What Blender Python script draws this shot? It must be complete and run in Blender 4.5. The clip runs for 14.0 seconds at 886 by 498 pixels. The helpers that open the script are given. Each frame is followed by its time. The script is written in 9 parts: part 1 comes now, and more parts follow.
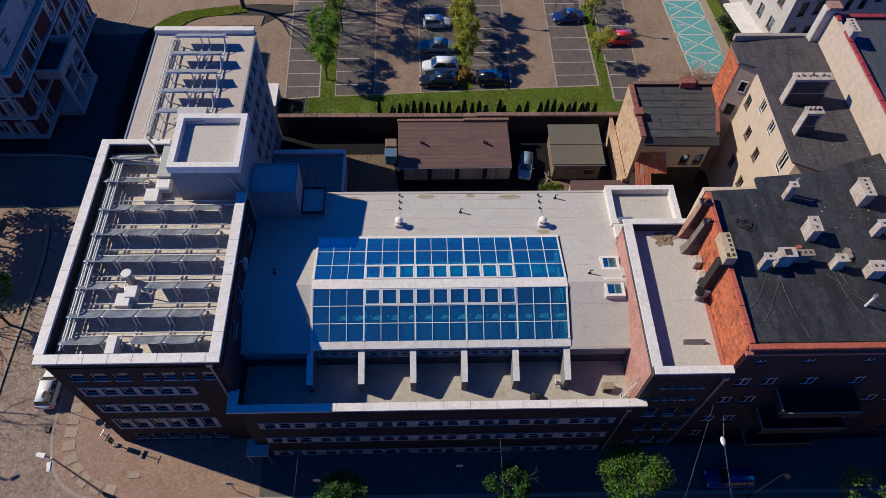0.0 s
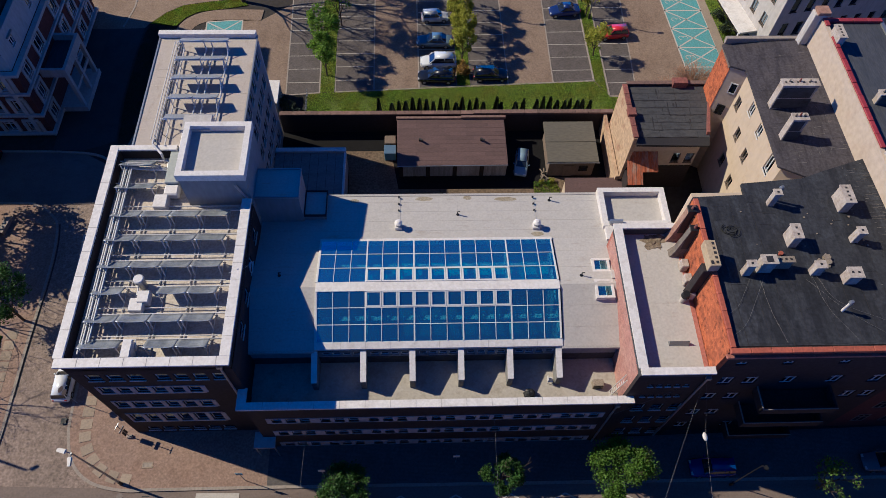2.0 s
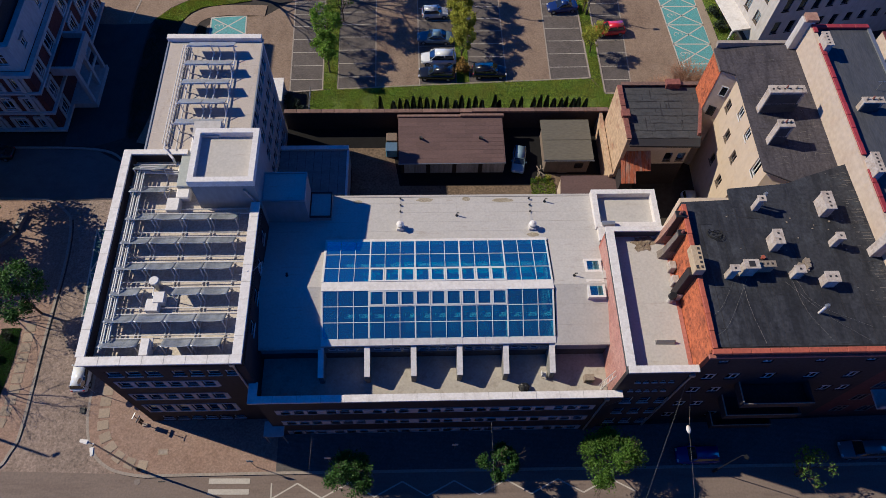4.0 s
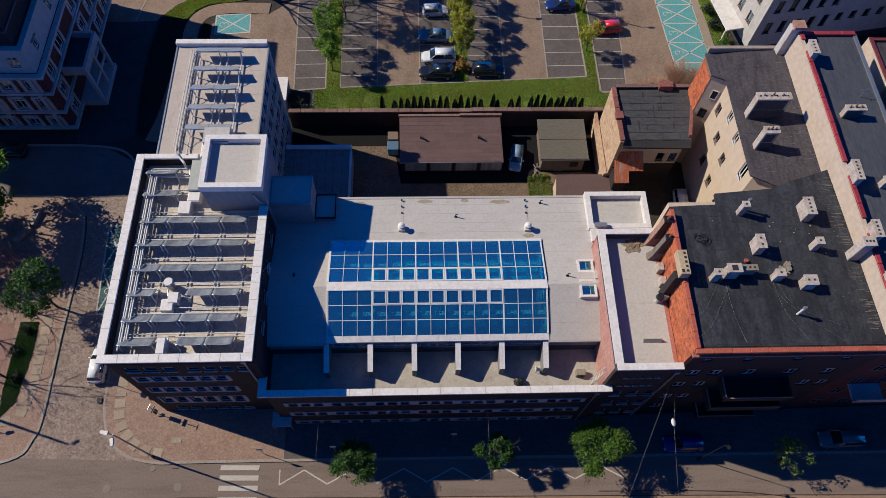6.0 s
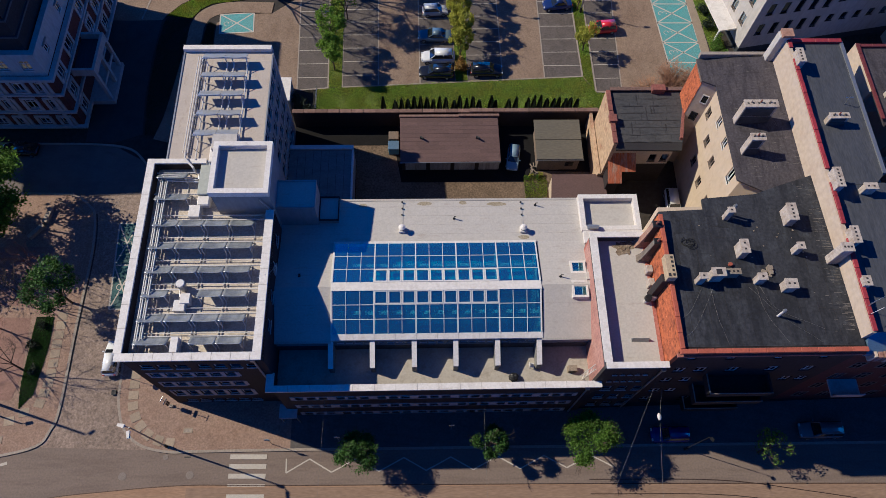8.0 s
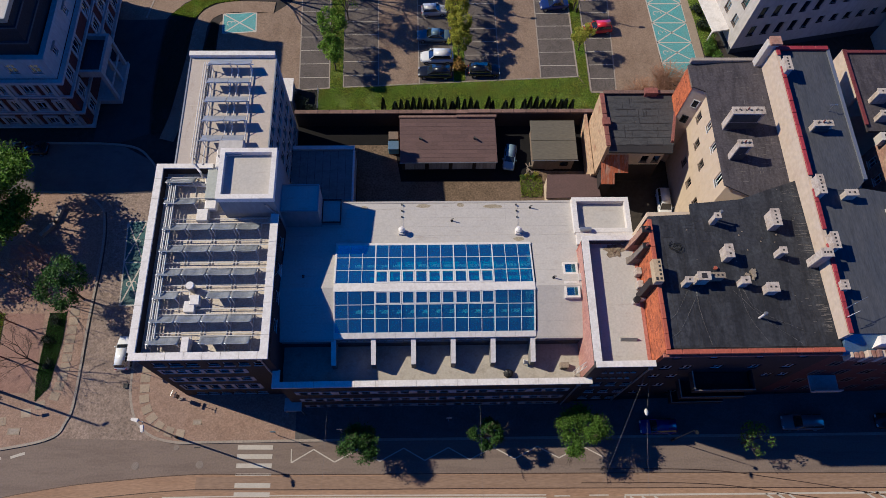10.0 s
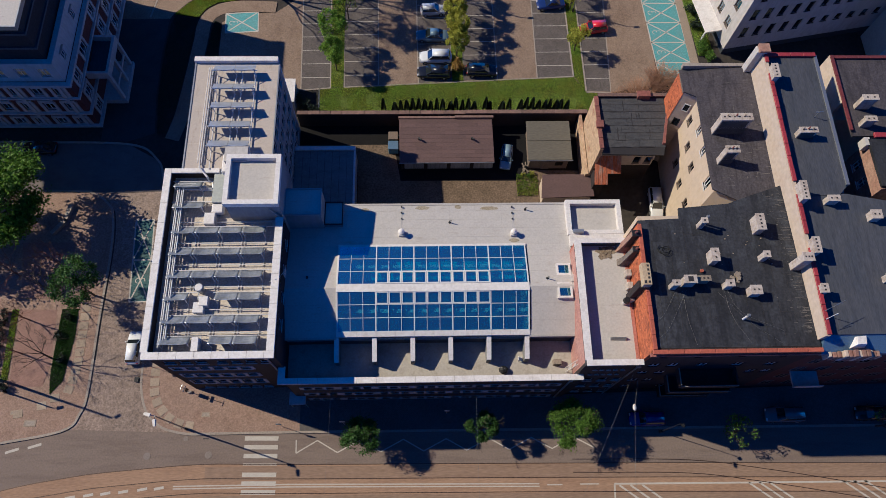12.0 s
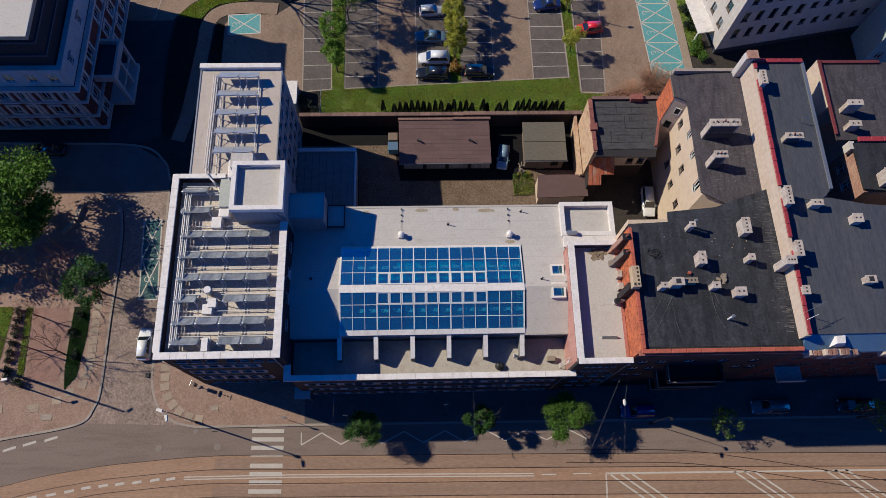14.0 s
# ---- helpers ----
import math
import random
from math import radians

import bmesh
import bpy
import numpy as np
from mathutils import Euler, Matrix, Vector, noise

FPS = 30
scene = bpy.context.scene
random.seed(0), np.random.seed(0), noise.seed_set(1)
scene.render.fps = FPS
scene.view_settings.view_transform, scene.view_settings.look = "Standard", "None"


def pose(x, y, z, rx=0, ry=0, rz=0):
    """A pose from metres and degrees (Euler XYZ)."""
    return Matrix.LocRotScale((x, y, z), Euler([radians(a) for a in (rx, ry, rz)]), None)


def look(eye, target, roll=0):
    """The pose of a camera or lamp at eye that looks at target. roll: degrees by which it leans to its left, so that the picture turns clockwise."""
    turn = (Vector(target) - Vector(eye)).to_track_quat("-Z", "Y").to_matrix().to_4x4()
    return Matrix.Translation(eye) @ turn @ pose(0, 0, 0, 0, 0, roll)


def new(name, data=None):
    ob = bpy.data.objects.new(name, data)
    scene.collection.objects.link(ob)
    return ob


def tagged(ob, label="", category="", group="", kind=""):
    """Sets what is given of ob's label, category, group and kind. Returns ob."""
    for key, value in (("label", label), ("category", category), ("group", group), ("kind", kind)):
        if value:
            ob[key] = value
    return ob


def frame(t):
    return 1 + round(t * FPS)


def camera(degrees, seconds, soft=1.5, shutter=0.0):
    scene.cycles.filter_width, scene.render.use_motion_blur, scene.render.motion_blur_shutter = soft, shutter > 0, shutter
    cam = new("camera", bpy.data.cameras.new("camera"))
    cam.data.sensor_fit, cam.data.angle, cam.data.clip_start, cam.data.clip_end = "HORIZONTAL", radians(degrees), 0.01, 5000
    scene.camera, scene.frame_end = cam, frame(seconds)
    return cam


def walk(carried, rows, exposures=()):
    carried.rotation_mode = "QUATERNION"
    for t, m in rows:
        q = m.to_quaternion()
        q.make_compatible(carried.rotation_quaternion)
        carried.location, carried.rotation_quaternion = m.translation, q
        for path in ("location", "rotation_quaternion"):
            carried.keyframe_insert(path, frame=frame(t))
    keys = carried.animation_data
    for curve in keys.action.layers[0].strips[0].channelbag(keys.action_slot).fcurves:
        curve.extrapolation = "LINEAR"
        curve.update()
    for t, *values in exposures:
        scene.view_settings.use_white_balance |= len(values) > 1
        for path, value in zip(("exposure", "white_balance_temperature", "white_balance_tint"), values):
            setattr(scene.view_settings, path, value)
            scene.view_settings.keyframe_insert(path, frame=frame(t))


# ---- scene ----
cam = camera(64.7, 14.0, soft=0.65)
PATH = [
    (0, (1.008, 0.273, 63.470), (1.649, 11.285, 46.787), 2.246),
    (0.5, (1.049, 0.607, 64.319), (1.696, 11.433, 47.515), 2.284),
    (1, (1.064, 0.896, 65.204), (1.718, 11.538, 48.283), 2.346),
    (1.5, (1.063, 1.147, 66.117), (1.723, 11.607, 49.083), 2.423),
    (2, (1.050, 1.366, 67.050), (1.715, 11.649, 49.908), 2.508),
    (2.5, (1.031, 1.561, 67.997), (1.699, 11.669, 50.753), 2.596),
    (3, (1.011, 1.735, 68.954), (1.680, 11.674, 51.611), 2.683),
    (5.5, (0.959, 2.487, 73.757), (1.617, 11.650, 55.992), 3.051),
    (6, (0.965, 2.644, 74.708), (1.620, 11.663, 56.868), 3.114),
    (6.5, (0.977, 2.811, 75.653), (1.628, 11.688, 57.742), 3.178),
    (7, (0.993, 2.991, 76.592), (1.641, 11.727, 58.613), 3.245),
    (7.5, (1.013, 3.186, 77.526), (1.659, 11.782, 59.480), 3.317),
    (8, (1.035, 3.397, 78.456), (1.679, 11.854, 60.343), 3.395),
    (10.5, (1.141, 4.699, 83.063), (1.794, 12.446, 64.636), 3.916),
    (11, (1.157, 5.001, 83.982), (1.813, 12.603, 65.494), 4.039),
    (11.5, (1.172, 5.311, 84.901), (1.832, 12.768, 66.354), 4.162),
    (12, (1.186, 5.626, 85.820), (1.849, 12.938, 67.217), 4.277),
    (12.5, (1.203, 5.940, 86.740), (1.867, 13.110, 68.081), 4.376),
    (13, (1.223, 6.248, 87.659), (1.888, 13.281, 68.948), 4.450),
    (13.5, (1.252, 6.542, 88.575), (1.914, 13.445, 69.816), 4.486),
    (14, (1.293, 6.817, 89.488), (1.950, 13.600, 70.685), 4.470),
]
walk(cam, [(t, look(eye, target, roll)) for t, eye, target, roll in PATH])

# ---- light: clear morning sun over low blue sky light ----
SUN_AZ, SUN_EL = radians(-18.8), radians(38.3)      # heading and slope of the light
world = bpy.data.worlds.new("sky")
scene.world = world
world.use_nodes = True
sky = world.node_tree.nodes.new("ShaderNodeTexSky")
sky.sky_type = 'NISHITA'
sky.sun_disc = False
sky.sun_elevation = SUN_EL
sky.sun_rotation = radians(289)
sky.altitude, sky.dust_density, sky.ozone_density = 8000, 0.0, 10.0
background = world.node_tree.nodes["Background"]
background.inputs["Strength"].default_value = 0.074
world.node_tree.links.new(sky.outputs[0], background.inputs["Color"])
sun_data = bpy.data.lights.new("sun", 'SUN')
sun_data.energy, sun_data.angle, sun_data.color = 5.0, radians(0.53), (1.0, 0.575, 0.24)
sun = new("sun", sun_data)
ray = Vector((math.cos(SUN_AZ) * math.cos(SUN_EL), math.sin(SUN_AZ) * math.cos(SUN_EL), -math.sin(SUN_EL)))
sun.matrix_world = look(Vector((0, 30, 0)) - ray * 150, (0, 30, 0))
scene.view_settings.exposure = 0.62
scene.view_settings.use_white_balance = True
scene.view_settings.white_balance_temperature = 3780
scene.view_settings.white_balance_tint = -1

# ---- materials ----
def material(name, base, rough=0.85, metal=0.0, vary=0.25, big=0.35, fine=9.0, bump=0.25, tint=None, spots=0.0,
             per_object=0.0, per_island=0.0, spec=0.4, stretch=(1, 1, 1), tint_at=0.55, tint_soft=0.2):
    """A dull surface: large stains towards tint, fine grain, relief."""
    m = bpy.data.materials.new(name)
    m.use_nodes = True
    nt = m.node_tree
    n, l = nt.nodes, nt.links
    b = n["Principled BSDF"]
    b.inputs["Roughness"].default_value, b.inputs["Metallic"].default_value = rough, metal
    b.inputs["Specular IOR Level"].default_value = spec
    geo = n.new("ShaderNodeNewGeometry")
    mp = n.new("ShaderNodeMapping")
    mp.inputs["Scale"].default_value = stretch
    l.new(geo.outputs["Position"], mp.inputs["Vector"])
    nb = n.new("ShaderNodeTexNoise")
    nb.inputs["Scale"].default_value, nb.inputs["Detail"].default_value = big, 5
    nb.inputs["Roughness"].default_value = 0.62
    l.new(mp.outputs[0], nb.inputs["Vector"])
    nf = n.new("ShaderNodeTexNoise")
    nf.inputs["Scale"].default_value, nf.inputs["Detail"].default_value = fine, 3
    l.new(mp.outputs[0], nf.inputs["Vector"])
    t = tint or tuple(c * 0.55 for c in base)
    ramp = n.new("ShaderNodeMapRange")
    ramp.inputs["From Min"].default_value, ramp.inputs["From Max"].default_value = tint_at - tint_soft, tint_at + tint_soft
    l.new(nb.outputs["Fac"], ramp.inputs["Value"])
    scale = n.new("ShaderNodeMath")
    scale.operation = 'MULTIPLY'
    scale.inputs[1].default_value = vary * 2 if vary < 0.5 else 1.0
    l.new(ramp.outputs[0], scale.inputs[0])
    mix = n.new("ShaderNodeMix")
    mix.data_type = 'RGBA'
    mix.inputs["A"].default_value, mix.inputs["B"].default_value = (*base, 1), (*t, 1)
    l.new(scale.outputs[0], mix.inputs["Factor"])
    val = n.new("ShaderNodeMapRange")
    val.inputs["To Min"].default_value, val.inputs["To Max"].default_value = 1 - vary, 1 + vary
    val.inputs["From Min"].default_value, val.inputs["From Max"].default_value = 0.25, 0.75
    l.new(nf.outputs["Fac"], val.inputs["Value"])
    out = val.outputs[0]
    for amount, socket in ((per_object, "o"), (per_island, "i")):
        if amount:
            src = n.new("ShaderNodeObjectInfo").outputs["Random"] if socket == "o" else geo.outputs["Random Per Island"]
            r = n.new("ShaderNodeMapRange")
            r.inputs["To Min"].default_value, r.inputs["To Max"].default_value = 1 - amount, 1 + amount
            l.new(src, r.inputs["Value"])
            mul = n.new("ShaderNodeMath")
            mul.operation = 'MULTIPLY'
            l.new(out, mul.inputs[0])
            l.new(r.outputs[0], mul.inputs[1])
            out = mul.outputs[0]
    sc = n.new("ShaderNodeVectorMath")
    sc.operation = 'SCALE'
    l.new(mix.outputs["Result"], sc.inputs[0])
    l.new(out, sc.inputs["Scale"])
    l.new(sc.outputs[0], b.inputs["Base Color"])
    if bump:
        bp = n.new("ShaderNodeBump")
        bp.inputs["Strength"].default_value, bp.inputs["Distance"].default_value = bump, 0.03
        l.new(nf.outputs["Fac"], bp.inputs["Height"])
        l.new(bp.outputs[0], b.inputs["Normal"])
    return m


def joints(m, pattern, colour, size, mortar=0.06, axis="xy", offset=0.5, ratio=0.5, strength=1.0):
    """Lays small bricks or setts, too small to tell apart singly, over a material's colour."""
    nt = m.node_tree
    n, l = nt.nodes, nt.links
    b = n["Principled BSDF"]
    geo = n.new("ShaderNodeNewGeometry")
    sep = n.new("ShaderNodeSeparateXYZ")
    com = n.new("ShaderNodeCombineXYZ")
    l.new(geo.outputs["Position"], sep.inputs[0])
    if axis == "wall":
        add = n.new("ShaderNodeMath")
        l.new(sep.outputs["X"], add.inputs[0])
        l.new(sep.outputs["Y"], add.inputs[1])
        l.new(add.outputs[0], com.inputs["X"])
        l.new(sep.outputs["Z"], com.inputs["Y"])
    else:
        l.new(sep.outputs["X"], com.inputs["X"])
        l.new(sep.outputs["Y"], com.inputs["Y"])
    br = n.new("ShaderNodeTexBrick")
    br.inputs["Scale"].default_value = 1.0
    br.inputs["Brick Width"].default_value, br.inputs["Row Height"].default_value = size, size * ratio
    br.inputs["Mortar Size"].default_value = mortar * size
    br.offset = offset
    br.inputs["Color1"].default_value = (1.06, 1.06, 1.06, 1)
    br.inputs["Color2"].default_value = (0.92, 0.92, 0.92, 1)
    br.inputs["Mortar"].default_value = (*colour, 1)
    l.new(com.outputs[0], br.inputs["Vector"])
    old = b.inputs["Base Color"].links[0].from_socket
    mix = n.new("ShaderNodeMix")
    mix.data_type, mix.blend_type = 'RGBA', 'MULTIPLY'
    mix.inputs["Factor"].default_value = strength
    l.new(old, mix.inputs["A"])
    l.new(br.outputs["Color"], mix.inputs["B"])
    l.new(mix.outputs["Result"], b.inputs["Base Color"])
    return m


def streaks(m, colour, amount, stretch, at=0.5, soft=0.07, detail=6):
    """Irregular patches and runs of another tone, multiplied over a material's colour."""
    nt = m.node_tree
    n, l = nt.nodes, nt.links
    b = n["Principled BSDF"]
    geo = n.new("ShaderNodeNewGeometry")
    mp = n.new("ShaderNodeMapping")
    mp.inputs["Scale"].default_value = stretch
    mp.inputs["Location"].default_value = (3.7, 1.9, 5.1)
    l.new(geo.outputs["Position"], mp.inputs["Vector"])
    nz = n.new("ShaderNodeTexNoise")
    nz.inputs["Scale"].default_value, nz.inputs["Detail"].default_value, nz.inputs["Roughness"].default_value = 1.0, detail, 0.7
    l.new(mp.outputs[0], nz.inputs["Vector"])
    r = n.new("ShaderNodeMapRange")
    r.inputs["From Min"].default_value, r.inputs["From Max"].default_value = at - soft, at + soft
    r.inputs["To Max"].default_value = amount
    l.new(nz.outputs["Fac"], r.inputs["Value"])
    old = b.inputs["Base Color"].links[0].from_socket
    mix = n.new("ShaderNodeMix")
    mix.data_type, mix.blend_type = 'RGBA', 'MULTIPLY'
    mix.inputs["B"].default_value = (*colour, 1)
    l.new(r.outputs[0], mix.inputs["Factor"])
    l.new(old, mix.inputs["A"])
    l.new(mix.outputs["Result"], b.inputs["Base Color"])
    return m


def glassy(name, tint, mirror=0.3, through_tint=(0.4, 0.5, 0.6), haze=0.0):
    """A thin tinted pane: part mirror, part clear."""
    m = bpy.data.materials.new(name)
    m.use_nodes = True
    n, l = m.node_tree.nodes, m.node_tree.links
    n.remove(n["Principled BSDF"])
    g = n.new("ShaderNodeBsdfGlossy")
    g.inputs["Color"].default_value, g.inputs["Roughness"].default_value = (*tint, 1), 0.04
    t = n.new("ShaderNodeBsdfTransparent")
    t.inputs["Color"].default_value = (*through_tint, 1)
    mix = n.new("ShaderNodeMixShader")
    mix.inputs[0].default_value = mirror
    l.new(t.outputs[0], mix.inputs[1])
    l.new(g.outputs[0], mix.inputs[2])
    out = mix.outputs[0]
    # pale blue film lightens the pane in place of a bright sky reflection
    if haze:
        d = n.new("ShaderNodeBsdfDiffuse")
        d.inputs["Color"].default_value = (0.35, 0.62, 0.72, 1)
        film = n.new("ShaderNodeMixShader")
        film.inputs[0].default_value = haze
        l.new(out, film.inputs[1])
        l.new(d.outputs[0], film.inputs[2])
        out = film.outputs[0]
    l.new(out, n["Material Output"].inputs[0])
    return m


def leafy(m, share=0.5):
    """Lets part of the light through a leaf material."""
    n, l = m.node_tree.nodes, m.node_tree.links
    b = n["Principled BSDF"]
    t = n.new("ShaderNodeBsdfTranslucent")
    l.new(b.inputs["Base Color"].links[0].from_socket, t.inputs["Color"])
    mix = n.new("ShaderNodeMixShader")
    mix.inputs[0].default_value = share
    l.new(b.outputs[0], mix.inputs[1])
    l.new(t.outputs[0], mix.inputs[2])
    l.new(mix.outputs[0], n["Material Output"].inputs[0])
    return m


def paint(name, base, rough=0.25, metal=0.0, coat=0.6):
    m = material(name, base, rough, metal, vary=0.06, big=1.5, fine=20, bump=0.0)
    m.node_tree.nodes["Principled BSDF"].inputs["Coat Weight"].default_value = coat
    return m


M = {}
M["asphalt"] = streaks(material("asphalt", (0.17, 0.134, 0.111), 0.9, vary=0.14, big=0.16, fine=5, tint=(0.12, 0.096, 0.084), bump=0.3), (0.72, 0.7, 0.7), 0.5, (0.12, 0.9, 1), 0.54, 0.06)
M["asphalt_dark"] = streaks(material("asphalt_dark", (0.048, 0.044, 0.045), 0.9, vary=0.2, big=0.3, fine=12, bump=0.3), (0.7, 0.7, 0.7), 0.5, (0.5, 0.5, 1), 0.54, 0.06)
M["tram_bed"] = streaks(material("tram_bed", (0.285, 0.192, 0.12), 0.9, vary=0.2, big=0.22, fine=4.5, tint=(0.184, 0.116, 0.076), stretch=(0.35, 1.6, 1)), (0.76, 0.7, 0.66), 0.5, (0.1, 1.2, 1), 0.52, 0.1)
M["rail_steel"] = material("rail_steel", (0.072, 0.048, 0.036), 0.5, 0.6, vary=0.2, bump=0.1)
M["setts"] = streaks(streaks(joints(material("setts", (0.285, 0.222, 0.18), 0.9, vary=0.3, big=0.25, fine=4.5, tint=(0.192, 0.156, 0.128)), "setts", (0.72, 0.7, 0.66), 0.2, 0.1, ratio=0.7, strength=0.35), (0.6, 0.58, 0.56), 0.6, (1.5, 1.5, 1), 0.52, 0.08), (0.55, 0.54, 0.54), 0.55, (4.5, 4.5, 1), 0.53, 0.06)
M["paving"] = streaks(joints(material("paving", (0.268, 0.188, 0.14), 0.9, vary=0.3, big=0.3, fine=5, tint=(0.196, 0.14, 0.104)), "paving", (0.8, 0.77, 0.72), 0.24, 0.06, strength=0.4), (0.7, 0.64, 0.6), 0.5, (0.7, 0.7, 1), 0.55, 0.1)
M["paving_red"] = joints(material("paving_red", (0.24, 0.15, 0.12), 0.9, vary=0.2, big=0.3, fine=5), "paving", (0.8, 0.77, 0.72), 0.24, 0.06)
M["slab"] = material("slab", (0.2856, 0.2312, 0.1696), 0.9, vary=0.15, big=0.8, fine=6, per_object=0.12)
M["kerb"] = material("kerb", (0.2856, 0.2448, 0.204), 0.85, vary=0.2, big=0.7, fine=5)
M["lane_paver"] = streaks(joints(material("lane_paver", (0.225, 0.168, 0.117), 0.9, vary=0.26, big=0.13, fine=4.5, tint=(0.148, 0.1056, 0.0776)), "paver", (0.82, 0.8, 0.77), 0.24, 0.06), (0.7, 0.66, 0.62), 0.5, (0.5, 0.25, 1), 0.55, 0.08)
M["bay_paver"] = streaks(joints(material("bay_paver", (0.115, 0.1, 0.092), 0.9, vary=0.28, big=0.2, fine=4.5), "paver", (0.8, 0.77, 0.74), 0.24, 0.06), (0.7, 0.68, 0.66), 0.5, (1.2, 0.8, 1), 0.52, 0.08)
M["white_line"] = material("white_line", (0.4216, 0.3872, 0.34), 0.8, vary=0.13, big=1.2, fine=9, tint=(0.2448, 0.2176, 0.1904), bump=0.1)
M["turquoise"] = material("turquoise", (0.104, 0.264, 0.276), 0.8, vary=0.3, big=0.7, fine=5, tint=(0.16, 0.248, 0.248))
M["grass_soil"] = material("grass_soil", (0.125, 0.18, 0.01), 0.95, vary=0.35, big=0.5, fine=6, tint=(0.068, 0.0576, 0.02))
M["yard"] = material("yard", (0.144, 0.104, 0.0664), 0.95, vary=0.45, big=0.5, fine=4.5, tint=(0.0864, 0.0632, 0.0376), bump=0.6)
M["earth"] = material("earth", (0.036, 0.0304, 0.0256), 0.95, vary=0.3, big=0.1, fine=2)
M["roof_light"] = streaks(material("roof_light", (0.4214, 0.3954, 0.3622), 0.8, vary=0.1, big=0.9, fine=5, tint=(0.3008, 0.2752, 0.2432), tint_at=0.6, tint_soft=0.14, bump=0.12), (0.66, 0.6, 0.52), 0.45, (0.5, 2.2, 1), 0.64, 0.06)
M["roof_deck"] = streaks(material("roof_deck", (0.53, 0.475, 0.4), 0.85, vary=0.26, big=0.7, fine=5, tint=(0.33, 0.285, 0.23), bump=0.1), (0.6, 0.55, 0.48), 0.4, (1.2, 1.2, 1), 0.58, 0.1)
M["roof_black"] = streaks(streaks(material("roof_black", (0.0275, 0.0285, 0.0355), 0.75, vary=0.4, big=0.55, fine=4, tint=(0.042, 0.045, 0.054), bump=0.4, tint_at=0.6, tint_soft=0.09, per_object=0.22), (0.42, 0.42, 0.46), 0.7, (0.9, 0.22, 1), 0.52, 0.05), (0.5, 0.5, 0.54), 0.5, (2.6, 0.9, 1), 0.55, 0.06)
M["roof_slate_blue"] = streaks(material("roof_slate_blue", (0.052, 0.056, 0.07), 0.65, vary=0.22, big=0.25, fine=3.5, tint=(0.0864, 0.0832, 0.0896), stretch=(2.4, 0.5, 1), bump=0.15), (0.6, 0.6, 0.62), 0.5, (2.6, 0.3, 1), 0.54, 0.07)
M["roof_brown"] = material("roof_brown", (0.105, 0.066, 0.06), 0.8, vary=0.2, per_object=0.1, big=0.5, fine=4, tint=(0.068, 0.0448, 0.0408), stretch=(1, 2.5, 1))
M["roof_olive"] = material("roof_olive", (0.1088, 0.0984, 0.0744), 0.85, vary=0.18, big=0.5, fine=3, tint=(0.0744, 0.068, 0.0544), stretch=(0.6, 2.5, 1))
M["seam"] = material("seam", (0.395, 0.37, 0.338), 0.8, vary=0.2)
M["tar_seam"] = material("tar_seam", (0.028, 0.0256, 0.0264), 0.6, vary=0.2)
M["white_metal"] = streaks(material("white_metal", (0.63, 0.6, 0.57), 0.5, 0.0, vary=0.1, big=0.9, fine=5, tint=(0.32, 0.2816, 0.2432), tint_at=0.6, tint_soft=0.12, bump=0.04), (0.66, 0.62, 0.56), 0.4, (1.5, 1.5, 1.5), 0.58, 0.1)
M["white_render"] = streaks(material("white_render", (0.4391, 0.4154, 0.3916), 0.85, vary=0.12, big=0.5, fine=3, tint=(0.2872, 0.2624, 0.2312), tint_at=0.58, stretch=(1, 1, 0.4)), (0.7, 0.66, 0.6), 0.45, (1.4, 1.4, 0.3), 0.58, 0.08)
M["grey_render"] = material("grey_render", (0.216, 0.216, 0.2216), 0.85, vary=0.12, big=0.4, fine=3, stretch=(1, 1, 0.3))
M["cream_render"] = streaks(material("cream_render", (0.46, 0.378, 0.275), 0.9, vary=0.07, big=0.5, fine=2.2, tint=(0.328, 0.236, 0.144), tint_at=0.64, tint_soft=0.12, stretch=(1, 1, 0.5)), (0.7, 0.6, 0.5), 0.3, (1.1, 1.1, 0.6), 0.62, 0.06)
M["cream_wall"] = material("cream_wall", (0.44, 0.365, 0.28), 0.9, vary=0.12, big=0.4, fine=2, tint=(0.296, 0.1952, 0.1184), tint_at=0.6, tint_soft=0.1)
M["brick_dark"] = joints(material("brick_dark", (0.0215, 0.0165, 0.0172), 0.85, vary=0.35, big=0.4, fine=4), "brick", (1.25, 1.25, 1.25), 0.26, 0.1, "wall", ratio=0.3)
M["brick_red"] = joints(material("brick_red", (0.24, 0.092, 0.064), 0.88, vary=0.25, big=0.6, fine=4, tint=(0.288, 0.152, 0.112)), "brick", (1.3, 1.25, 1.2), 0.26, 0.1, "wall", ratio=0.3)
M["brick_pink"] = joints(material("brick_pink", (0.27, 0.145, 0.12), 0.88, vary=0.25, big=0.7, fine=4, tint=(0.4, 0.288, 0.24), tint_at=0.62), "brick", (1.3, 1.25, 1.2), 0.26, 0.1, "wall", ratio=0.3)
M["brick_orange"] = streaks(streaks(joints(material("brick_orange", (0.3, 0.095, 0.03), 0.88, vary=0.35, big=0.9, fine=3, tint=(0.15, 0.05, 0.024), tint_at=0.56, tint_soft=0.1), "brick", (1.3, 1.2, 1.1), 0.26, 0.12, "wall", ratio=0.3), (0.35, 0.32, 0.34), 0.75, (2.4, 2.4, 1.4), 0.58, 0.04), (1.7, 2.9, 4.4), 0.8, (4.0, 4.0, 3.0), 0.66, 0.025)
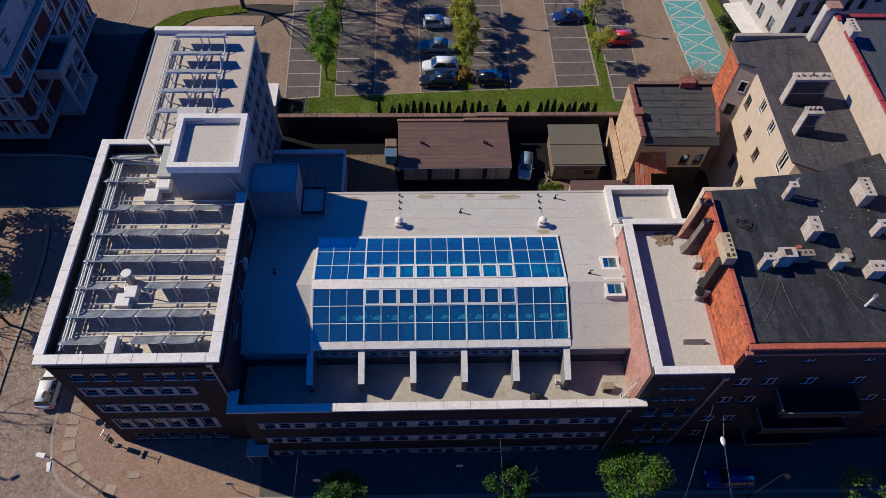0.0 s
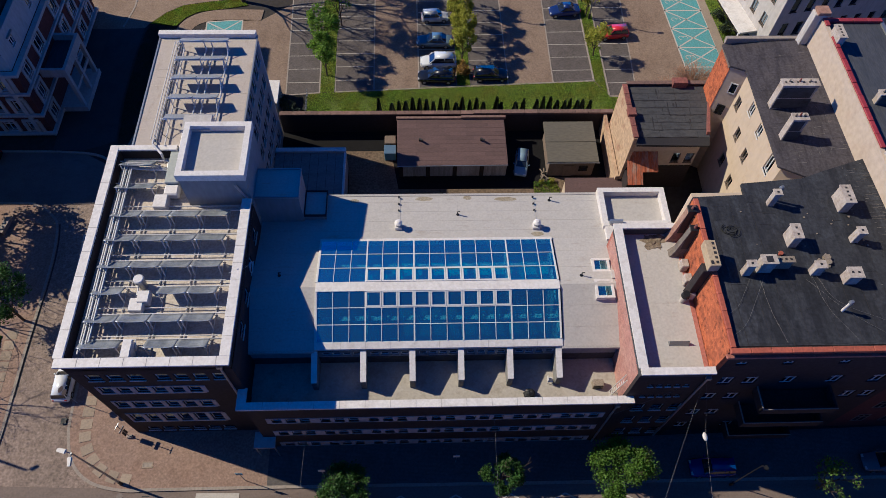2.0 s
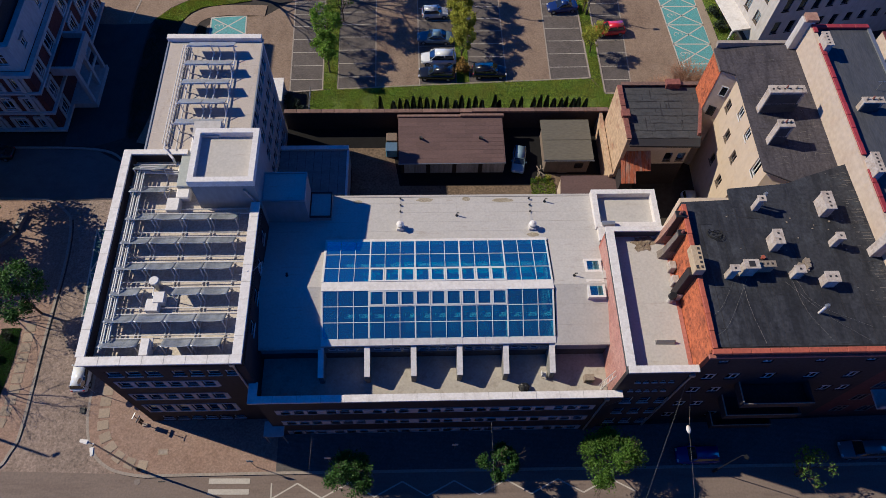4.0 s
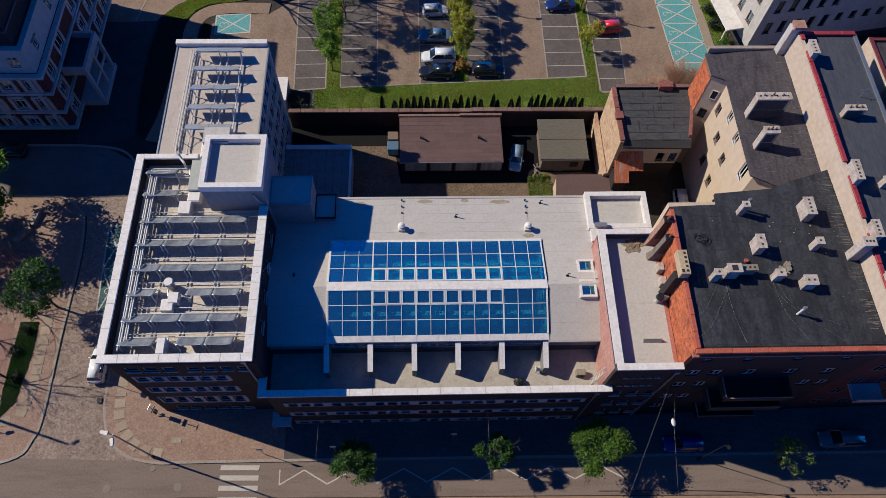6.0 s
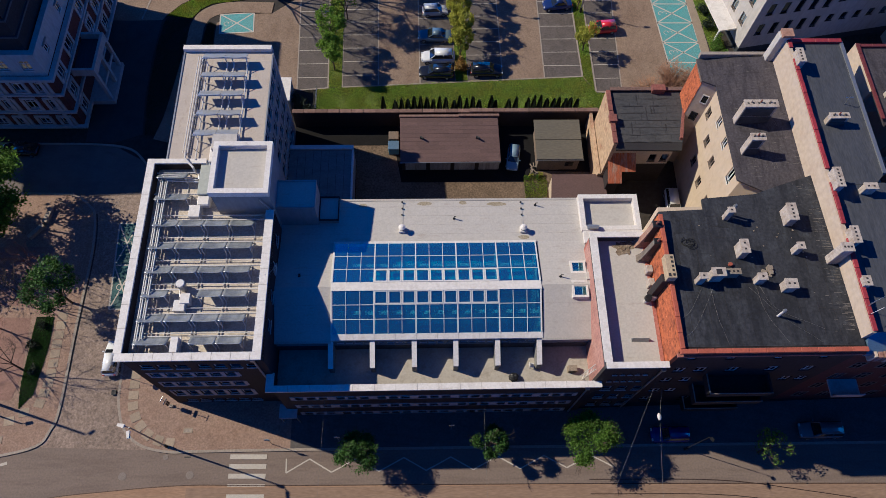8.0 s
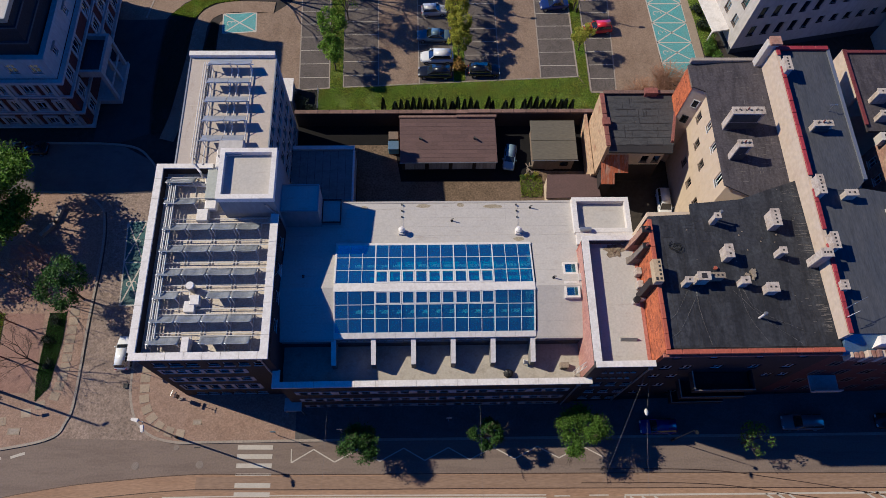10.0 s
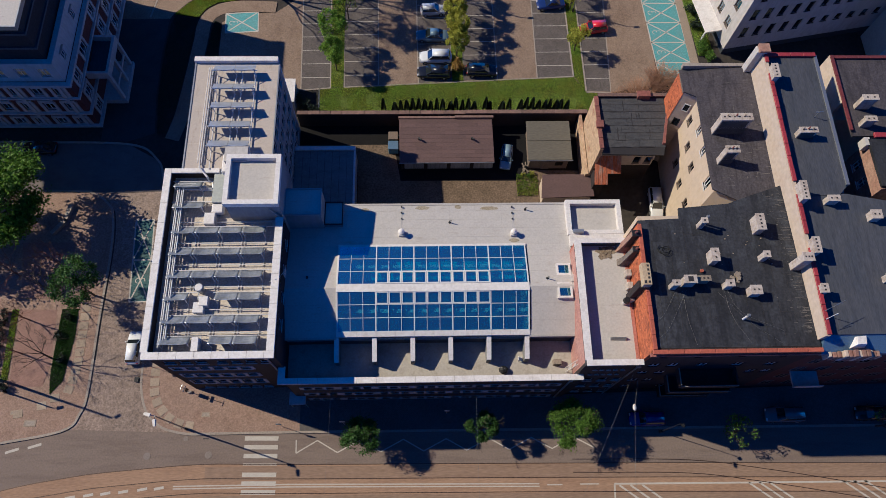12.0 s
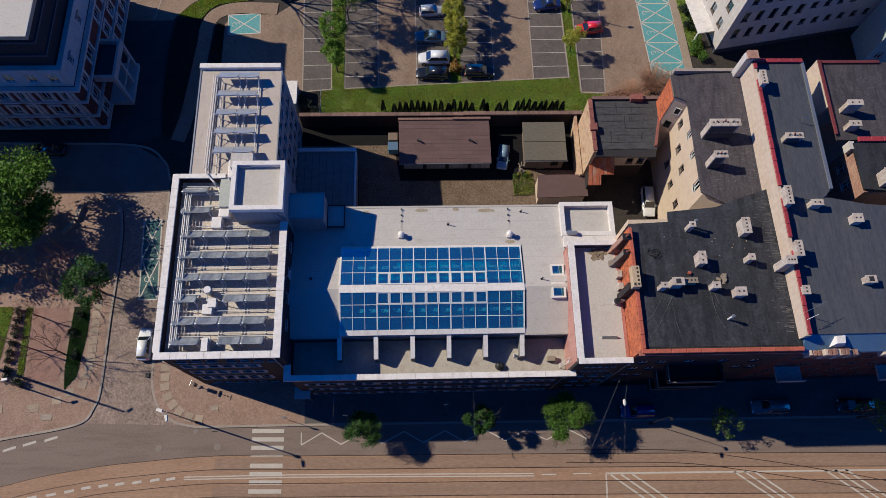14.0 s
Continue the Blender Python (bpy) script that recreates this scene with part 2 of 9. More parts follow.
M["brick_old"] = joints(material("brick_old", (0.208, 0.12, 0.088), 0.9, vary=0.3, big=0.8, fine=3, tint=(0.32, 0.24, 0.176)), "brick", (1.2, 1.15, 1.1), 0.26, 0.1, "wall", ratio=0.3)
M["peeling"] = material("peeling", (0.41, 0.3, 0.185), 0.9, vary=0.3, big=0.55, fine=2.5, tint=(0.22, 0.095, 0.05), tint_at=0.6, tint_soft=0.06, bump=0.4)
M["coping_red"] = material("coping_red", (0.2992, 0.0816, 0.0408), 0.75, vary=0.2, big=0.8, fine=5, tint=(0.2176, 0.0608, 0.0408), per_object=0.12)
M["coping_crimson"] = material("coping_crimson", (0.24, 0.028, 0.036), 0.6, vary=0.2, big=0.8, fine=5, per_object=0.1)
M["rust_tin"] = material("rust_tin", (0.32, 0.096, 0.036), 0.8, vary=0.35, big=0.9, fine=3, tint=(0.288, 0.232, 0.192), stretch=(2.5, 0.4, 1), tint_at=0.55, tint_soft=0.08)
M["door_timber"] = material("door_timber", (0.34, 0.32, 0.3), 0.9, vary=0.25, big=1.0, fine=6, stretch=(4, 1, 0.5), per_object=0.2)
M["timber"] = material("timber", (0.168, 0.132, 0.104), 0.9, vary=0.25, big=1.0, fine=6, stretch=(4, 1, 0.5))
M["zinc"] = material("zinc", (0.336, 0.344, 0.36), 0.4, 0.7, vary=0.1, bump=0.05)
M["dark_metal"] = material("dark_metal", (0.024, 0.024, 0.0264), 0.5, 0.4, vary=0.2)
M["white_paint"] = material("white_paint", (0.5778, 0.5627, 0.5475), 0.5, vary=0.06, big=2, fine=8, bump=0.02)
M["pipe_white"] = material("pipe_white", (0.5829, 0.5667, 0.5505), 0.4, 0.1, vary=0.08, bump=0.02)
M["collector"] = streaks(material("collector", (0.33, 0.345, 0.37), 0.35, 0.3, vary=0.14, big=0.8, fine=3, tint=(0.42, 0.44, 0.48), tint_at=0.58, tint_soft=0.12, stretch=(0.7, 3, 3), bump=0.03, spec=0.6), (0.35, 0.37, 0.42), 0.75, (1.3, 0.7, 0.7), 0.53, 0.14)
M["dark_room"] = material("dark_room", (0.04, 0.044, 0.052), 0.9, vary=0.2)
M["hall_floor"] = material("hall_floor", (0.048, 0.072, 0.12), 0.8, vary=0.2)
M["bark"] = material("bark", (0.08, 0.06, 0.044), 0.95, vary=0.3, fine=12, bump=0.6)
M["twig_red"] = material("twig_red", (0.176, 0.08, 0.056), 0.95, vary=0.3, fine=12)
M["leaf"] = leafy(material("leaf", (0.14, 0.23, 0.014), 0.6, vary=0.25, big=1.2, per_island=0.55, bump=0.0, tint=(0.06, 0.12, 0.008)))
M["leaf_yellow"] = leafy(material("leaf_yellow", (0.42, 0.42, 0.02), 0.6, vary=0.2, per_island=0.4, bump=0.0, tint=(0.128, 0.176, 0.024)))
M["leaf_gold"] = material("leaf_gold", (0.256, 0.1536, 0.0128), 0.6, vary=0.2, per_island=0.4, bump=0.0)
M["leaf_dark"] = material("leaf_dark", (0.0112, 0.0208, 0.0064), 0.7, vary=0.3, per_island=0.4, bump=0.0)
M["blade"] = leafy(material("blade", (0.25, 0.36, 0.012), 0.7, vary=0.4, big=0.6, per_island=0.6, bump=0.0, tint=(0.3, 0.25, 0.02)))
# ground cover with shade put into its dark green
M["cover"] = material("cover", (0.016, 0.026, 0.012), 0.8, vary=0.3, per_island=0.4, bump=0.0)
M["band_render"] = streaks(material("band_render", (0.4, 0.38, 0.37), 0.85, vary=0.12, big=0.6, fine=3), (0.7, 0.66, 0.62), 0.5, (1.2, 1.2, 0.6), 0.55, 0.08)
# near-black and rough, with hardly any sheen
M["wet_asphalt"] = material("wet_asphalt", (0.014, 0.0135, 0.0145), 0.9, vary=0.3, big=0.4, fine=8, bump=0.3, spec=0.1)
M["coping_dark"] = material("coping_dark", (0.12, 0.026, 0.028), 0.7, vary=0.2, big=0.8, fine=5, per_object=0.15)
M["coping_rust"] = material("coping_rust", (0.2, 0.075, 0.055), 0.85, vary=0.3, big=0.9, fine=4, tint=(0.1, 0.05, 0.045), per_object=0.15)
M["leaf_deep"] = leafy(material("leaf_deep", (0.06, 0.12, 0.012), 0.6, vary=0.25, big=1.2, per_island=0.5, bump=0.0, tint=(0.03, 0.07, 0.008)), 0.35)
M["roof_felt_mid"] = streaks(material("roof_felt_mid", (0.2, 0.195, 0.188), 0.85, vary=0.15, big=0.6, fine=5, tint=(0.15, 0.145, 0.14), bump=0.2), (0.7, 0.68, 0.66), 0.5, (0.6, 1.5, 1), 0.55, 0.08)
M["scroll_red"] = material("scroll_red", (0.2, 0.11, 0.085), 0.88, vary=0.3, big=0.9, fine=4, tint=(0.3, 0.24, 0.19), tint_at=0.55, tint_soft=0.08, per_object=0.25)
M["dirt"] = material("dirt", (0.25, 0.21, 0.13), 0.95, vary=0.3, big=1.5, fine=6, tint=(0.36, 0.33, 0.27), tint_at=0.5)
M["asphalt_mid"] = streaks(material("asphalt_mid", (0.15, 0.128, 0.118), 0.9, vary=0.2, big=0.3, fine=9, bump=0.3), (0.7, 0.7, 0.7), 0.5, (0.4, 0.6, 1), 0.54, 0.07)
M["tyre"] = material("tyre", (0.016, 0.016, 0.016), 0.85, vary=0.2)
M["car_glass"] = paint("car_glass", (0.015, 0.018, 0.022), 0.05, 0.0, 1.0)
M["lamp_red"] = paint("lamp_red", (0.3, 0.02, 0.015), 0.2)
M["lamp_clear"] = paint("lamp_clear", (0.6, 0.6, 0.6), 0.15, 0.3)
M["blue_bin"] = material("blue_bin", (0.08, 0.24, 0.4), 0.5, vary=0.2)
M["black_plastic"] = material("black_plastic", (0.016, 0.016, 0.0176), 0.5, vary=0.2)
M["dust_pile"] = material("dust_pile", (0.24, 0.2, 0.152), 0.95, vary=0.3)
M["blue_sheet"] = material("blue_sheet", (0.104, 0.16, 0.256), 0.5, 0.2, vary=0.15)
M["pane"] = glassy("pane", (0.62, 0.75, 0.9), 0.36, (0.2, 0.26, 0.34))
M["sky_pane"] = glassy("sky_pane", (0.6, 0.83, 0.94), 0.5, (0.4, 0.74, 0.88), 0.035)
M["tube_glass"] = material("tube_glass", (0.3, 0.31, 0.33), 0.3, 0.2, vary=0.15, big=0.8, fine=3, tint=(0.55, 0.55, 0.57), tint_at=0.55, tint_soft=0.12, stretch=(0.7, 3, 3), bump=0.03)
M["chimney_render"] = streaks(material("chimney_render", (0.4118, 0.3643, 0.3168), 0.9, vary=0.18, big=1.2, fine=5, tint=(0.2448, 0.1944, 0.1512), tint_at=0.58, tint_soft=0.1), (0.55, 0.48, 0.42), 0.6, (2, 2, 0.6), 0.55, 0.08)
# darker copy of the paving, with the street's shade put into its colour
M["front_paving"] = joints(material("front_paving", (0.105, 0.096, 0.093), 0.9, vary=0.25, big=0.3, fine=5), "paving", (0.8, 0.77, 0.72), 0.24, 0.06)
M["coping_old"] = material("coping_old", (0.168, 0.104, 0.08), 0.9, vary=0.3, big=0.9, fine=4, tint=(0.096, 0.072, 0.06), per_object=0.2)
M["roof_wing"] = streaks(material("roof_wing", (0.4104, 0.3619, 0.3134), 0.85, vary=0.08, big=0.9, fine=6, tint=(0.288, 0.2432, 0.1984), tint_at=0.58, tint_soft=0.14, bump=0.12), (0.62, 0.55, 0.46), 0.5, (1.6, 0.5, 1), 0.63, 0.07)
M["duct_skin"] = material("duct_skin", (0.352, 0.3648, 0.3328), 0.5, 0.1, vary=0.1, big=0.8, fine=4, bump=0.04)
M["turquoise_faded"] = material("turquoise_faded", (0.04, 0.104, 0.112), 0.85, vary=0.3, big=0.9, fine=8, tint=(0.08, 0.08, 0.072), tint_at=0.5)
M["wire_grey"] = material("wire_grey", (0.16, 0.152, 0.144), 0.6, 0.3, vary=0.1)
M["track_paver"] = streaks(material("track_paver", (0.225, 0.158, 0.108), 0.9, vary=0.2, big=0.3, fine=4.5, tint=(0.17, 0.115, 0.08), stretch=(0.3, 1.6, 1)), (0.76, 0.72, 0.7), 0.45, (0.1, 1.4, 1), 0.52, 0.1)
M["asphalt_patch"] = material("asphalt_patch", (0.2, 0.17, 0.15), 0.9, vary=0.2, big=0.5, fine=12, bump=0.3)
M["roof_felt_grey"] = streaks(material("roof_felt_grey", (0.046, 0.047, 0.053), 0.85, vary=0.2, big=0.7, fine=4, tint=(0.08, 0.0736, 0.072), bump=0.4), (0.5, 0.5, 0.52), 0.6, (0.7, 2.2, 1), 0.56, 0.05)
M["roof_felt_worn"] = streaks(streaks(material("roof_felt_worn", (0.046, 0.041, 0.05), 0.85, vary=0.34, big=0.5, fine=4.5, tint=(0.072, 0.062, 0.066), bump=0.4), (0.45, 0.44, 0.47), 0.65, (1.8, 0.35, 1), 0.54, 0.06), (2.1, 2.0, 1.95), 0.6, (0.45, 2.6, 1), 0.66, 0.03)
# pale blue of the sheet that brightens the back panes
M["hall_gallery"] = material("hall_gallery", (0.22, 0.4, 0.45), 0.7, vary=0.15, big=0.8, fine=3)
M["twig_brown"] = material("twig_brown", (0.34, 0.2, 0.115), 0.95, vary=0.3, fine=12)
M["wall_green"] = material("wall_green", (0.336, 0.4, 0.384), 0.9, vary=0.1, big=0.6, fine=3)
# darker copy of the red brick for fronts turned from the sun
M["brick_maroon"] = joints(material("brick_maroon", (0.075, 0.025, 0.023), 0.88, vary=0.3, big=0.6, fine=4), "brick", (1.2, 1.15, 1.1), 0.26, 0.1, "wall", ratio=0.3)
M["roof_terrace"] = streaks(material("roof_terrace", (0.37, 0.34, 0.295), 0.85, vary=0.12, big=0.9, fine=5, tint=(0.232, 0.204, 0.172), bump=0.12), (0.62, 0.58, 0.52), 0.5, (1, 1, 1), 0.58, 0.08)
M["chimney_cream"] = streaks(material("chimney_cream", (0.4, 0.32, 0.2), 0.9, vary=0.15, big=1.2, fine=5, tint=(0.288, 0.216, 0.136)), (0.6, 0.5, 0.42), 0.5, (2, 2, 0.6), 0.56, 0.08)
M["cement_grey"] = streaks(material("cement_grey", (0.17, 0.145, 0.12), 0.92, vary=0.25, big=1.0, fine=5, tint=(0.1, 0.082, 0.07), bump=0.3), (0.55, 0.5, 0.46), 0.6, (2, 2, 0.7), 0.55, 0.07)
M["plaster_run"] = material("plaster_run", (0.16, 0.145, 0.135), 0.95, vary=0.4, big=2.0, fine=8, tint=(0.07, 0.068, 0.07), tint_at=0.5)
M["leaf_litter"] = material("leaf_litter", (0.12, 0.088, 0.055), 0.95, vary=0.45, big=1.6, fine=8, tint=(0.3, 0.25, 0.18), tint_at=0.55, bump=0.5)
M["leaf_fresh"] = leafy(material("leaf_fresh", (0.22, 0.33, 0.016), 0.6, vary=0.25, big=1.2, per_island=0.5, bump=0.0, tint=(0.11, 0.2, 0.012)))

# ---- building helpers ----
ORIGIN = {}


def ground_z(x, y):
    rise = 2.6 * max(0.0, min(1.0, (y - 15) / 47))
    return rise * (0.4 + 0.6 * max(0.0, min(1.0, (x + 40) / 20)))


def thing(name, at, label, category, group=""):
    """An Empty at the base of a thing; its parts are given in the world's metres."""
    ob = tagged(new(name), label, category, group)
    ob.empty_display_size = 0.3
    ob.location = at
    ORIGIN[ob] = Vector(at)
    return ob


def mesh_of(name, bm, mats, smooth=False):
    me = bpy.data.meshes.new(name)
    bmesh.ops.recalc_face_normals(bm, faces=bm.faces)
    bm.to_mesh(me)
    bm.free()
    for m in (mats if isinstance(mats, (list, tuple)) else [mats]):
        me.materials.append(m)
    if smooth:
        me.polygons.foreach_set("use_smooth", [True] * len(me.polygons))
    return me


def part(name, bm, mat, parent, label="", smooth=False):
    """One mesh under a thing or under a part."""
    root = parent
    o = ORIGIN.get(parent, Vector())
    bmesh.ops.translate(bm, verts=bm.verts, vec=-o)
    ob = new(name, mesh_of(name, bm, mat, smooth))
    ob.parent = parent
    ORIGIN[ob] = o
    if label:
        ob["label"] = label
    return ob


def piece(name, me, parent, at, turn=0.0):
    """An object on shared mesh data, under a thing or part."""
    ob = new(name, me)
    ob.parent = parent
    ob.location = Vector(at) - ORIGIN.get(parent, Vector())
    if turn:
        ob.rotation_euler = (0, 0, turn)
    return ob


def solid(name, bm, mat, label="", category="", kind="structure", group="", smooth=False):
    """A top-level mesh of the setting, or a thing of one mesh."""
    ob = new(name, mesh_of(name, bm, mat, smooth))
    ORIGIN[ob] = Vector()
    return tagged(ob, label, category, group, kind)


def box(bm, x0, x1, y0, y1, z0, z1, mat=0):
    v = [bm.verts.new(p) for p in ((x0, y0, z0), (x1, y0, z0), (x1, y1, z0), (x0, y1, z0), (x0, y0, z1), (x1, y0, z1), (x1, y1, z1), (x0, y1, z1))]
    for f in ((3, 2, 1, 0), (4, 5, 6, 7), (0, 1, 5, 4), (1, 2, 6, 5), (2, 3, 7, 6), (3, 0, 4, 7)):
        bm.faces.new([v[i] for i in f]).material_index = mat
    return v


def new_box(*a, bevel=0.0):
    bm = bmesh.new()
    box(bm, *a)
    if bevel:
        bmesh.ops.bevel(bm, geom=bm.edges[:], offset=bevel, segments=1, affect='EDGES')
    return bm


def prism(bm, pts, z0, z1, mat=0):
    """A block over a plan outline; z0 and z1 are numbers or functions of (x, y)."""
    f0 = z0 if callable(z0) else (lambda x, y: z0)
    f1 = z1 if callable(z1) else (lambda x, y: z1)
    lo = [bm.verts.new((x, y, f0(x, y))) for x, y in pts]
    hi = [bm.verts.new((x, y, f1(x, y))) for x, y in pts]
    bm.faces.new(hi).material_index = mat
    bm.faces.new(lo[::-1]).material_index = mat
    for i in range(len(pts)):
        j = (i + 1) % len(pts)
        bm.faces.new((lo[i], lo[j], hi[j], hi[i])).material_index = mat


def tube(bm, p, q, r0, r1=None, n=6, mat=0, caps=True):
    p, q = Vector(p), Vector(q)
    r1 = r0 if r1 is None else r1
    d = q - p
    if d.length < 1e-6:
        return
    m = d.to_track_quat("Z", "Y").to_matrix()
    a = [bm.verts.new(p + m @ Vector((r0 * math.cos(k * math.tau / n), r0 * math.sin(k * math.tau / n), 0))) for k in range(n)]
    b = [bm.verts.new(q + m @ Vector((r1 * math.cos(k * math.tau / n), r1 * math.sin(k * math.tau / n), 0))) for k in range(n)]
    for k in range(n):
        bm.faces.new((a[k], a[(k + 1) % n], b[(k + 1) % n], b[k])).material_index = mat
    if caps:
        bm.faces.new(a[::-1]).material_index = mat
        bm.faces.new(b).material_index = mat


def path_tube(pts, r, n=6):
    """One bent pipe through the points."""
    bm = bmesh.new()
    pts = [Vector(p) for p in pts]
    rings = []
    for i, p in enumerate(pts):
        a = (p - pts[i - 1]).normalized() if i else Vector()
        b = (pts[i + 1] - p).normalized() if i + 1 < len(pts) else Vector()
        d = (a + b).normalized() if (a + b).length > 1e-6 else (a or b)
        wide = 1.0 / max(0.5, d.dot(b if b.length else a))
        if not rings:
            u = d.cross(Vector((0, 0, 1)) if abs(d.z) < 0.9 else Vector((1, 0, 0))).normalized()
        else:
            u = (u - d * u.dot(d))
            u = u.normalized() if u.length > 1e-6 else d.orthogonal().normalized()
        v = d.cross(u)
        rings.append([bm.verts.new(p + (u * math.cos(k * math.tau / n) + v * math.sin(k * math.tau / n)) * r * min(wide, 1.4)) for k in range(n)])
    for ra, rb in zip(rings, rings[1:]):
        for k in range(n):
            bm.faces.new((ra[k], ra[(k + 1) % n], rb[(k + 1) % n], rb[k]))
    bm.faces.new(rings[0][::-1])
    bm.faces.new(rings[-1])
    return bm


def sheet(pts, up, step=2.5, depth=0.0):
    """A sheet over a plan outline that follows the ground, up metres above it; with depth it gets a rim."""
    bm = bmesh.new()
    bm.faces.new([bm.verts.new((x, y, 0)) for x, y in pts])
    xs, ys = [p[0] for p in pts], [p[1] for p in pts]
    for k in range(math.ceil(min(xs) / step), math.floor(max(xs) / step) + 1):
        if -42.5 <= k * step <= -17.5:
            bmesh.ops.bisect_plane(bm, geom=bm.verts[:] + bm.edges[:] + bm.faces[:], plane_co=(k * step, 0, 0), plane_no=(1, 0, 0))
    for k in range(math.ceil(min(ys) / step), math.floor(max(ys) / step) + 1):
        if 12.5 <= k * step <= 65:
            bmesh.ops.bisect_plane(bm, geom=bm.verts[:] + bm.edges[:] + bm.faces[:], plane_co=(0, k * step, 0), plane_no=(0, 1, 0))
    bmesh.ops.triangulate(bm, faces=bm.faces)
    if bm.faces[:] and sum(f.normal.z for f in bm.faces) < 0:
        bmesh.ops.reverse_faces(bm, faces=bm.faces)
    if depth:
        rim = [e for e in bm.edges if e.is_boundary]
        out = bmesh.ops.extrude_edge_only(bm, edges=rim)
        low = {v for v in out["geom"] if isinstance(v, bmesh.types.BMVert)}
    else:
        low = ()
    for v in bm.verts:
        v.co.z = ground_z(v.co.x, v.co.y) + up - (depth if v in low else 0)
    return bm


def ribbon(pts, width, up, height=0.0, closed=False):
    """A strip of even width along a plan line; with height it is a raised kerb."""
    bm = bmesh.new()
    fine = []
    for (x0, y0), (x1, y1) in zip(pts, pts[1:]):
        n = max(1, int(math.hypot(x1 - x0, y1 - y0) / 2.0))
        fine += [(x0 + (x1 - x0) * i / n, y0 + (y1 - y0) * i / n) for i in range(n)]
    fine.append(pts[-1])
    rows = []
    for i, (x, y) in enumerate(fine):
        a, b = fine[max(0, i - 1)], fine[min(len(fine) - 1, i + 1)]
        d = Vector((b[0] - a[0], b[1] - a[1])).normalized()
        nx, ny = -d.y * width / 2, d.x * width / 2
        z = ground_z(x, y) + up
        row = [bm.verts.new((x + nx, y + ny, z)), bm.verts.new((x - nx, y - ny, z))]
        if height:
            row += [bm.verts.new((x - nx, y - ny, z - height)), bm.verts.new((x + nx, y + ny, z - height))]
        rows.append(row)
    for r, s in zip(rows, rows[1:]):
        bm.faces.new((r[0], r[1], s[1], s[0]))
        if height:
            bm.faces.new((r[1], r[2], s[2], s[1]))
            bm.faces.new((r[3], r[0], s[0], s[3]))
    return bm


def smooth_line(pts, n=6):
    """A rounded line through the given plan points."""
    p = [Vector(q) for q in pts]
    p = [2 * p[0] - p[1]] + p + [2 * p[-1] - p[-2]]
    out = []
    for a, b, c, d in zip(p, p[1:], p[2:], p[3:]):
        for i in range(n):
            t = i / n
            q = 0.5 * (2 * b + (c - a) * t + (2 * a - 5 * b + 4 * c - d) * t * t + (3 * b - a - 3 * c + d) * t ** 3)
            out.append((q.x, q.y))
    out.append(tuple(p[-2]))
    return out


def wall_mesh(side, pos, a0, a1, z0, z1, thick, holes=()):
    """A wall along x (side 's' faces -y, 'n' +y) or along y ('w' faces -x, 'e' +x), with openings (a0, a1, z0, z1) through it."""
    bm = bmesh.new()
    az = sorted({a0, a1, *[h[0] for h in holes], *[h[1] for h in holes]})
    az = [a for a in az if a0 <= a <= a1]
    zz = sorted({z0, z1, *[h[2] for h in holes], *[h[3] for h in holes]})
    zz = [z for z in zz if z0 <= z <= z1]
    inner = pos + thick * {"s": 1, "n": -1, "w": 1, "e": -1}[side]
    lo, hi = min(pos, inner), max(pos, inner)
    for za, zb in zip(zz, zz[1:]):
        run = None
        cells = []
        for aa, ab in zip(az, az[1:]):
            c, d = (aa + ab) / 2, (za + zb) / 2
            free = not any(h[0] < c < h[1] and h[2] < d < h[3] for h in holes)
            if free:
                run = (run[0], ab) if run else (aa, ab)
            elif run:
                cells.append(run)
                run = None
        if run:
            cells.append(run)
        for p, q in cells:
            if side in "sn":
                box(bm, p, q, lo, hi, za, zb)
            else:
                box(bm, lo, hi, p, q, za, zb)
    return bm


WINDOW_MESH = {}


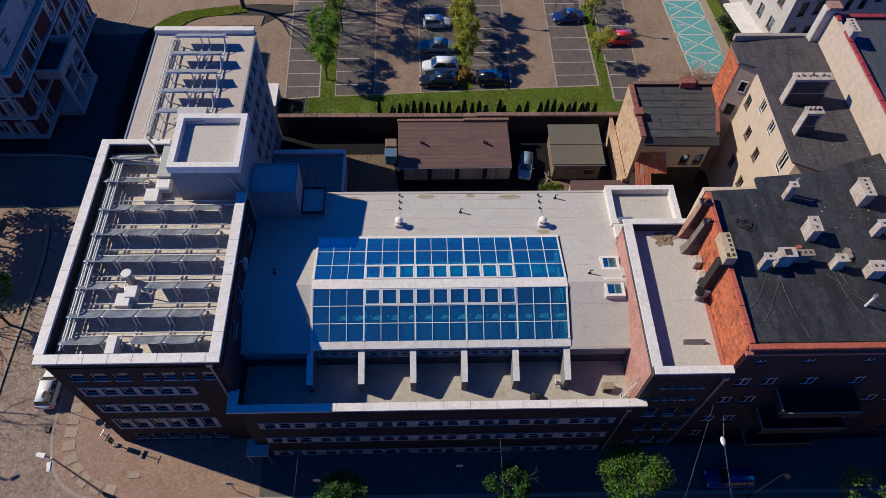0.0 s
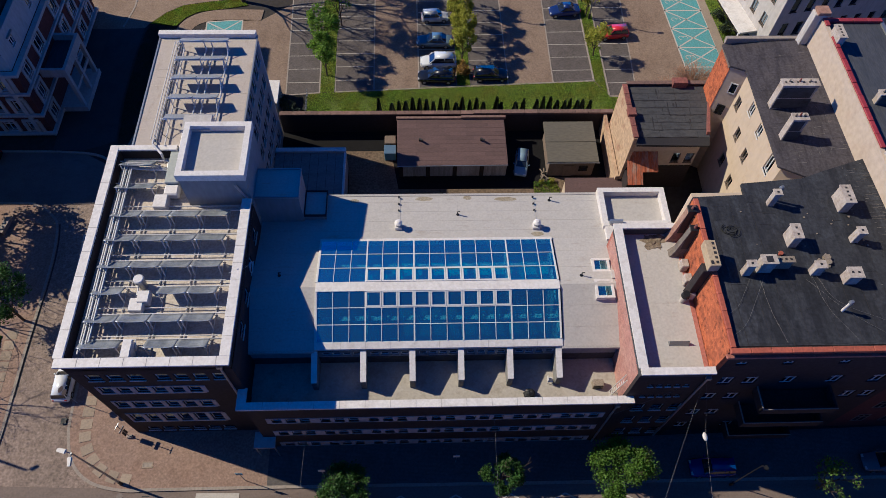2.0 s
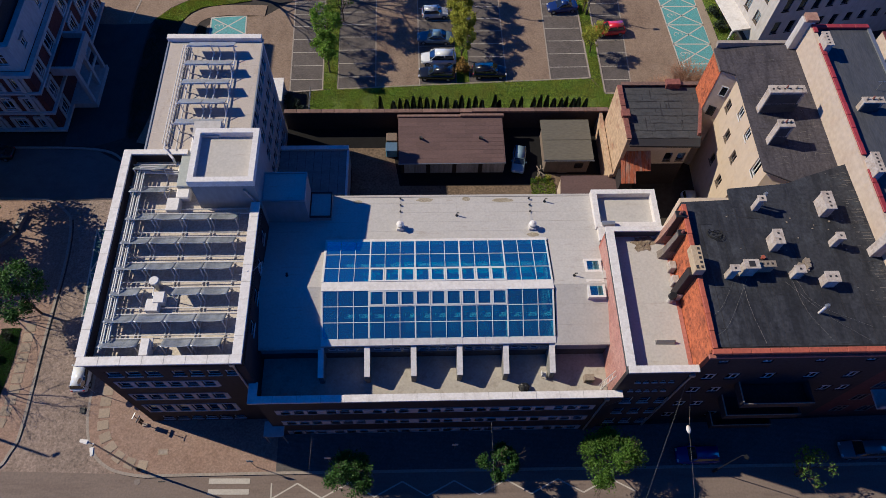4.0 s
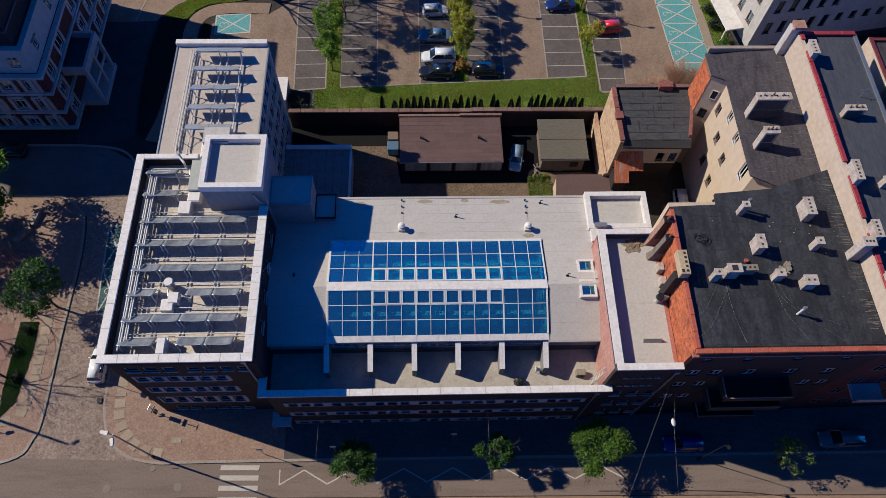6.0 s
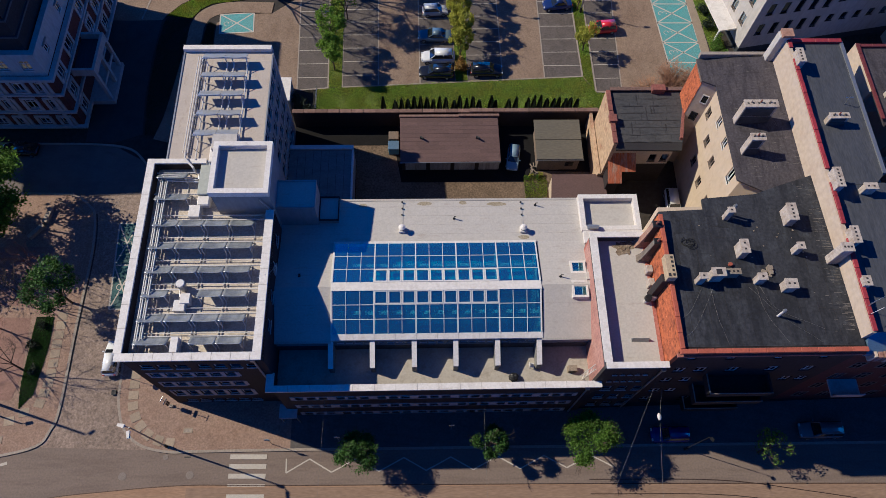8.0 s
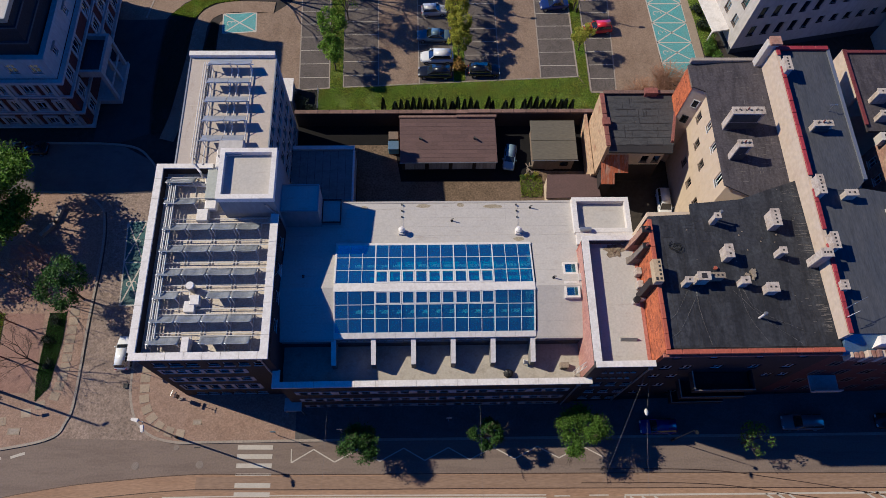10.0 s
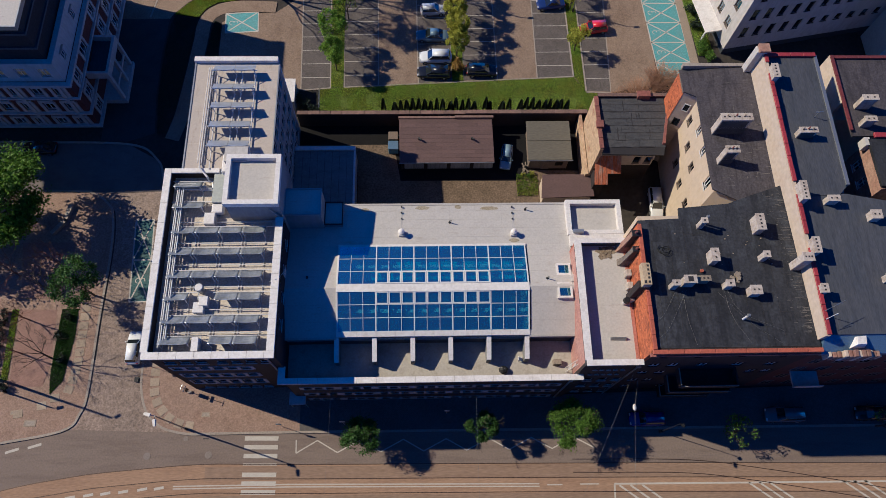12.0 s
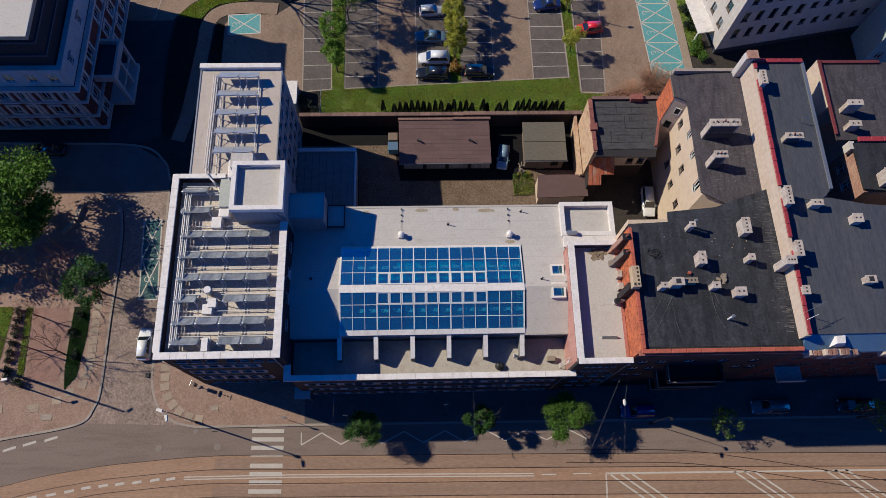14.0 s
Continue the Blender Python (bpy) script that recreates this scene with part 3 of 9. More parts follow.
def window(parent, side, pos, a0, a1, z0, z1, frame=None, split=1, sill=True, bar=0.07, deep=0.12, cross=False):
    """A window set back in its opening: frame, pane, sill."""
    frame = frame or M["white_paint"]
    w, h = round(a1 - a0, 3), round(z1 - z0, 3)
    key = (side, w, h, frame.name, split, bar, cross)
    if key not in WINDOW_MESH:
        meshes = []
        for what in ("frame", "pane", "sill", "mullion", "transom"):
            bm = bmesh.new()
            def bx(u0, u1, d0, d1, v0, v1):
                if side == "s": box(bm, u0, u1, d0, d1, v0, v1)
                elif side == "n": box(bm, u0, u1, -d1, -d0, v0, v1)
                elif side == "w": box(bm, d0, d1, u0, u1, v0, v1)
                else: box(bm, -d1, -d0, u0, u1, v0, v1)
            if what == "frame":
                bx(0, w, 0, 0.07, 0, bar); bx(0, w, 0, 0.07, h - bar, h)
                bx(0, bar, 0, 0.07, bar, h - bar); bx(w - bar, w, 0, 0.07, bar, h - bar)
            elif what == "mullion":
                bx(-bar / 2, bar / 2, 0, 0.07, bar, h - bar)
            elif what == "transom":
                bx(bar, w - bar, 0.005, 0.06, h * 0.64, h * 0.64 + bar)
            elif what == "pane":
                bx(bar, w - bar, 0.03, 0.04, bar, h - bar)
            else:
                bx(-0.06, w + 0.06, -0.2, 0.0, -0.06, 0.0)
            meshes.append(mesh_of(what, bm, M["pane"] if what == "pane" else frame))
        WINDOW_MESH[key] = meshes
    fr, pa, si, mu, tr = WINDOW_MESH[key]
    s = {"s": 1, "n": -1, "w": 1, "e": -1}[side]
    at = (a0, pos + s * deep, z0) if side in "sn" else (pos + s * deep, a0, z0)
    ob = piece("window", fr, parent, at)
    ORIGIN[ob] = Vector(at)
    piece("pane", pa, ob, at)
    if sill:
        piece("sill", si, ob, at)
    for k in range(1, split):
        u = w * k / split
        piece("mullion", mu, ob, (at[0] + u, at[1], at[2]) if side in "sn" else (at[0], at[1] + u, at[2]))
    if cross:
        piece("transom", tr, ob, at)
    return ob


def house_walls(parent, x0, x1, y0, y1, z0, z1, mats, holes, thick=0.35, win=None, tops=None):
    """Four walls with their windows. holes: side -> list of openings; win: side -> keywords for window()."""
    win = win or {}
    tops = tops or {}
    m = mats if isinstance(mats, dict) else {k: mats for k in "snwe"}
    for side, pos, a, b in (("s", y0, x0, x1), ("n", y1, x0, x1), ("w", x0, y0 + thick, y1 - thick), ("e", x1, y0 + thick, y1 - thick)):
        part("wall", wall_mesh(side, pos, a, b, z0, tops.get(side, z1), thick, holes.get(side, ())), m[side], parent)
        for h in holes.get(side, ()):
            window(parent, side, pos, *h[:4], **(h[4] if len(h) > 4 else win.get(side, {})))


def parapet(parent, x0, x1, y0, y1, z0, z1, wide, mat, name="parapet", sides="snwe"):
    bm = bmesh.new()
    if "s" in sides: box(bm, x0, x1, y0, y0 + wide, z0, z1)
    if "n" in sides: box(bm, x0, x1, y1 - wide, y1, z0, z1)
    if "w" in sides: box(bm, x0, x0 + wide, y0 + wide, y1 - wide, z0, z1)
    if "e" in sides: box(bm, x1 - wide, x1, y0 + wide, y1 - wide, z0, z1)
    return part(name, bm, mat, parent)

# ---- the ground ----
def offset(line, d):
    out = []
    for i, (x, y) in enumerate(line):
        a, b = line[max(0, i - 1)], line[min(len(line) - 1, i + 1)]
        v = Vector((b[0] - a[0], b[1] - a[1])).normalized()
        out.append((x - v.y * d, y + v.x * d))
    return out


bm = bmesh.new()
gx = [-2500, -400, -120, -80, -60, -50, -45] + [-40 + 2.5 * i for i in range(9)] + [-10, 0, 10, 20, 30, 40, 60, 90, 140, 400, 2500]
gy = [-2500, -400, -100, -40, -10, 0, 10] + [15 + 4.7 * i for i in range(11)] + [80, 110, 160, 400, 2500]
grid = [[bm.verts.new((x, y, ground_z(x, y) - 0.03)) for x in gx] for y in gy]
for r, s in zip(grid, grid[1:]):
    for i in range(len(gx) - 1):
        bm.faces.new((r[i], r[i + 1], s[i + 1], s[i]))
solid("ground", bm, M["earth"], "brown trodden earth around the buildings", "ground")

KERB_N = [(-24.0, 16.12), (-14.4, 16.12), (60, 15.7), (200, 14.5)]
KERB_E = smooth_line([(-32.9, 47.5), (-32.7, 30.0), (-32.65, 24.0), (-32.45, 21.3), (-31.45, 18.6), (-29.4, 16.85), (-26.4, 16.12), (-24.0, 16.12)])
KERB_W = smooth_line([(-90, 8.0), (-60, 13.2), (-50.2, 15.1), (-41.3, 16.7), (-39.4, 18.7), (-38.85, 21.4), (-38.8, 29.7), (-38.6, 39.5), (-39.1, 44.4), (-40.1, 46.1), (-42.2, 47.5), (-47.6, 47.85), (-90, 48.6)])
RAIL_A = smooth_line([(-95, -6.0), (-70, 3.5), (-49.1, 9.58), (-39.5, 11.43), (-32.8, 12.1), (-24.0, 12.6), (-14.4, 12.4), (18.9, 11.95), (60, 11.2), (200, 8.5)])

road = solid("road", sheet([(-200, -12), (200, -12)] + KERB_N[::-1] + KERB_E[::-1][1:] + [(-38.8, 47.5)] + KERB_W[::-1][len(KERB_W) - 73:] + [(-200, -8)], 0.0),
             M["asphalt"], "worn grey asphalt carriageway beside the tram tracks", "road")
tram = solid("road_tram_bed", sheet([(-200, -11.9), (200, -11.9)] + RAIL_A[::-1] + [(-200, -11)], 0.012), M["tram_bed"],
             "tan stone-paved tram bed with worn grooves", "tram track")
solid("road_side_street", sheet([(x, y) for x, y in KERB_E if y > 16.3] + [(-29.5, 16.4), (-41.0, 16.9)] + [p for p in KERB_W if 16.8 < p[1] < 47.5 and p[0] > -42], 0.014), M["setts"],
      "side street paved in brown stone setts", "street")
solid("road_back_street", sheet([(-200, 48.8), (-47.6, 47.9), (-42.2, 47.55), (-32.9, 47.5), (-32.9, 49.2), (-34.1, 52.2), (-38.4, 54.75), (-52.5, 55.2), (-200, 56)], 0.016), M["asphalt_mid"],
      "asphalt back street in the shade of the houses", "street")

solid("road_lane", sheet([(-42.3, 55.4), (-38.6, 55.2), (-35.0, 56.3), (-35.5, 62), (-35.6, 68.8), (-35.3, 74), (-35.2, 75.6), (-42.3, 75.9)], 0.018), M["asphalt_dark"],
      "dark asphalt lane beside the ornate house", "street")
solid("road_bend", sheet([(-42.3, 75.9), (-35.2, 75.6), (-34.8, 76.3), (-32.8, 78.45), (-30.6, 79.7), (-27, 80.1), (-22.6, 80.3), (-15.1, 80.0), (-15.1, 110), (-60, 110), (-60, 80), (-42.3, 79.6)], 0.018), M["lane_paver"],
      "tan paved bend behind the ornate house", "street")
solid("kerb", ribbon(smooth_line([(-38.2, 76), (-37.7, 78.4), (-37.4, 80.5), (-37.7, 85), (-38.5, 90)]), 0.22, 0.06, 0.1), M["kerb"], "pale kerb between the lane and the walk", "kerb")
# unseen block, added only to deepen the shade on street and facades
solid("wall_street_south", new_box(-120, 140, -30, -12.6, 0.0, 19.0), M["brick_dark"], "plain unseen block added to keep sky light off the street", "wall")
# kerbs
for line in (KERB_N, KERB_E, KERB_W, smooth_line([(-32.9, 49.2), (-34.1, 52.2), (-38.4, 54.75), (-52.5, 55.2), (-90, 55.8)])):
    solid("kerb", ribbon(line, 0.28, 0.125, 0.2), M["kerb"], "pale worn stone kerb along the carriageway", "kerb")

solid("road_gutter", ribbon(offset([p for p in KERB_W if 25 < p[1] < 45 and p[0] > -42], -0.24), 0.17, 0.02), M["asphalt_dark"], "dark gutter along the kerb", "gutter")

# pavements
east = solid("pavement_corner", sheet([(-24.0, 16.2), (-26.4, 16.2)] + [(x + 0.1, y + 0.05) for x, y in KERB_E[::-1] if 16.3 < y < 47] + [(-26, 47), (-25.9, 21.4), (-13.3, 21.4), (-13.3, 16.2)], 0.11, depth=0.1), M["paving"],
             "tan block-paved pavement round the street corner", "pavement")
# same paving as the corner, coloured darker where the facade shades it
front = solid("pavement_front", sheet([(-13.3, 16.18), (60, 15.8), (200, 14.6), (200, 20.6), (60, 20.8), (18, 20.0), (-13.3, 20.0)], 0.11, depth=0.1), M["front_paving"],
              "block-paved pavement before the long facade", "pavement")
west = solid("pavement_plaza", sheet([(-90, 8.1), (-60, 13.3), (-50.2, 15.2)] + [(x - 0.1, y) for x, y in KERB_W if -47 < x and y > 15.5 and y < 47.6] + [(-47.6, 47.7), (-90, 48.4)], 0.11, depth=0.1), M["paving"],
             "tan paved square beside the side street", "pavement")
solid("pavement_red_field", sheet([(-48.6, 31.6), (-44.1, 31.5), (-43.8, 24.6), (-44.3, 22.0), (-48.3, 22.0)], 0.125), M["paving_red"], "reddish paved field on the square", "pavement")
solid("pavement_red_field_far", sheet([(-50.0, 40.5), (-43.2, 40.5), (-43.6, 33.0), (-48.8, 33.0)], 0.125), M["paving_red"], "reddish paved field on the square", "pavement")

# pale slabs along the kerbs
slab_me = mesh_of("slab", new_box(-0.55, 0.55, -0.48, 0.48, -0.05, 0.02, bevel=0.015), M["slab"])
for x, y, a in [(-31.0, 24.6, 0), (-31.0, 23.5, 0), (-30.95, 22.3, 4), (-30.85, 21.1, 12), (-30.4, 19.9, 26), (-29.7, 18.9, 42), (-28.8, 18.0, 55), (-27.55, 17.35, 72), (-26.3, 17.05, 82)]:
    piece("slab", slab_me, east, (x, y, ground_z(x, y) + 0.115), radians(a))
for i in range(10):
    x, y = -40.55 - (0.1 * max(0, 3 - i) ** 1.6), 21.6 + 1.12 * i
    piece("slab", slab_me, west, (x, y, ground_z(x, y) + 0.115), radians(2 - 8 * max(0, 2 - i)))
for x, y in ((-42.6, 20.6), (-44.0, 19.7), (-46.6, 18.8), (-51.0, 18.7)):
    piece("slab", slab_me, west, (x, y, ground_z(x, y) + 0.115), radians(8))

# lawns
def lawn(name, pts, up=0.06, count=9000, label="mown lawn with dandelions", tall=0.1, skins=("grass_soil", "blade")):
    base = solid(name, sheet(pts, up), M[skins[0]], label, "lawn")
    xs, ys = [p[0] for p in pts], [p[1] for p in pts]
    rng = random.Random(len(pts) * 7 + count)
    def inside(x, y):
        c = False
        for (x0, y0), (x1, y1) in zip(pts, pts[1:] + pts[:1]):
            if (y0 > y) != (y1 > y) and x < (x1 - x0) * (y - y0) / (y1 - y0) + x0:
                c = not c
        return c
    verts, faces = [], []
    while len(faces) < count * 4:
        x, y = rng.uniform(min(xs), max(xs)), rng.uniform(min(ys), max(ys))
        if not inside(x, y):
            continue
        if noise.noise((x * 0.5, y * 0.5, 3)) < rng.uniform(-0.9, 0.05):
            continue
        a, s, h = rng.uniform(0, math.tau), rng.uniform(0.025, 0.06), rng.uniform(0.5, 1.3) * tall
        z = ground_z(x, y) + up
        k = len(verts)
        dx, dy = math.cos(a) * s, math.sin(a) * s
        lean = rng.uniform(-0.09, 0.09)
        verts += [(x - dx, y - dy, z), (x + dx, y + dy, z), (x + lean, y + rng.uniform(-0.09, 0.09), z + h)]
        faces.append((k, k + 1, k + 2))
    me = bpy.data.meshes.new("grass")
    me.from_pydata(verts, [], faces)
    me.materials.append(M[skins[1]])
    tagged(new("grass", me), "uneven green grass tufts on the lawn", "grass", kind="stuff")
    return base


lawn("lawn_strip", [(-12.5, 58.0), (24.2, 58.2), (28.2, 57.6), (32.6, 57.2), (28.4, 61.6), (24.9, 61.9), (23.3, 64.4), (12.5, 64.0), (1.2, 63.4), (-9.2, 62.75), (-11.0, 62.6), (-12.5, 62.5)], count=16000,
     label="strip of lawn between the yard wall and the car park")
lawn("lawn_island_west", [(-11.0, 62.7), (-9.3, 62.8), (-9.6, 92), (-11.6, 92)], count=3500, label="narrow planted island between the parking bays")
lawn("lawn_island_middle", [(6.0, 63.8), (7.6, 63.9), (7.4, 80), (5.8, 80)], count=1800, label="narrow planted island between the parking bays")
lawn("lawn_island_east", [(23.4, 64.5), (24.7, 62.2), (24.7, 80), (23.0, 80)], count=2200, label="narrow planted island between the parking bays")
lawn("lawn_square_east", [(-43.5, 31.6), (-41.5, 31.6), (-41.4, 28.0), (-42.0, 22.6), (-43.3, 21.0), (-43.6, 23.5)], up=0.14, count=2600, label="dark uneven bed of grass on the square", skins=("earth", "leaf_deep"))
lawn("lawn_square_west", [(-58, 31.8), (-51.2, 31.7), (-51.9, 24.0), (-52, 20.6), (-58, 19.8)], up=0.14, count=5000, label="lawn beside the square")
lawn("lawn_square_edge", [(-49.6, 31.6), (-48.8, 31.6), (-48.6, 22.8), (-49.4, 22.8)], up=0.14, count=700, label="bed of grass on the square")
lawn("lawn_corner", [(-34.6, 76.3), (-32.7, 78.25), (-30.6, 79.5), (-27.0, 79.9), (-22.6, 80.1), (-21.7, 78.75), (-24.7, 78.4), (-28.3, 78.1), (-29.9, 77.15), (-30.9, 75.6)], count=3600, label="curved lawn at the bend of the footpath")
# earth and cover skins darken this bed to stand for the house's shade
lawn("lawn_bed_west", [(-34.7, 56.2), (-35.2, 62), (-35.3, 68.8), (-35.0, 74), (-34.6, 76.2), (-30.95, 75.5), (-31.3, 71), (-31.95, 64), (-32.6, 59), (-33.4, 56)], count=3000, label="planted bed beside the footpath, darkened for its shade", skins=("earth", "cover"))
lawn("lawn_white_house", [(41.9, 68), (44.2, 68.2), (42.2, 82), (40.6, 82)], count=1600, label="planted strip beside the white house")

# shade put into the colour here too, by the dark skins
lawn("lawn_path", [(-30.3, 59.2), (-27.4, 59.2), (-27.4, 74.2), (-28.5, 74.8), (-29.0, 71), (-29.7, 64)], count=2600, label="planted strip between the footpath and the car park, darkened for its shade", skins=("earth", "cover"))
# the footpath behind the wing
solid("pavement_footpath", ribbon(smooth_line([(-32.5, 55.2), (-31.5, 59), (-30.84, 64), (-30.15, 71.2), (-29.9, 74.4), (-28.6, 76.4), (-25.6, 77.2), (-19.5, 76.7)]), 2.0, 0.07), M["lane_paver"], "curved footpath of tan pavers", "footpath")

# car park
solid("pavement_car_park", sheet([(-27.3, 59.5), (-26, 58.5), (-14.8, 58), (-14.8, 62.4), (-9.2, 62.75), (23.3, 64.5), (24.8, 62.0), (28.4, 61.8), (34.0, 63.0), (35.4, 65.0), (34.3, 100), (-15, 100), (-15, 79.5), (-19.5, 75.8), (-25.5, 75.8), (-27.3, 74.5)], 0.0), M["lane_paver"],
            "car park lanes of tan block paving", "car park")
bays = []
for name, pts in (("bay_far_west", [(-15.2, 62.4), (-11.1, 62.7), (-11.9, 92), (-16.0, 92)]),
                  ("bay_west", [(-9.2, 62.8), (-4.4, 63.2), (-4.8, 92), (-9.8, 92)]),
                  ("bay_middle_west", [(1.2, 63.5), (6.0, 63.8), (5.8, 92), (0.9, 92)]),
                  ("bay_middle_east", [(7.6, 63.9), (12.4, 64.1), (12.1, 92), (7.3, 92)]),
                  ("bay_east", [(18.1, 64.4), (23.3, 64.5), (22.9, 92), (18.1, 92)]),
                  ("bay_far_east", [(24.8, 62.2), (28.4, 62.0), (29.4, 92), (24.7, 92)])):
    bays.append(solid("pavement_" + name, sheet(pts, 0.014), M["bay_paver"], "parking bays of dark grey paving", "parking bay"))
    x0, x1 = pts[0][0], pts[1][0]
    for k in range(9):
        y = pts[0][1] + 2.02 + 2.33 * k
        f = (y - pts[0][1]) / (92 - pts[0][1])
        xa, xb = x0 + (pts[3][0] - x0) * f, x1 + (pts[2][0] - x1) * f
        part("bay_line", ribbon([(xa + 0.1, y - 0.02), (xb - 0.1, y + 0.04)], 0.08, 0.022), M["white_line"], bays[-1])
    for a, b in ((pts[0], pts[3]), (pts[1], pts[2])):
        part("bay_edge", ribbon([a, b], 0.16, 0.024), M["kerb"], bays[-1])
for pts in ([(-14.8, 62.3), (-11.0, 62.65)], [(-9.2, 62.75), (23.35, 64.5)], [(24.85, 61.9), (28.4, 61.8)], [(24.9, 61.9), (24.7, 80)], [(23.3, 64.5), (23.0, 80)]):
    solid("kerb", ribbon(pts, 0.2, 0.1, 0.12), M["kerb"], "pale concrete edging of the car park", "kerb")

# spaces painted turquoise for disabled drivers
def blue_bay(x0, x1, y0, y1, skew, cells, label, skin="turquoise"):
    bay = solid("pavement_blue_bay", sheet([(x0, y0), (x1, y0), (x1 + skew, y1), (x0 + skew, y1)], 0.02), M[skin], label, "parking bay")
    sx = lambda f: skew * f
    lines = [[(x0, y0), (x0 + skew, y1)], [(x1, y0), (x1 + skew, y1)]]
    for k in range(cells + 1):
        f = k / cells
        y = y0 + (y1 - y0) * f
        lines.append([(x0 + sx(f), y), (x1 + sx(f), y)])
        if k < cells:
            g = (k + 1) / cells
            yy = y0 + (y1 - y0) * g
            lines += [[(x0 + sx(f), y), (x1 + sx(g), yy)], [(x1 + sx(f), y), (x0 + sx(g), yy)]]
    for q in lines:
        part("painted_line", ribbon(q, 0.17, 0.028), M["white_line"], bay)
    for k in range(cells):
        f = (k + 0.5) / cells
        cx, cy = x0 + sx(f) + 0.9, y0 + (y1 - y0) * f
        ring = [(cx + 0.33 * math.cos(a * math.tau / 12), cy + 0.33 * math.sin(a * math.tau / 12)) for a in range(10)]
        sign = ribbon(ring, 0.09, 0.028)
        part("wheelchair_sign", sign, M["white_line"], bay)
        part("wheelchair_sign", ribbon([(cx + 0.2, cy + 0.25), (cx + 0.75, cy + 0.3), (cx + 0.9, cy - 0.1)], 0.09, 0.029), M["white_line"], bay)
    return bay


blue_bay(35.74, 40.84, 63.34, 95.4, -2.14, 9, "turquoise bays for disabled drivers with white crosses")
blue_bay(-26.7, -21.9, 72.5, 76.0, -0.2, 1, "turquoise bay for disabled drivers with a white cross")
blue_bay(-35.4, -33.0, 32.4, 43.5, -0.5, 2, "faded turquoise bays for disabled drivers in the side street", "turquoise_faded")
solid("pavement_east_walk", sheet([(40.7, 64.0), (41.9, 64.0), (40.2, 95), (38.9, 95)], 0.05), M["slab"], "pale footpath beside the turquoise bays", "footpath")

lawn("lawn_porch_plot", [(-15.4, 57.6), (-12.55, 57.6), (-12.55, 62.45), (-15.4, 62.3)], count=260, label="dark bare planting plot beside the porch", skins=("earth", "cover"))
fence = thing("wire_fence", (-12.5, 60.2, 2.4), "thin grey wire fence between the plot and the lawn", "fence")
for k in range(5):
    y = 58.1 + 1.05 * k
    part("post", path_tube([(-12.52, y, ground_z(-12.52, y) - 0.05), (-12.52, y, ground_z(-12.52, y) + 1.1)], 0.03, 6), M["zinc"], fence)
for up in (0.15, 0.45, 0.75, 1.05):
    part("wire", path_tube([(-12.52, 58.1, ground_z(-12.52, 58.1) + up), (-12.52, 62.3, ground_z(-12.52, 62.3) + up)], 0.012, 4), M["zinc"], fence)
# yard behind the hall
solid("ground_yard", sheet([(-7.0, 39.9), (17.5, 39.9), (17.5, 47.8), (24.0, 47.8), (24.0, 57.2), (-15, 56.8), (-15, 51), (-7, 51)], 0.012), M["yard"], "bare gravelly yard behind the hall", "yard")
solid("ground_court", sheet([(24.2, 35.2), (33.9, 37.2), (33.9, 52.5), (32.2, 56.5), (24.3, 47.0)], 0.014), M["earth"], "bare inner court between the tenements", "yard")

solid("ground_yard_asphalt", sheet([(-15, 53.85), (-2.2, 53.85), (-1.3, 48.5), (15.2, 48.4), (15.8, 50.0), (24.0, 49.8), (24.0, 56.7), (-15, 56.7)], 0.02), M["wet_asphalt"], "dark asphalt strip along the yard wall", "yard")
# markings of the main road
for k, y in enumerate((15.45, 14.45, 13.45, 12.5, 11.35, 10.38, 9.42, 8.4)):
    tall = 0.5 if k != 3 else 0.22
    part("crossing_stripe", ribbon([(-19.7, y + 0.06), (-15.75, y - 0.02)], tall, 0.024), M["white_line"], road)
zig = [(-13.65, 15.2), (-13.6, 13.72)] + [(-11.15 + 5.09 * (k // 2) + (2.4 if k % 2 else 0), 15.12 - 0.01 * k if k % 2 == 0 else 13.7) for k in range(14)]
zig = [p for p in zig if p[0] < 24]
for k, (a, b) in enumerate(zip(zig, zig[1:])):
    part("zigzag_line", ribbon([a, b], 0.14, 0.012), M["white_line"], road)
for dy in (0.0, -0.28):
    part("centre_line", ribbon([(-27.5, 10.28 + dy), (-14.3, 10.25 + dy), (14.9, 9.75 + dy)], 0.13, 0.022), M["white_line"], tram)
for x0, x1 in ((15.8, 17.6), (19.7, 21.9)):
    part("centre_line", ribbon([(x0, 9.62), (x1, 9.6)], 0.13, 0.022), M["white_line"], tram)
arc = [(-45.2, 8.35), (-43.0, 8.62), (-40.95, 8.95), (-39.0, 9.29), (-36.98, 9.5), (-35.06, 9.65), (-33.07, 9.8), (-30.95, 10.01), (-29.08, 10.1)]
for x, y in arc:
    part("centre_dash", ribbon([(x - 0.55, y - 0.09), (x + 0.55, y + 0.09)], 0.3, 0.022), M["white_line"], tram)
part("edge_line", ribbon([(23.7, 9.57), (40, 9.4), (80, 9.0)], 0.2, 0.022), M["white_line"], tram)
part("edge_line", ribbon([(23.75, 9.5), (23.5, 5.0)], 0.2, 0.022), M["white_line"], tram)
for base in (24.3, 25.6, 27.0, 39.7, 40.95, 42.15, 51.0, 52.3, 53.6):
    part("hatch_line", ribbon([(base, 9.4), (base + 5.2, 5.6)], 0.22, 0.022), M["white_line"], tram)
for x, y in ((-46.5, 14.6), (-44.0, 15.1), (-48.8, 14.0)):
    part("edge_dash", ribbon([(x - 0.8, y - 0.25), (x + 0.7, y + 0.2)], 0.3, 0.012), M["white_line"], road)

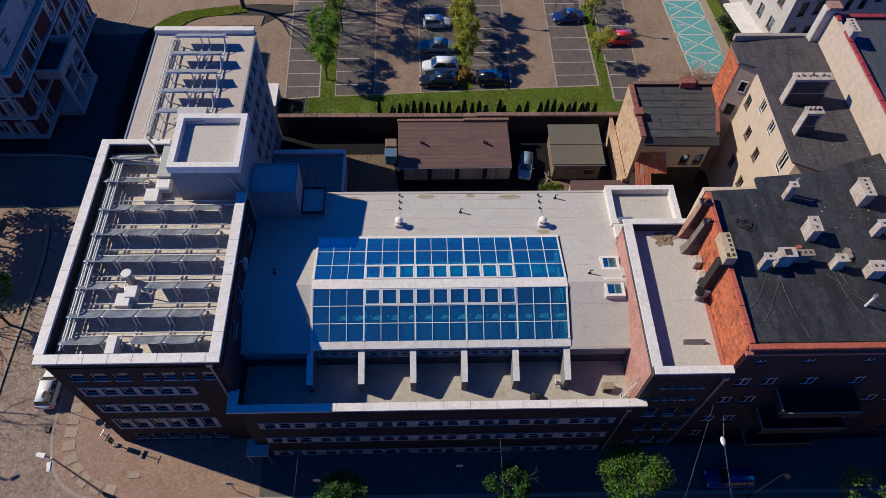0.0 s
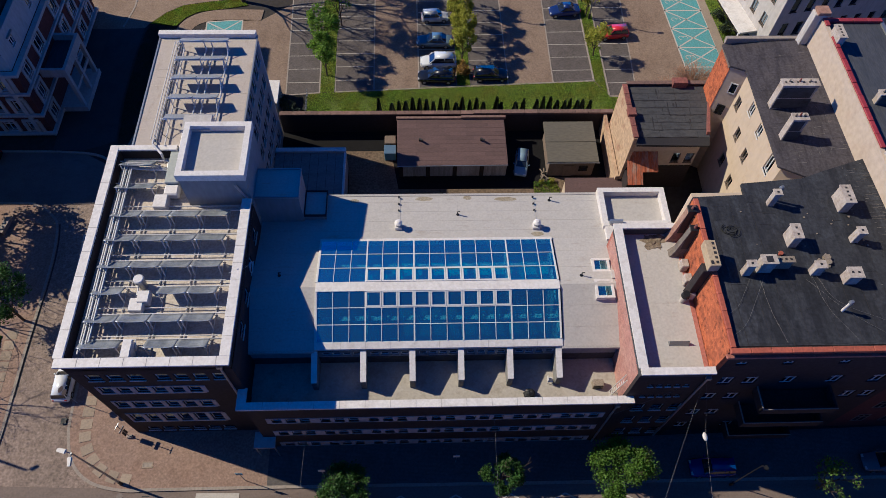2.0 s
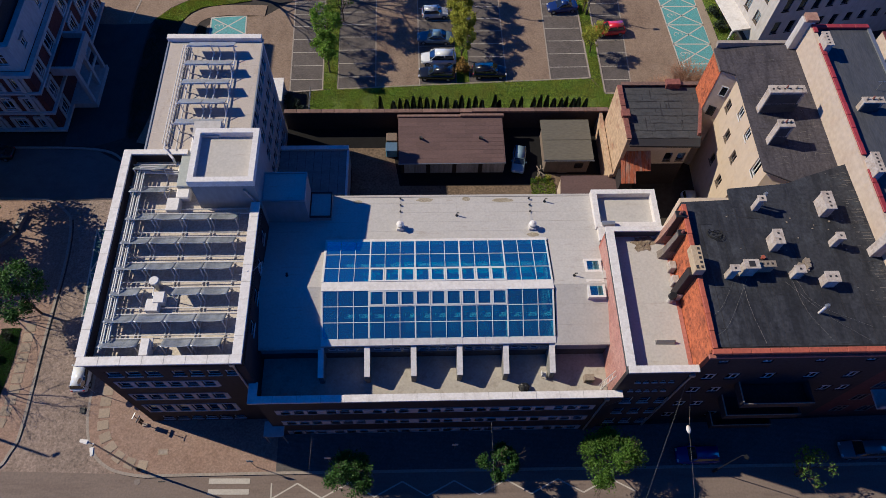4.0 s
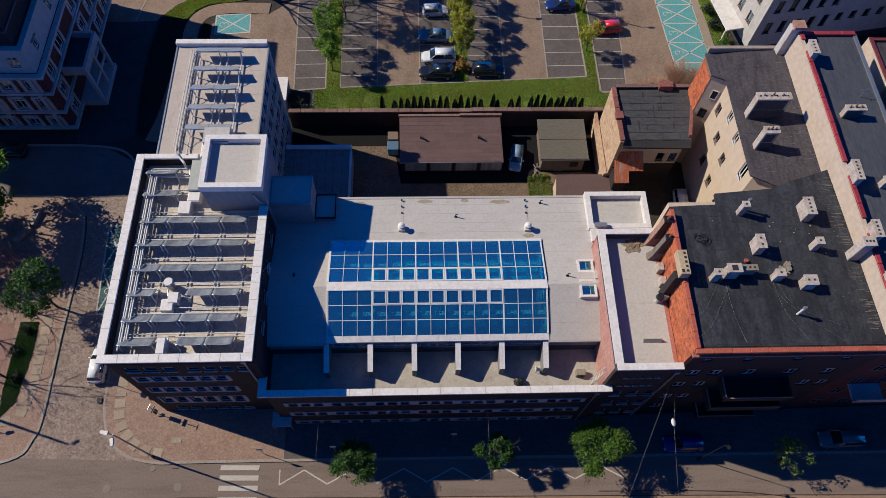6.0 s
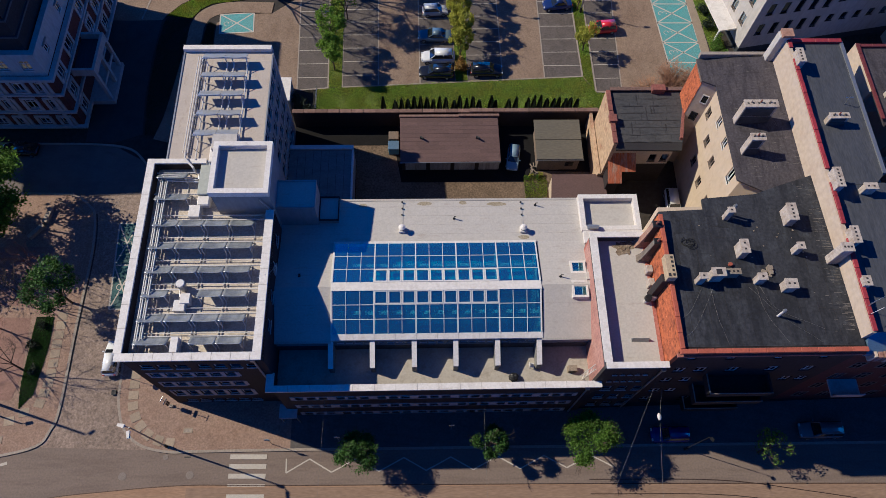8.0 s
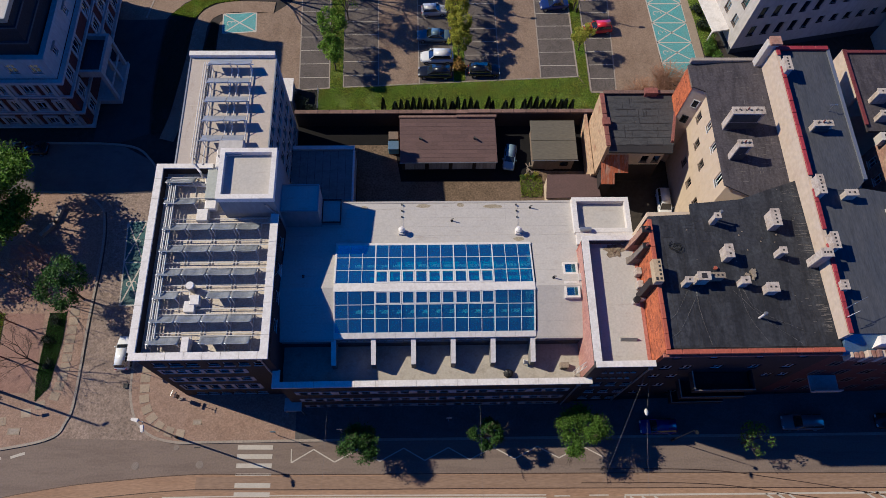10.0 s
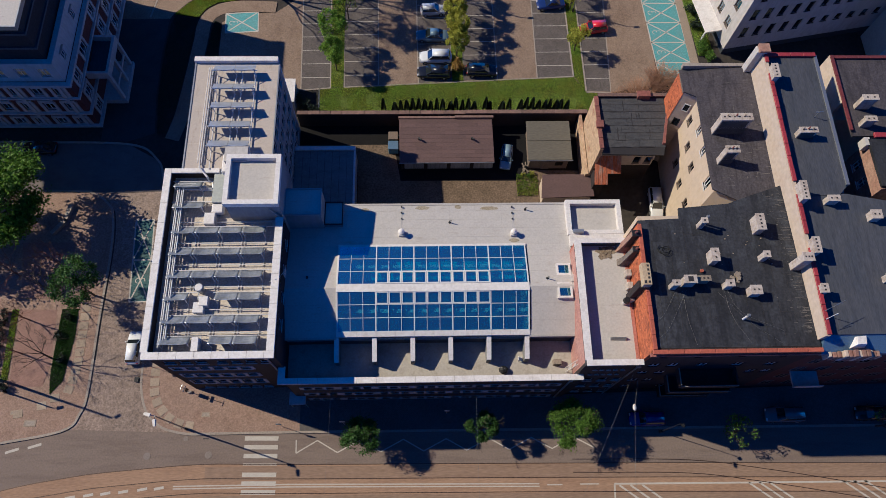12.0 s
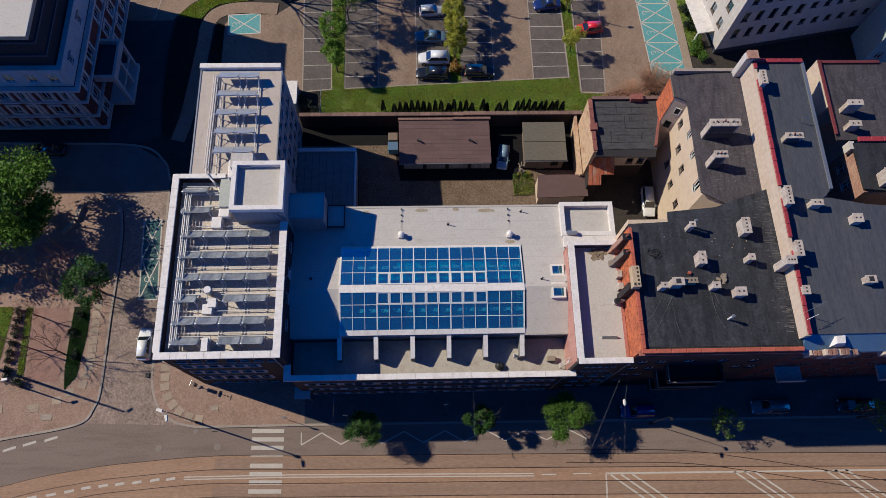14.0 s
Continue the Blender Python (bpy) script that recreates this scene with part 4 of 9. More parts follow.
# rails in their grooves
for d in (0.05, -1.55, -3.15, -4.7):
    solid("rail", ribbon(offset(RAIL_A, d), 0.085, 0.032, 0.03), M["rail_steel"], "steel tram rail set flush in the paving", "tram rail")
branch = smooth_line([(19, 12.45), (33.0, 12.1), (42.1, 10.9), (50.4, 9.5), (58.4, 7.95), (75, 4.0), (95, -2)])
for d in (0.0, -1.5):
    solid("rail", ribbon(offset(branch, d), 0.08, 0.034, 0.03), M["rail_steel"], "steel tram rail branching off in a curve", "tram rail")

def manhole(x, y, r=0.35):
    bm = bmesh.new()
    tube(bm, (x, y, ground_z(x, y) + 0.0), (x, y, ground_z(x, y) + 0.02), r, n=20)
    solid("manhole_cover", bm, M["asphalt_patch"], "round iron manhole cover in the road", "manhole cover", kind="")


for x, y, r in ((-30.9, 13.7, 0.42), (-23.8, 13.7, 0.42), (-26.6, 15.6, 0.3)):
    manhole(x, y, r)
solid("road_drain", new_box(-24.6, -23.9, 15.5, 15.8, 0.0, 0.03), M["dark_metal"], "iron drain grate at the kerb", "drain")

for x0, x1, y0, y1 in ((-47.5, -46.4, 18.7, 19.2), (-45.7, -44.3, 17.3, 18.1), (-25.0, -24.0, 18.05, 18.65)):
    z = ground_z((x0 + x1) / 2, (y0 + y1) / 2) + 0.11
    bm = bmesh.new()
    for a in ((x0, x1, y0, y0 + 0.12), (x0, x1, y1 - 0.12, y1), (x0, x0 + 0.12, y0 + 0.12, y1 - 0.12), (x1 - 0.12, x1, y0 + 0.12, y1 - 0.12)):
        box(bm, *a, z, z + 0.03)
    frame_ob = solid("cable_hatch", bm, M["slab"], "rectangular hatch with a pale stone frame in the paving", "hatch", kind="")
    part("lid", new_box(x0 + 0.12, x1 - 0.12, y0 + 0.12, y1 - 0.12, z, z + 0.02), M["kerb"], frame_ob)
# darker paving between the straight rails
for y0, y1 in ((10.85, 12.35), (7.75, 9.15)):
    solid("road_track_paving", sheet([(-24.0, y0), (19, y0 - 0.45), (60, y0 - 1.2), (60, y1 - 1.2), (19, y1 - 0.45), (-24.0, y1)], 0.016), M["track_paver"], "worn brown paving between the rails", "tram track")

# ---- corner building with the collector roof ----
corner = thing("corner_building", (-19.6, 31.6, 0.3), "dark brick corner building with a white parapet and roof collectors", "office building")
holes_s = []
for (z0, z1), xs in (((14.15, 15.4), [(-24.95, -23.75), (-23.35, -22.15), (-21.75, -20.55), (-19.6, -18.55), (-18.15, -17.1), (-16.7, -15.65), (-15.2, -14.2)]),
                     ((11.4, 12.65), [(-24.9 + 1.42 * k, -23.88 + 1.42 * k) for k in range(6)]),
                     ((7.85, 9.2), [(-24.9 + 1.42 * k, -23.88 + 1.42 * k) for k in range(6)]),
                     ((3.95, 5.9), [(-24.9 + 1.42 * k, -23.88 + 1.42 * k) for k in range(6)]),
                     ((1.1, 2.1), [(-24.6 + 1.4 * k, -23.5 + 1.4 * k) for k in range(6)])):
    holes_s += [(a, b, z0, z1) for a, b in xs]
holes_w = [(24.0 + 2.9 * k, 25.6 + 2.9 * k, z, z + 1.5) for k in range(6) for z in (1.0, 4.2, 7.6, 11.0, 14.2)]
holes_e = [(24.6 + 3.0 * k, 25.9 + 3.0 * k, 14.4, 15.6) for k in range(4)]
house_walls(corner, -25.9, -13.35, 21.4, 41.9, 0.0, 16.6, M["brick_dark"], {"s": holes_s, "w": holes_w, "e": holes_e}, win={"s": dict(bar=0.09), "w": dict(bar=0.08)})
for z0, z1 in ((11.3, 12.75), (7.75, 9.3), (3.85, 6.0)):
    # pale surrounds of the window bands
    bm = bmesh.new()
    box(bm, -25.1, -16.6, 21.34, 21.4, z1, z1 + 0.12)
    box(bm, -25.1, -16.6, 21.34, 21.4, z0 - 0.12, z0)
    for k in range(7):
        x = -25.1 + 1.42 * k
        box(bm, x - (0.2 if k else 0), x + 0.2, 21.35, 21.4, z0, z1)
    part("window_surround", bm, M["band_render"], corner, "pale band round a row of windows")
bm = bmesh.new()
box(bm, -25.9, -13.35, 21.4, 41.9, 16.3, 16.6)
part("roof", bm, M["roof_deck"], corner, "pale stained flat roof deck")
# the parapet: wide pale capping over an upstand
bm = bmesh.new()
for a in ((-25.9, -13.35, 21.35, 21.75), (-25.9, -25.45, 21.75, 41.9), (-13.8, -13.35, 21.75, 36.1), (-25.45, -20.6, 41.5, 41.9)):
    box(bm, *a, 16.6, 17.7)
part("upstand", bm, M["brick_dark"], corner)
for a in ((-26.1, -13.2, 21.05, 21.8), (-26.25, -25.5, 21.8, 42.0), (-14.0, -13.2, 21.8, 36.1), (-25.5, -20.4, 41.45, 42.0)):
    cap = part("parapet_capping", new_box(*a, 17.7, 17.9, bevel=0.015), M["white_metal"], corner, "wide pale metal parapet capping")
bm = bmesh.new()
for k in range(1, 9):
    box(bm, -26.26, -25.5, 21.8 + 2.3 * k, 21.83 + 2.3 * k, 17.9, 17.912)
    box(bm, -14.0, -13.2, 21.8 + 1.6 * k, 21.83 + 1.6 * k, 17.9, 17.912)
for k in range(1, 8):
    box(bm, -26.1 + 1.7 * k, -26.07 + 1.7 * k, 21.05, 21.8, 17.9, 17.912)
part("capping_joint", bm, M["seam"], cap)
part("upstand_stub", new_box(-21.35, -20.7, 21.85, 23.25, 16.6, 17.86), M["white_metal"], corner)

coil = thing("cable_coil", (-13.2, 30.6, 15.8), "coil of pale cable hung on the parapet", "cable coil")
for k in range(4):
    ring = [(-13.12 + 0.03 * k, 30.6 + (0.38 + 0.04 * k) * math.cos(a * math.tau / 14 + k), 15.7 + 0.55 * math.sin(a * math.tau / 14 + k)) for a in range(14)]
    part("turn", path_tube(ring, 0.022, 4), M["pipe_white"], coil)
part("tail", path_tube([(-13.1, 30.6, 16.2), (-13.3, 29.6, 17.2), (-13.5, 29.2, 17.95), (-14.3, 29.0, 17.6)], 0.025, 4), M["pipe_white"], coil)

# wing behind it
wing = thing("wing_building", (-19.6, 49, 1.0), "long pale wing with a flat roof and collector racks", "office building")
holes_e = []
for r, z in enumerate((15.6, 12.6, 9.6, 6.6, 3.8)):
    holes_e += [(43.2 + 1.75 * k, 44.3 + 1.75 * k, z, z + 1.45) for k in range(7)]
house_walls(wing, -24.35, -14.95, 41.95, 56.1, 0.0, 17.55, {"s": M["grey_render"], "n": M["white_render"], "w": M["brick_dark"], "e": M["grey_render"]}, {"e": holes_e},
            win={"e": dict(bar=0.09)})
part("roof", new_box(-24.45, -14.85, 41.95, 56.15, 17.55, 17.7), M["roof_wing"], wing, "pale roofing felt")
bm = bmesh.new()
box(bm, -24.5, -15.0, 55.75, 56.35, 17.7, 18.2)
part("parapet_capping", bm, M["white_metal"], wing)
part("roof_edge", new_box(-24.5, -24.35, 42.0, 55.75, 17.7, 17.78), M["zinc"], wing)
part("roof_edge", new_box(-14.95, -14.8, 42.1, 55.75, 17.7, 17.78), M["zinc"], wing)
bm = bmesh.new()
for k in range(1, 13):
    box(bm, -24.3, -15, 42.0 + 1.05 * k, 42.02 + 1.05 * k, 17.7, 17.706)
part("felt_seam", bm, M["roof_deck"], wing)
porch_n = part("stair_porch", new_box(-18.6, -15.65, 59.15, 62.65, 2.0, 4.62), M["grey_render"], wing)
part("porch_roof", new_box(-18.7, -15.55, 59.05, 62.75, 4.62, 4.78, bevel=0.02), M["white_metal"], porch_n, "white metal porch roof")

# lift house on the roof
lift = thing("lift_house", (-16.0, 39.2, 16.6), "white rooftop lift house with a raised rim, walls greyed for shade", "rooftop structure")
# grey in place of white render: the south side's shade is in the colour
part("wall", new_box(-18.75, -13.3, 36.35, 41.9, 12.6, 20.2), M["grey_render"], lift)
part("roof", new_box(-18.4, -13.7, 36.7, 41.5, 20.2, 20.3), M["roof_light"], lift, "pale felt roof inside the rim")
parapet(lift, -18.85, -13.2, 36.25, 42.0, 20.2, 20.95, 0.5, M["white_metal"])
part("hatch_block", new_box(-19.2, -16.8, 41.4, 43.1, 17.7, 20.6), M["white_render"], lift)
part("drain_pipe", path_tube([(-14.2, 36.15, 19.8), (-14.0, 36.2, 19.0), (-13.6, 36.22, 17.8)], 0.1), M["zinc"], lift)
duct = thing("air_handling_duct", (-19.9, 38.5, 16.6), "pale green-grey air duct beside the lift house", "air duct")
part("duct_box", new_box(-20.95, -19.75, 38.0, 42.0, 16.75, 17.7, bevel=0.05), M["duct_skin"], duct)
part("duct_elbow", new_box(-20.95, -19.7, 36.9, 38.0, 16.7, 17.45, bevel=0.12), M["white_metal"], duct)
part("duct_leg", new_box(-20.0, -19.2, 41.2, 43.4, 17.7, 18.5, bevel=0.08), M["white_metal"], duct)
unit = thing("vent_unit", (-20.9, 36.2, 16.6), "small white ventilation box on the roof deck", "ventilation unit")
part("casing", new_box(-21.6, -20.5, 35.6, 36.9, 16.6, 17.5, bevel=0.03), M["white_metal"], unit)
fan = thing("roof_fan", (-21.3, 27.6, 16.6), "round zinc roof fan beside white boxes", "roof fan")
bm = bmesh.new()
tube(bm, (-21.2, 28.4, 16.6), (-21.2, 28.4, 17.6), 0.34, n=16)
tube(bm, (-21.2, 28.4, 17.6), (-21.2, 28.4, 17.95), 0.44, 0.42, n=16)
part("fan_drum", bm, M["zinc"], fan)
bm = bmesh.new()
tube(bm, (-21.2, 28.4, 17.95), (-21.2, 28.4, 18.0), 0.4, 0.36, n=16)
part("fan_cap", bm, M["white_metal"], fan)
part("fan_box", new_box(-21.75, -20.7, 25.9, 27.0, 16.75, 17.4, bevel=0.03), M["white_metal"], fan)
part("fan_box", new_box(-21.2, -20.3, 26.6, 27.6, 16.75, 17.5, bevel=0.03), M["white_metal"], fan)


# ---- collectors: bowed troughs on a pipe frame ----
def collector_mesh(w):
    """A thin panel, bowed like a sail between its two long edges."""
    bm = bmesh.new()
    n, m = 10, 6
    lo, hi = Vector((0, 0.95, -0.6)), Vector((0, -0.02, 0.06))
    out = Vector((0, -0.56, -0.83))
    skin = []
    for i in range(n + 1):
        u = i / n
        row = []
        for j in range(m + 1):
            v = j / m
            sag = 0.2 * math.sin(math.pi * u) * (0.35 + 0.65 * math.sin(math.pi * v)) - 0.05 * v
            row.append(lo.lerp(hi, v) + Vector((u * w, 0, 0)) + out * sag)
        skin.append(row)
    top = [[bm.verts.new(p) for p in r] for r in skin]
    low = [[bm.verts.new(p + out * 0.035) for p in r] for r in skin]
    for g, s in ((top, 1), (low, -1)):
        for a, b in zip(g, g[1:]):
            for j in range(m):
                bm.faces.new((a[j], a[j + 1], b[j + 1], b[j])[::s])
    for i in range(n):
        bm.faces.new((top[i][0], top[i + 1][0], low[i + 1][0], low[i][0]))
        bm.faces.new((top[i][m], low[i][m], low[i + 1][m], top[i + 1][m]))
    for j in range(m):
        bm.faces.new((top[0][j], low[0][j], low[0][j + 1], top[0][j + 1]))
        bm.faces.new((top[n][j], top[n][j + 1], low[n][j + 1], low[n][j]))
    return mesh_of("trough", bm, M["collector"], smooth=True)


TROUGH = {}


def collector_row(x0, x1, y, z, count, deck, label):
    row = thing("solar_collector", ((x0 + x1) / 2, y, deck), label, "solar collector", "collector rows on the flat roof")
    w = (x1 - x0) / count
    key = round(w, 2)
    if key not in TROUGH:
        TROUGH[key] = collector_mesh(w - 0.04)
    for k in range(count):
        piece("trough", TROUGH[key], row, (x0 + w * k, y, z))
    for k in range(count + 1):
        x = x0 + min(max(w * k, 0.15), x1 - x0 - 0.15)
        for s in ((-0.16, 0.16) if 0 < k < count else (0,)):
            bm = bmesh.new()
            tube(bm, (x + s, y - 0.02, z), (x + s, y - 0.15, deck), 0.05, n=5)
            tube(bm, (x + s, y - 1.0, deck + 0.08), (x + s, y + 1.15, deck + 0.08), 0.05, n=5)
            tube(bm, (x + s, y + 1.0, deck), (x + s, y + 0.9, z - 0.65), 0.04, n=5)
            part("leg", bm, M["pipe_white"], row)
    part("header_pipe", path_tube([(x0 - 0.3, y + 0.98, z - 0.66), (x1 + 0.9, y + 0.98, z - 0.66), (x1 + 0.95, y + 0.3, z - 0.7), (x1 + 0.95, y + 0.2, deck)], 0.055), M["pipe_white"], row)
    return row


for x0, x1, y, n in ((-25.1, -22.1, 40.0, 1), (-25.0, -21.7, 37.55, 1), (-24.75, -15.0, 34.65, 4), (-24.75, -15.0, 32.25, 4), (-24.7, -14.95, 29.75, 4),
                     (-24.7, -22.3, 27.35, 1), (-19.6, -14.95, 27.35, 2), (-24.7, -14.95, 24.95, 4), (-24.7, -21.6, 22.8, 1), (-19.8, -15.0, 22.8, 2)):
    collector_row(x0, x1, y - 0.25, 17.85, n, 16.6, "grey bowed solar collector row on white pipe legs")
# main pipe run along the parapet
run = thing("pipe_run", (-24.9, 31, 16.6), "bundle of white insulated pipes along the parapet", "pipes")
for k in range(4):
    x = -24.75 + 0.22 * k
    part("pipe", path_tube([(x, 22.3 + 0.3 * k, 17.4 + 0.1 * (k % 2)), (x, 40.4 - 0.25 * k, 17.4 + 0.1 * (k % 2)), (x + 2.5 + 0.3 * k, 40.4 - 0.25 * k, 17.2)], 0.07), M["pipe_white"], run)
for k in range(9):
    part("pipe_stand", path_tube([(-24.95, 23 + 2.1 * k, 16.6), (-24.95, 23 + 2.1 * k, 17.32), (-23.9, 23 + 2.1 * k, 17.32), (-23.9, 23 + 2.1 * k, 16.6)], 0.05), M["zinc"], run)
for k in range(7):
    y = 23.9 + 2.42 * k
    part("cross_pipe", path_tube([(-25.0, y, 16.95), (-14.6, y, 16.95)], 0.05), M["pipe_white"], run)

for k in range(5):
    y = 53.95 - 2.45 * k
    row = thing("collector_rack", (-19.4, y, 17.7), "white pipe rack with a thin collector strip on the wing roof", "collector rack", "collector racks on the wing")
    x0, x1 = -21.9 + 0.05 * k, -17.3
    half = (x0 + x1) / 2
    for xa, xb in ((x0, half - 0.02), (half + 0.02, x1)):
        bm = bmesh.new()   # glazed panel turned to the sun, its back bowed
        rows = []
        for q in range(9):
            u = q / 8
            bow = 0.1 * math.sin(math.pi * u)
            xx = xa + (xb - xa) * u
            rows.append([bm.verts.new(v) for v in ((xx, y - 0.05 - bow, 19.1 + bow * 0.3), (xx, y + 0.85, 18.6), (xx, y + 0.82, 18.53), (xx, y - 0.1 - bow, 19.02))])
        for ra, rb in zip(rows, rows[1:]):
            for q in range(4):
                bm.faces.new((ra[q], ra[(q + 1) % 4], rb[(q + 1) % 4], rb[q]))
        bm.faces.new(rows[0])
        bm.faces.new(rows[-1][::-1])
        part("collector_panel", bm, M["tube_glass"], row)
    part("rail_pipe", path_tube([(x0 - 0.2, y + 0.02, 18.85), (x1 + 0.25, y + 0.02, 18.85)], 0.06), M["pipe_white"], row)
    for x in (x0 + 0.2, -19.6, -18.9, x1 - 0.1):
        part("post", path_tube([(x, y, 17.7), (x, y, 18.9)], 0.06), M["pipe_white"], row)
        part("beam", path_tube([(x, y, 17.95), (x, y - 2.3, 17.95)], 0.07), M["pipe_white"], row)
    part("brace", path_tube([(x1 - 0.1, y, 18.85), (x1 - 0.05, y - 1.2, 17.8)], 0.04), M["pipe_white"], row)
    part("hose", path_tube([(x0 + 0.1, y, 18.8), (x0 - 0.2, y - 0.5, 18.6), (x0 - 0.1, y - 1.2, 18.2), (x0 + 0.5, y - 1.5, 17.9)], 0.03), M["dark_metal"], row)
run2 = thing("pipe_run", (-22.2, 48, 17.7), "white pipes leading over the wing roof", "pipes")
for k in range(3):
    part("pipe", path_tube([(-22.75 + 0.22 * k, 55, 17.95), (-22.85 + 0.22 * k, 42.6, 17.95)], 0.06), M["pipe_white"], run2)
part("pipe", path_tube([(-22.6, 42.6, 17.95), (-22.5, 41.9, 18.15), (-21.6, 40.9, 18.0), (-21.6, 40.8, 16.8)], 0.09), M["pipe_white"], run2)

# ---- long hall with the glass roof ----
hall = thing("hall_building", (2.4, 29, 0.0), "long dark brick hall with a pale flat roof and white parapet", "office building")
holes_s = []
for z0, z1 in ((7.75, 8.75), (4.25, 5.25), (0.75, 1.75)):
    for g in range(7):
        gx0 = -11.9 + 4.13 * g
        for k in range(3):
            x = gx0 + 0.2 + 1.2 * k
            holes_s.append((x, x + 0.84, z0, z1))
part("wall", wall_mesh("s", 19.8, -13.3, 18.3, 0.0, 10.9, 0.4, holes_s), M["brick_dark"], hall)
for h in holes_s:
    window(hall, "s", 19.8, *h, bar=0.07)
for z0 in (7.75, 4.25, 0.75):
    for g in range(7):
        gx0 = -11.9 + 4.13 * g
        bm = bmesh.new()
        box(bm, gx0 - 0.25, gx0 + 3.88, 19.74, 19.8, z0 + 1.0, z0 + 1.1)
        box(bm, gx0 - 0.25, gx0 + 3.88, 19.74, 19.8, z0 - 0.14, z0)
        for xa, xb in ((-0.25, 0.2), (1.04, 1.4), (2.24, 2.6), (3.44, 3.88)):
            box(bm, gx0 + xa, gx0 + xb, 19.76, 19.8, z0, z0 + 1.0)
        part("window_surround", bm, M["band_render"], hall, "pale rendered band round a row of windows")
part("wall", wall_mesh("n", 39.7, -13.3, 17.9, 0.0, 12.6, 0.35), M["grey_render"], hall)
part("terrace_deck", new_box(-13.3, 18.0, 20.2, 24.4, 9.4, 9.7), M["roof_terrace"], hall, "pale felt terrace behind the parapet")
bm = bmesh.new()
box(bm, -13.3, 18.3, 19.85, 20.2, 9.7, 11.55)
box(bm, -13.6, -13.25, 20.3, 21.4, 9.7, 11.55)
part("upstand", bm, M["brick_dark"], hall)
bm = bmesh.new()
box(bm, -13.95, 18.55, 19.6, 20.25, 11.55, 11.76)
box(bm, -13.95, -13.2, 20.25, 21.5, 11.55, 11.76)
cap = part("parapet_capping", bm, M["white_metal"], hall, "pale metal parapet capping")
bm = bmesh.new()
for k in range(1, 16):
    box(bm, -13.9 + 2.07 * k, -13.87 + 2.07 * k, 19.6, 20.25, 11.76, 11.772)
part("capping_joint", bm, M["seam"], cap)

ROOF_LINE = ((24.2, 12.45), (29.3, 14.45), (34.6, 13.35), (39.95, 12.95))


def roof_z(x, y):
    for (ya, za), (yb, zb) in zip(ROOF_LINE, ROOF_LINE[1:]):
        if y <= yb:
            return za + (zb - za) * (y - ya) / (yb - ya)
    return ROOF_LINE[-1][1]


roofs = []
for x0, x1, ya, yb in ((-13.3, -7.8, 24.35, 29.3), (-13.3, -7.8, 29.3, 34.6), (12.95, 18.1, 24.35, 29.3), (12.95, 18.1, 29.3, 34.6), (-13.3, 18.1, 34.6, 39.8)):
    bm = bmesh.new()
    prism(bm, [(x0, ya), (x1, ya), (x1, yb), (x0, yb)], lambda x, y: roof_z(x, y) - 0.35, roof_z)
    roofs.append(part("roof", bm, M["roof_light"], hall, "pale grey roofing felt with faint seams and stains"))
rs = random.Random(3)
for y in (25.9, 27.6, 31.2, 33.1, 35.6, 36.7, 37.8, 38.9):
    for x0, x1 in ((-13.2, -8.0), (13.1, 17.7)) if y < 34 else ((-13.2, 17.9),):
        bm = bmesh.new()
        prism(bm, [(x0, y), (x1, y), (x1, y + 0.035), (x0, y + 0.035)], lambda x, y: roof_z(x, y) - 0.01, lambda x, y: roof_z(x, y) + 0.006)
        part("felt_seam", bm, M["seam"], roofs[-1])
for x in (-4.5, 4.6, 10.5):
    y0 = 34.9 + rs.choice((0, 1.0, 2.0))
    bm = bmesh.new()
    prism(bm, [(x, y0), (x + 0.03, y0), (x + 0.03, 39.6), (x, 39.6)], lambda x, y: roof_z(x, y) - 0.01, lambda x, y: roof_z(x, y) + 0.006)
    part("felt_seam", bm, M["seam"], roofs[-1])
for x, y, w in ((1.5, 39.3, 1.6), (9.2, 39.2, 2.2), (5.6, 39.4, 0.8), (11.8, 35.1, 1.2), (-5.0, 39.1, 0.9)):
    bm = bmesh.new()   # dirt washed together at the edge
    ring = [(x + w * (0.5 + 0.18 * noise.noise((k, x, 1))) * math.cos(k * math.tau / 14), y + 0.24 * (1 + 0.5 * noise.noise((k, y, 7))) * math.sin(k * math.tau / 14)) for k in range(14)]
    prism(bm, ring, lambda x, y: roof_z(x, y) - 0.01, lambda x, y: roof_z(x, y) + 0.004)
    part("dirt_patch", bm, M["dirt"], roofs[-1])
for x0, x1, ya, yb in ((-7.4, 18.1, 39.65, 39.9), (-13.3, -7.85, 24.2, 24.38), (12.95, 18.1, 24.2, 24.38)):
    bm = bmesh.new()
    prism(bm, [(x0, ya), (x1, ya), (x1, yb), (x0, yb)], lambda x, y: roof_z(x, y) - 0.2, lambda x, y: roof_z(x, y) + 0.05)
    part("roof_edge", bm, M["seam"], hall)
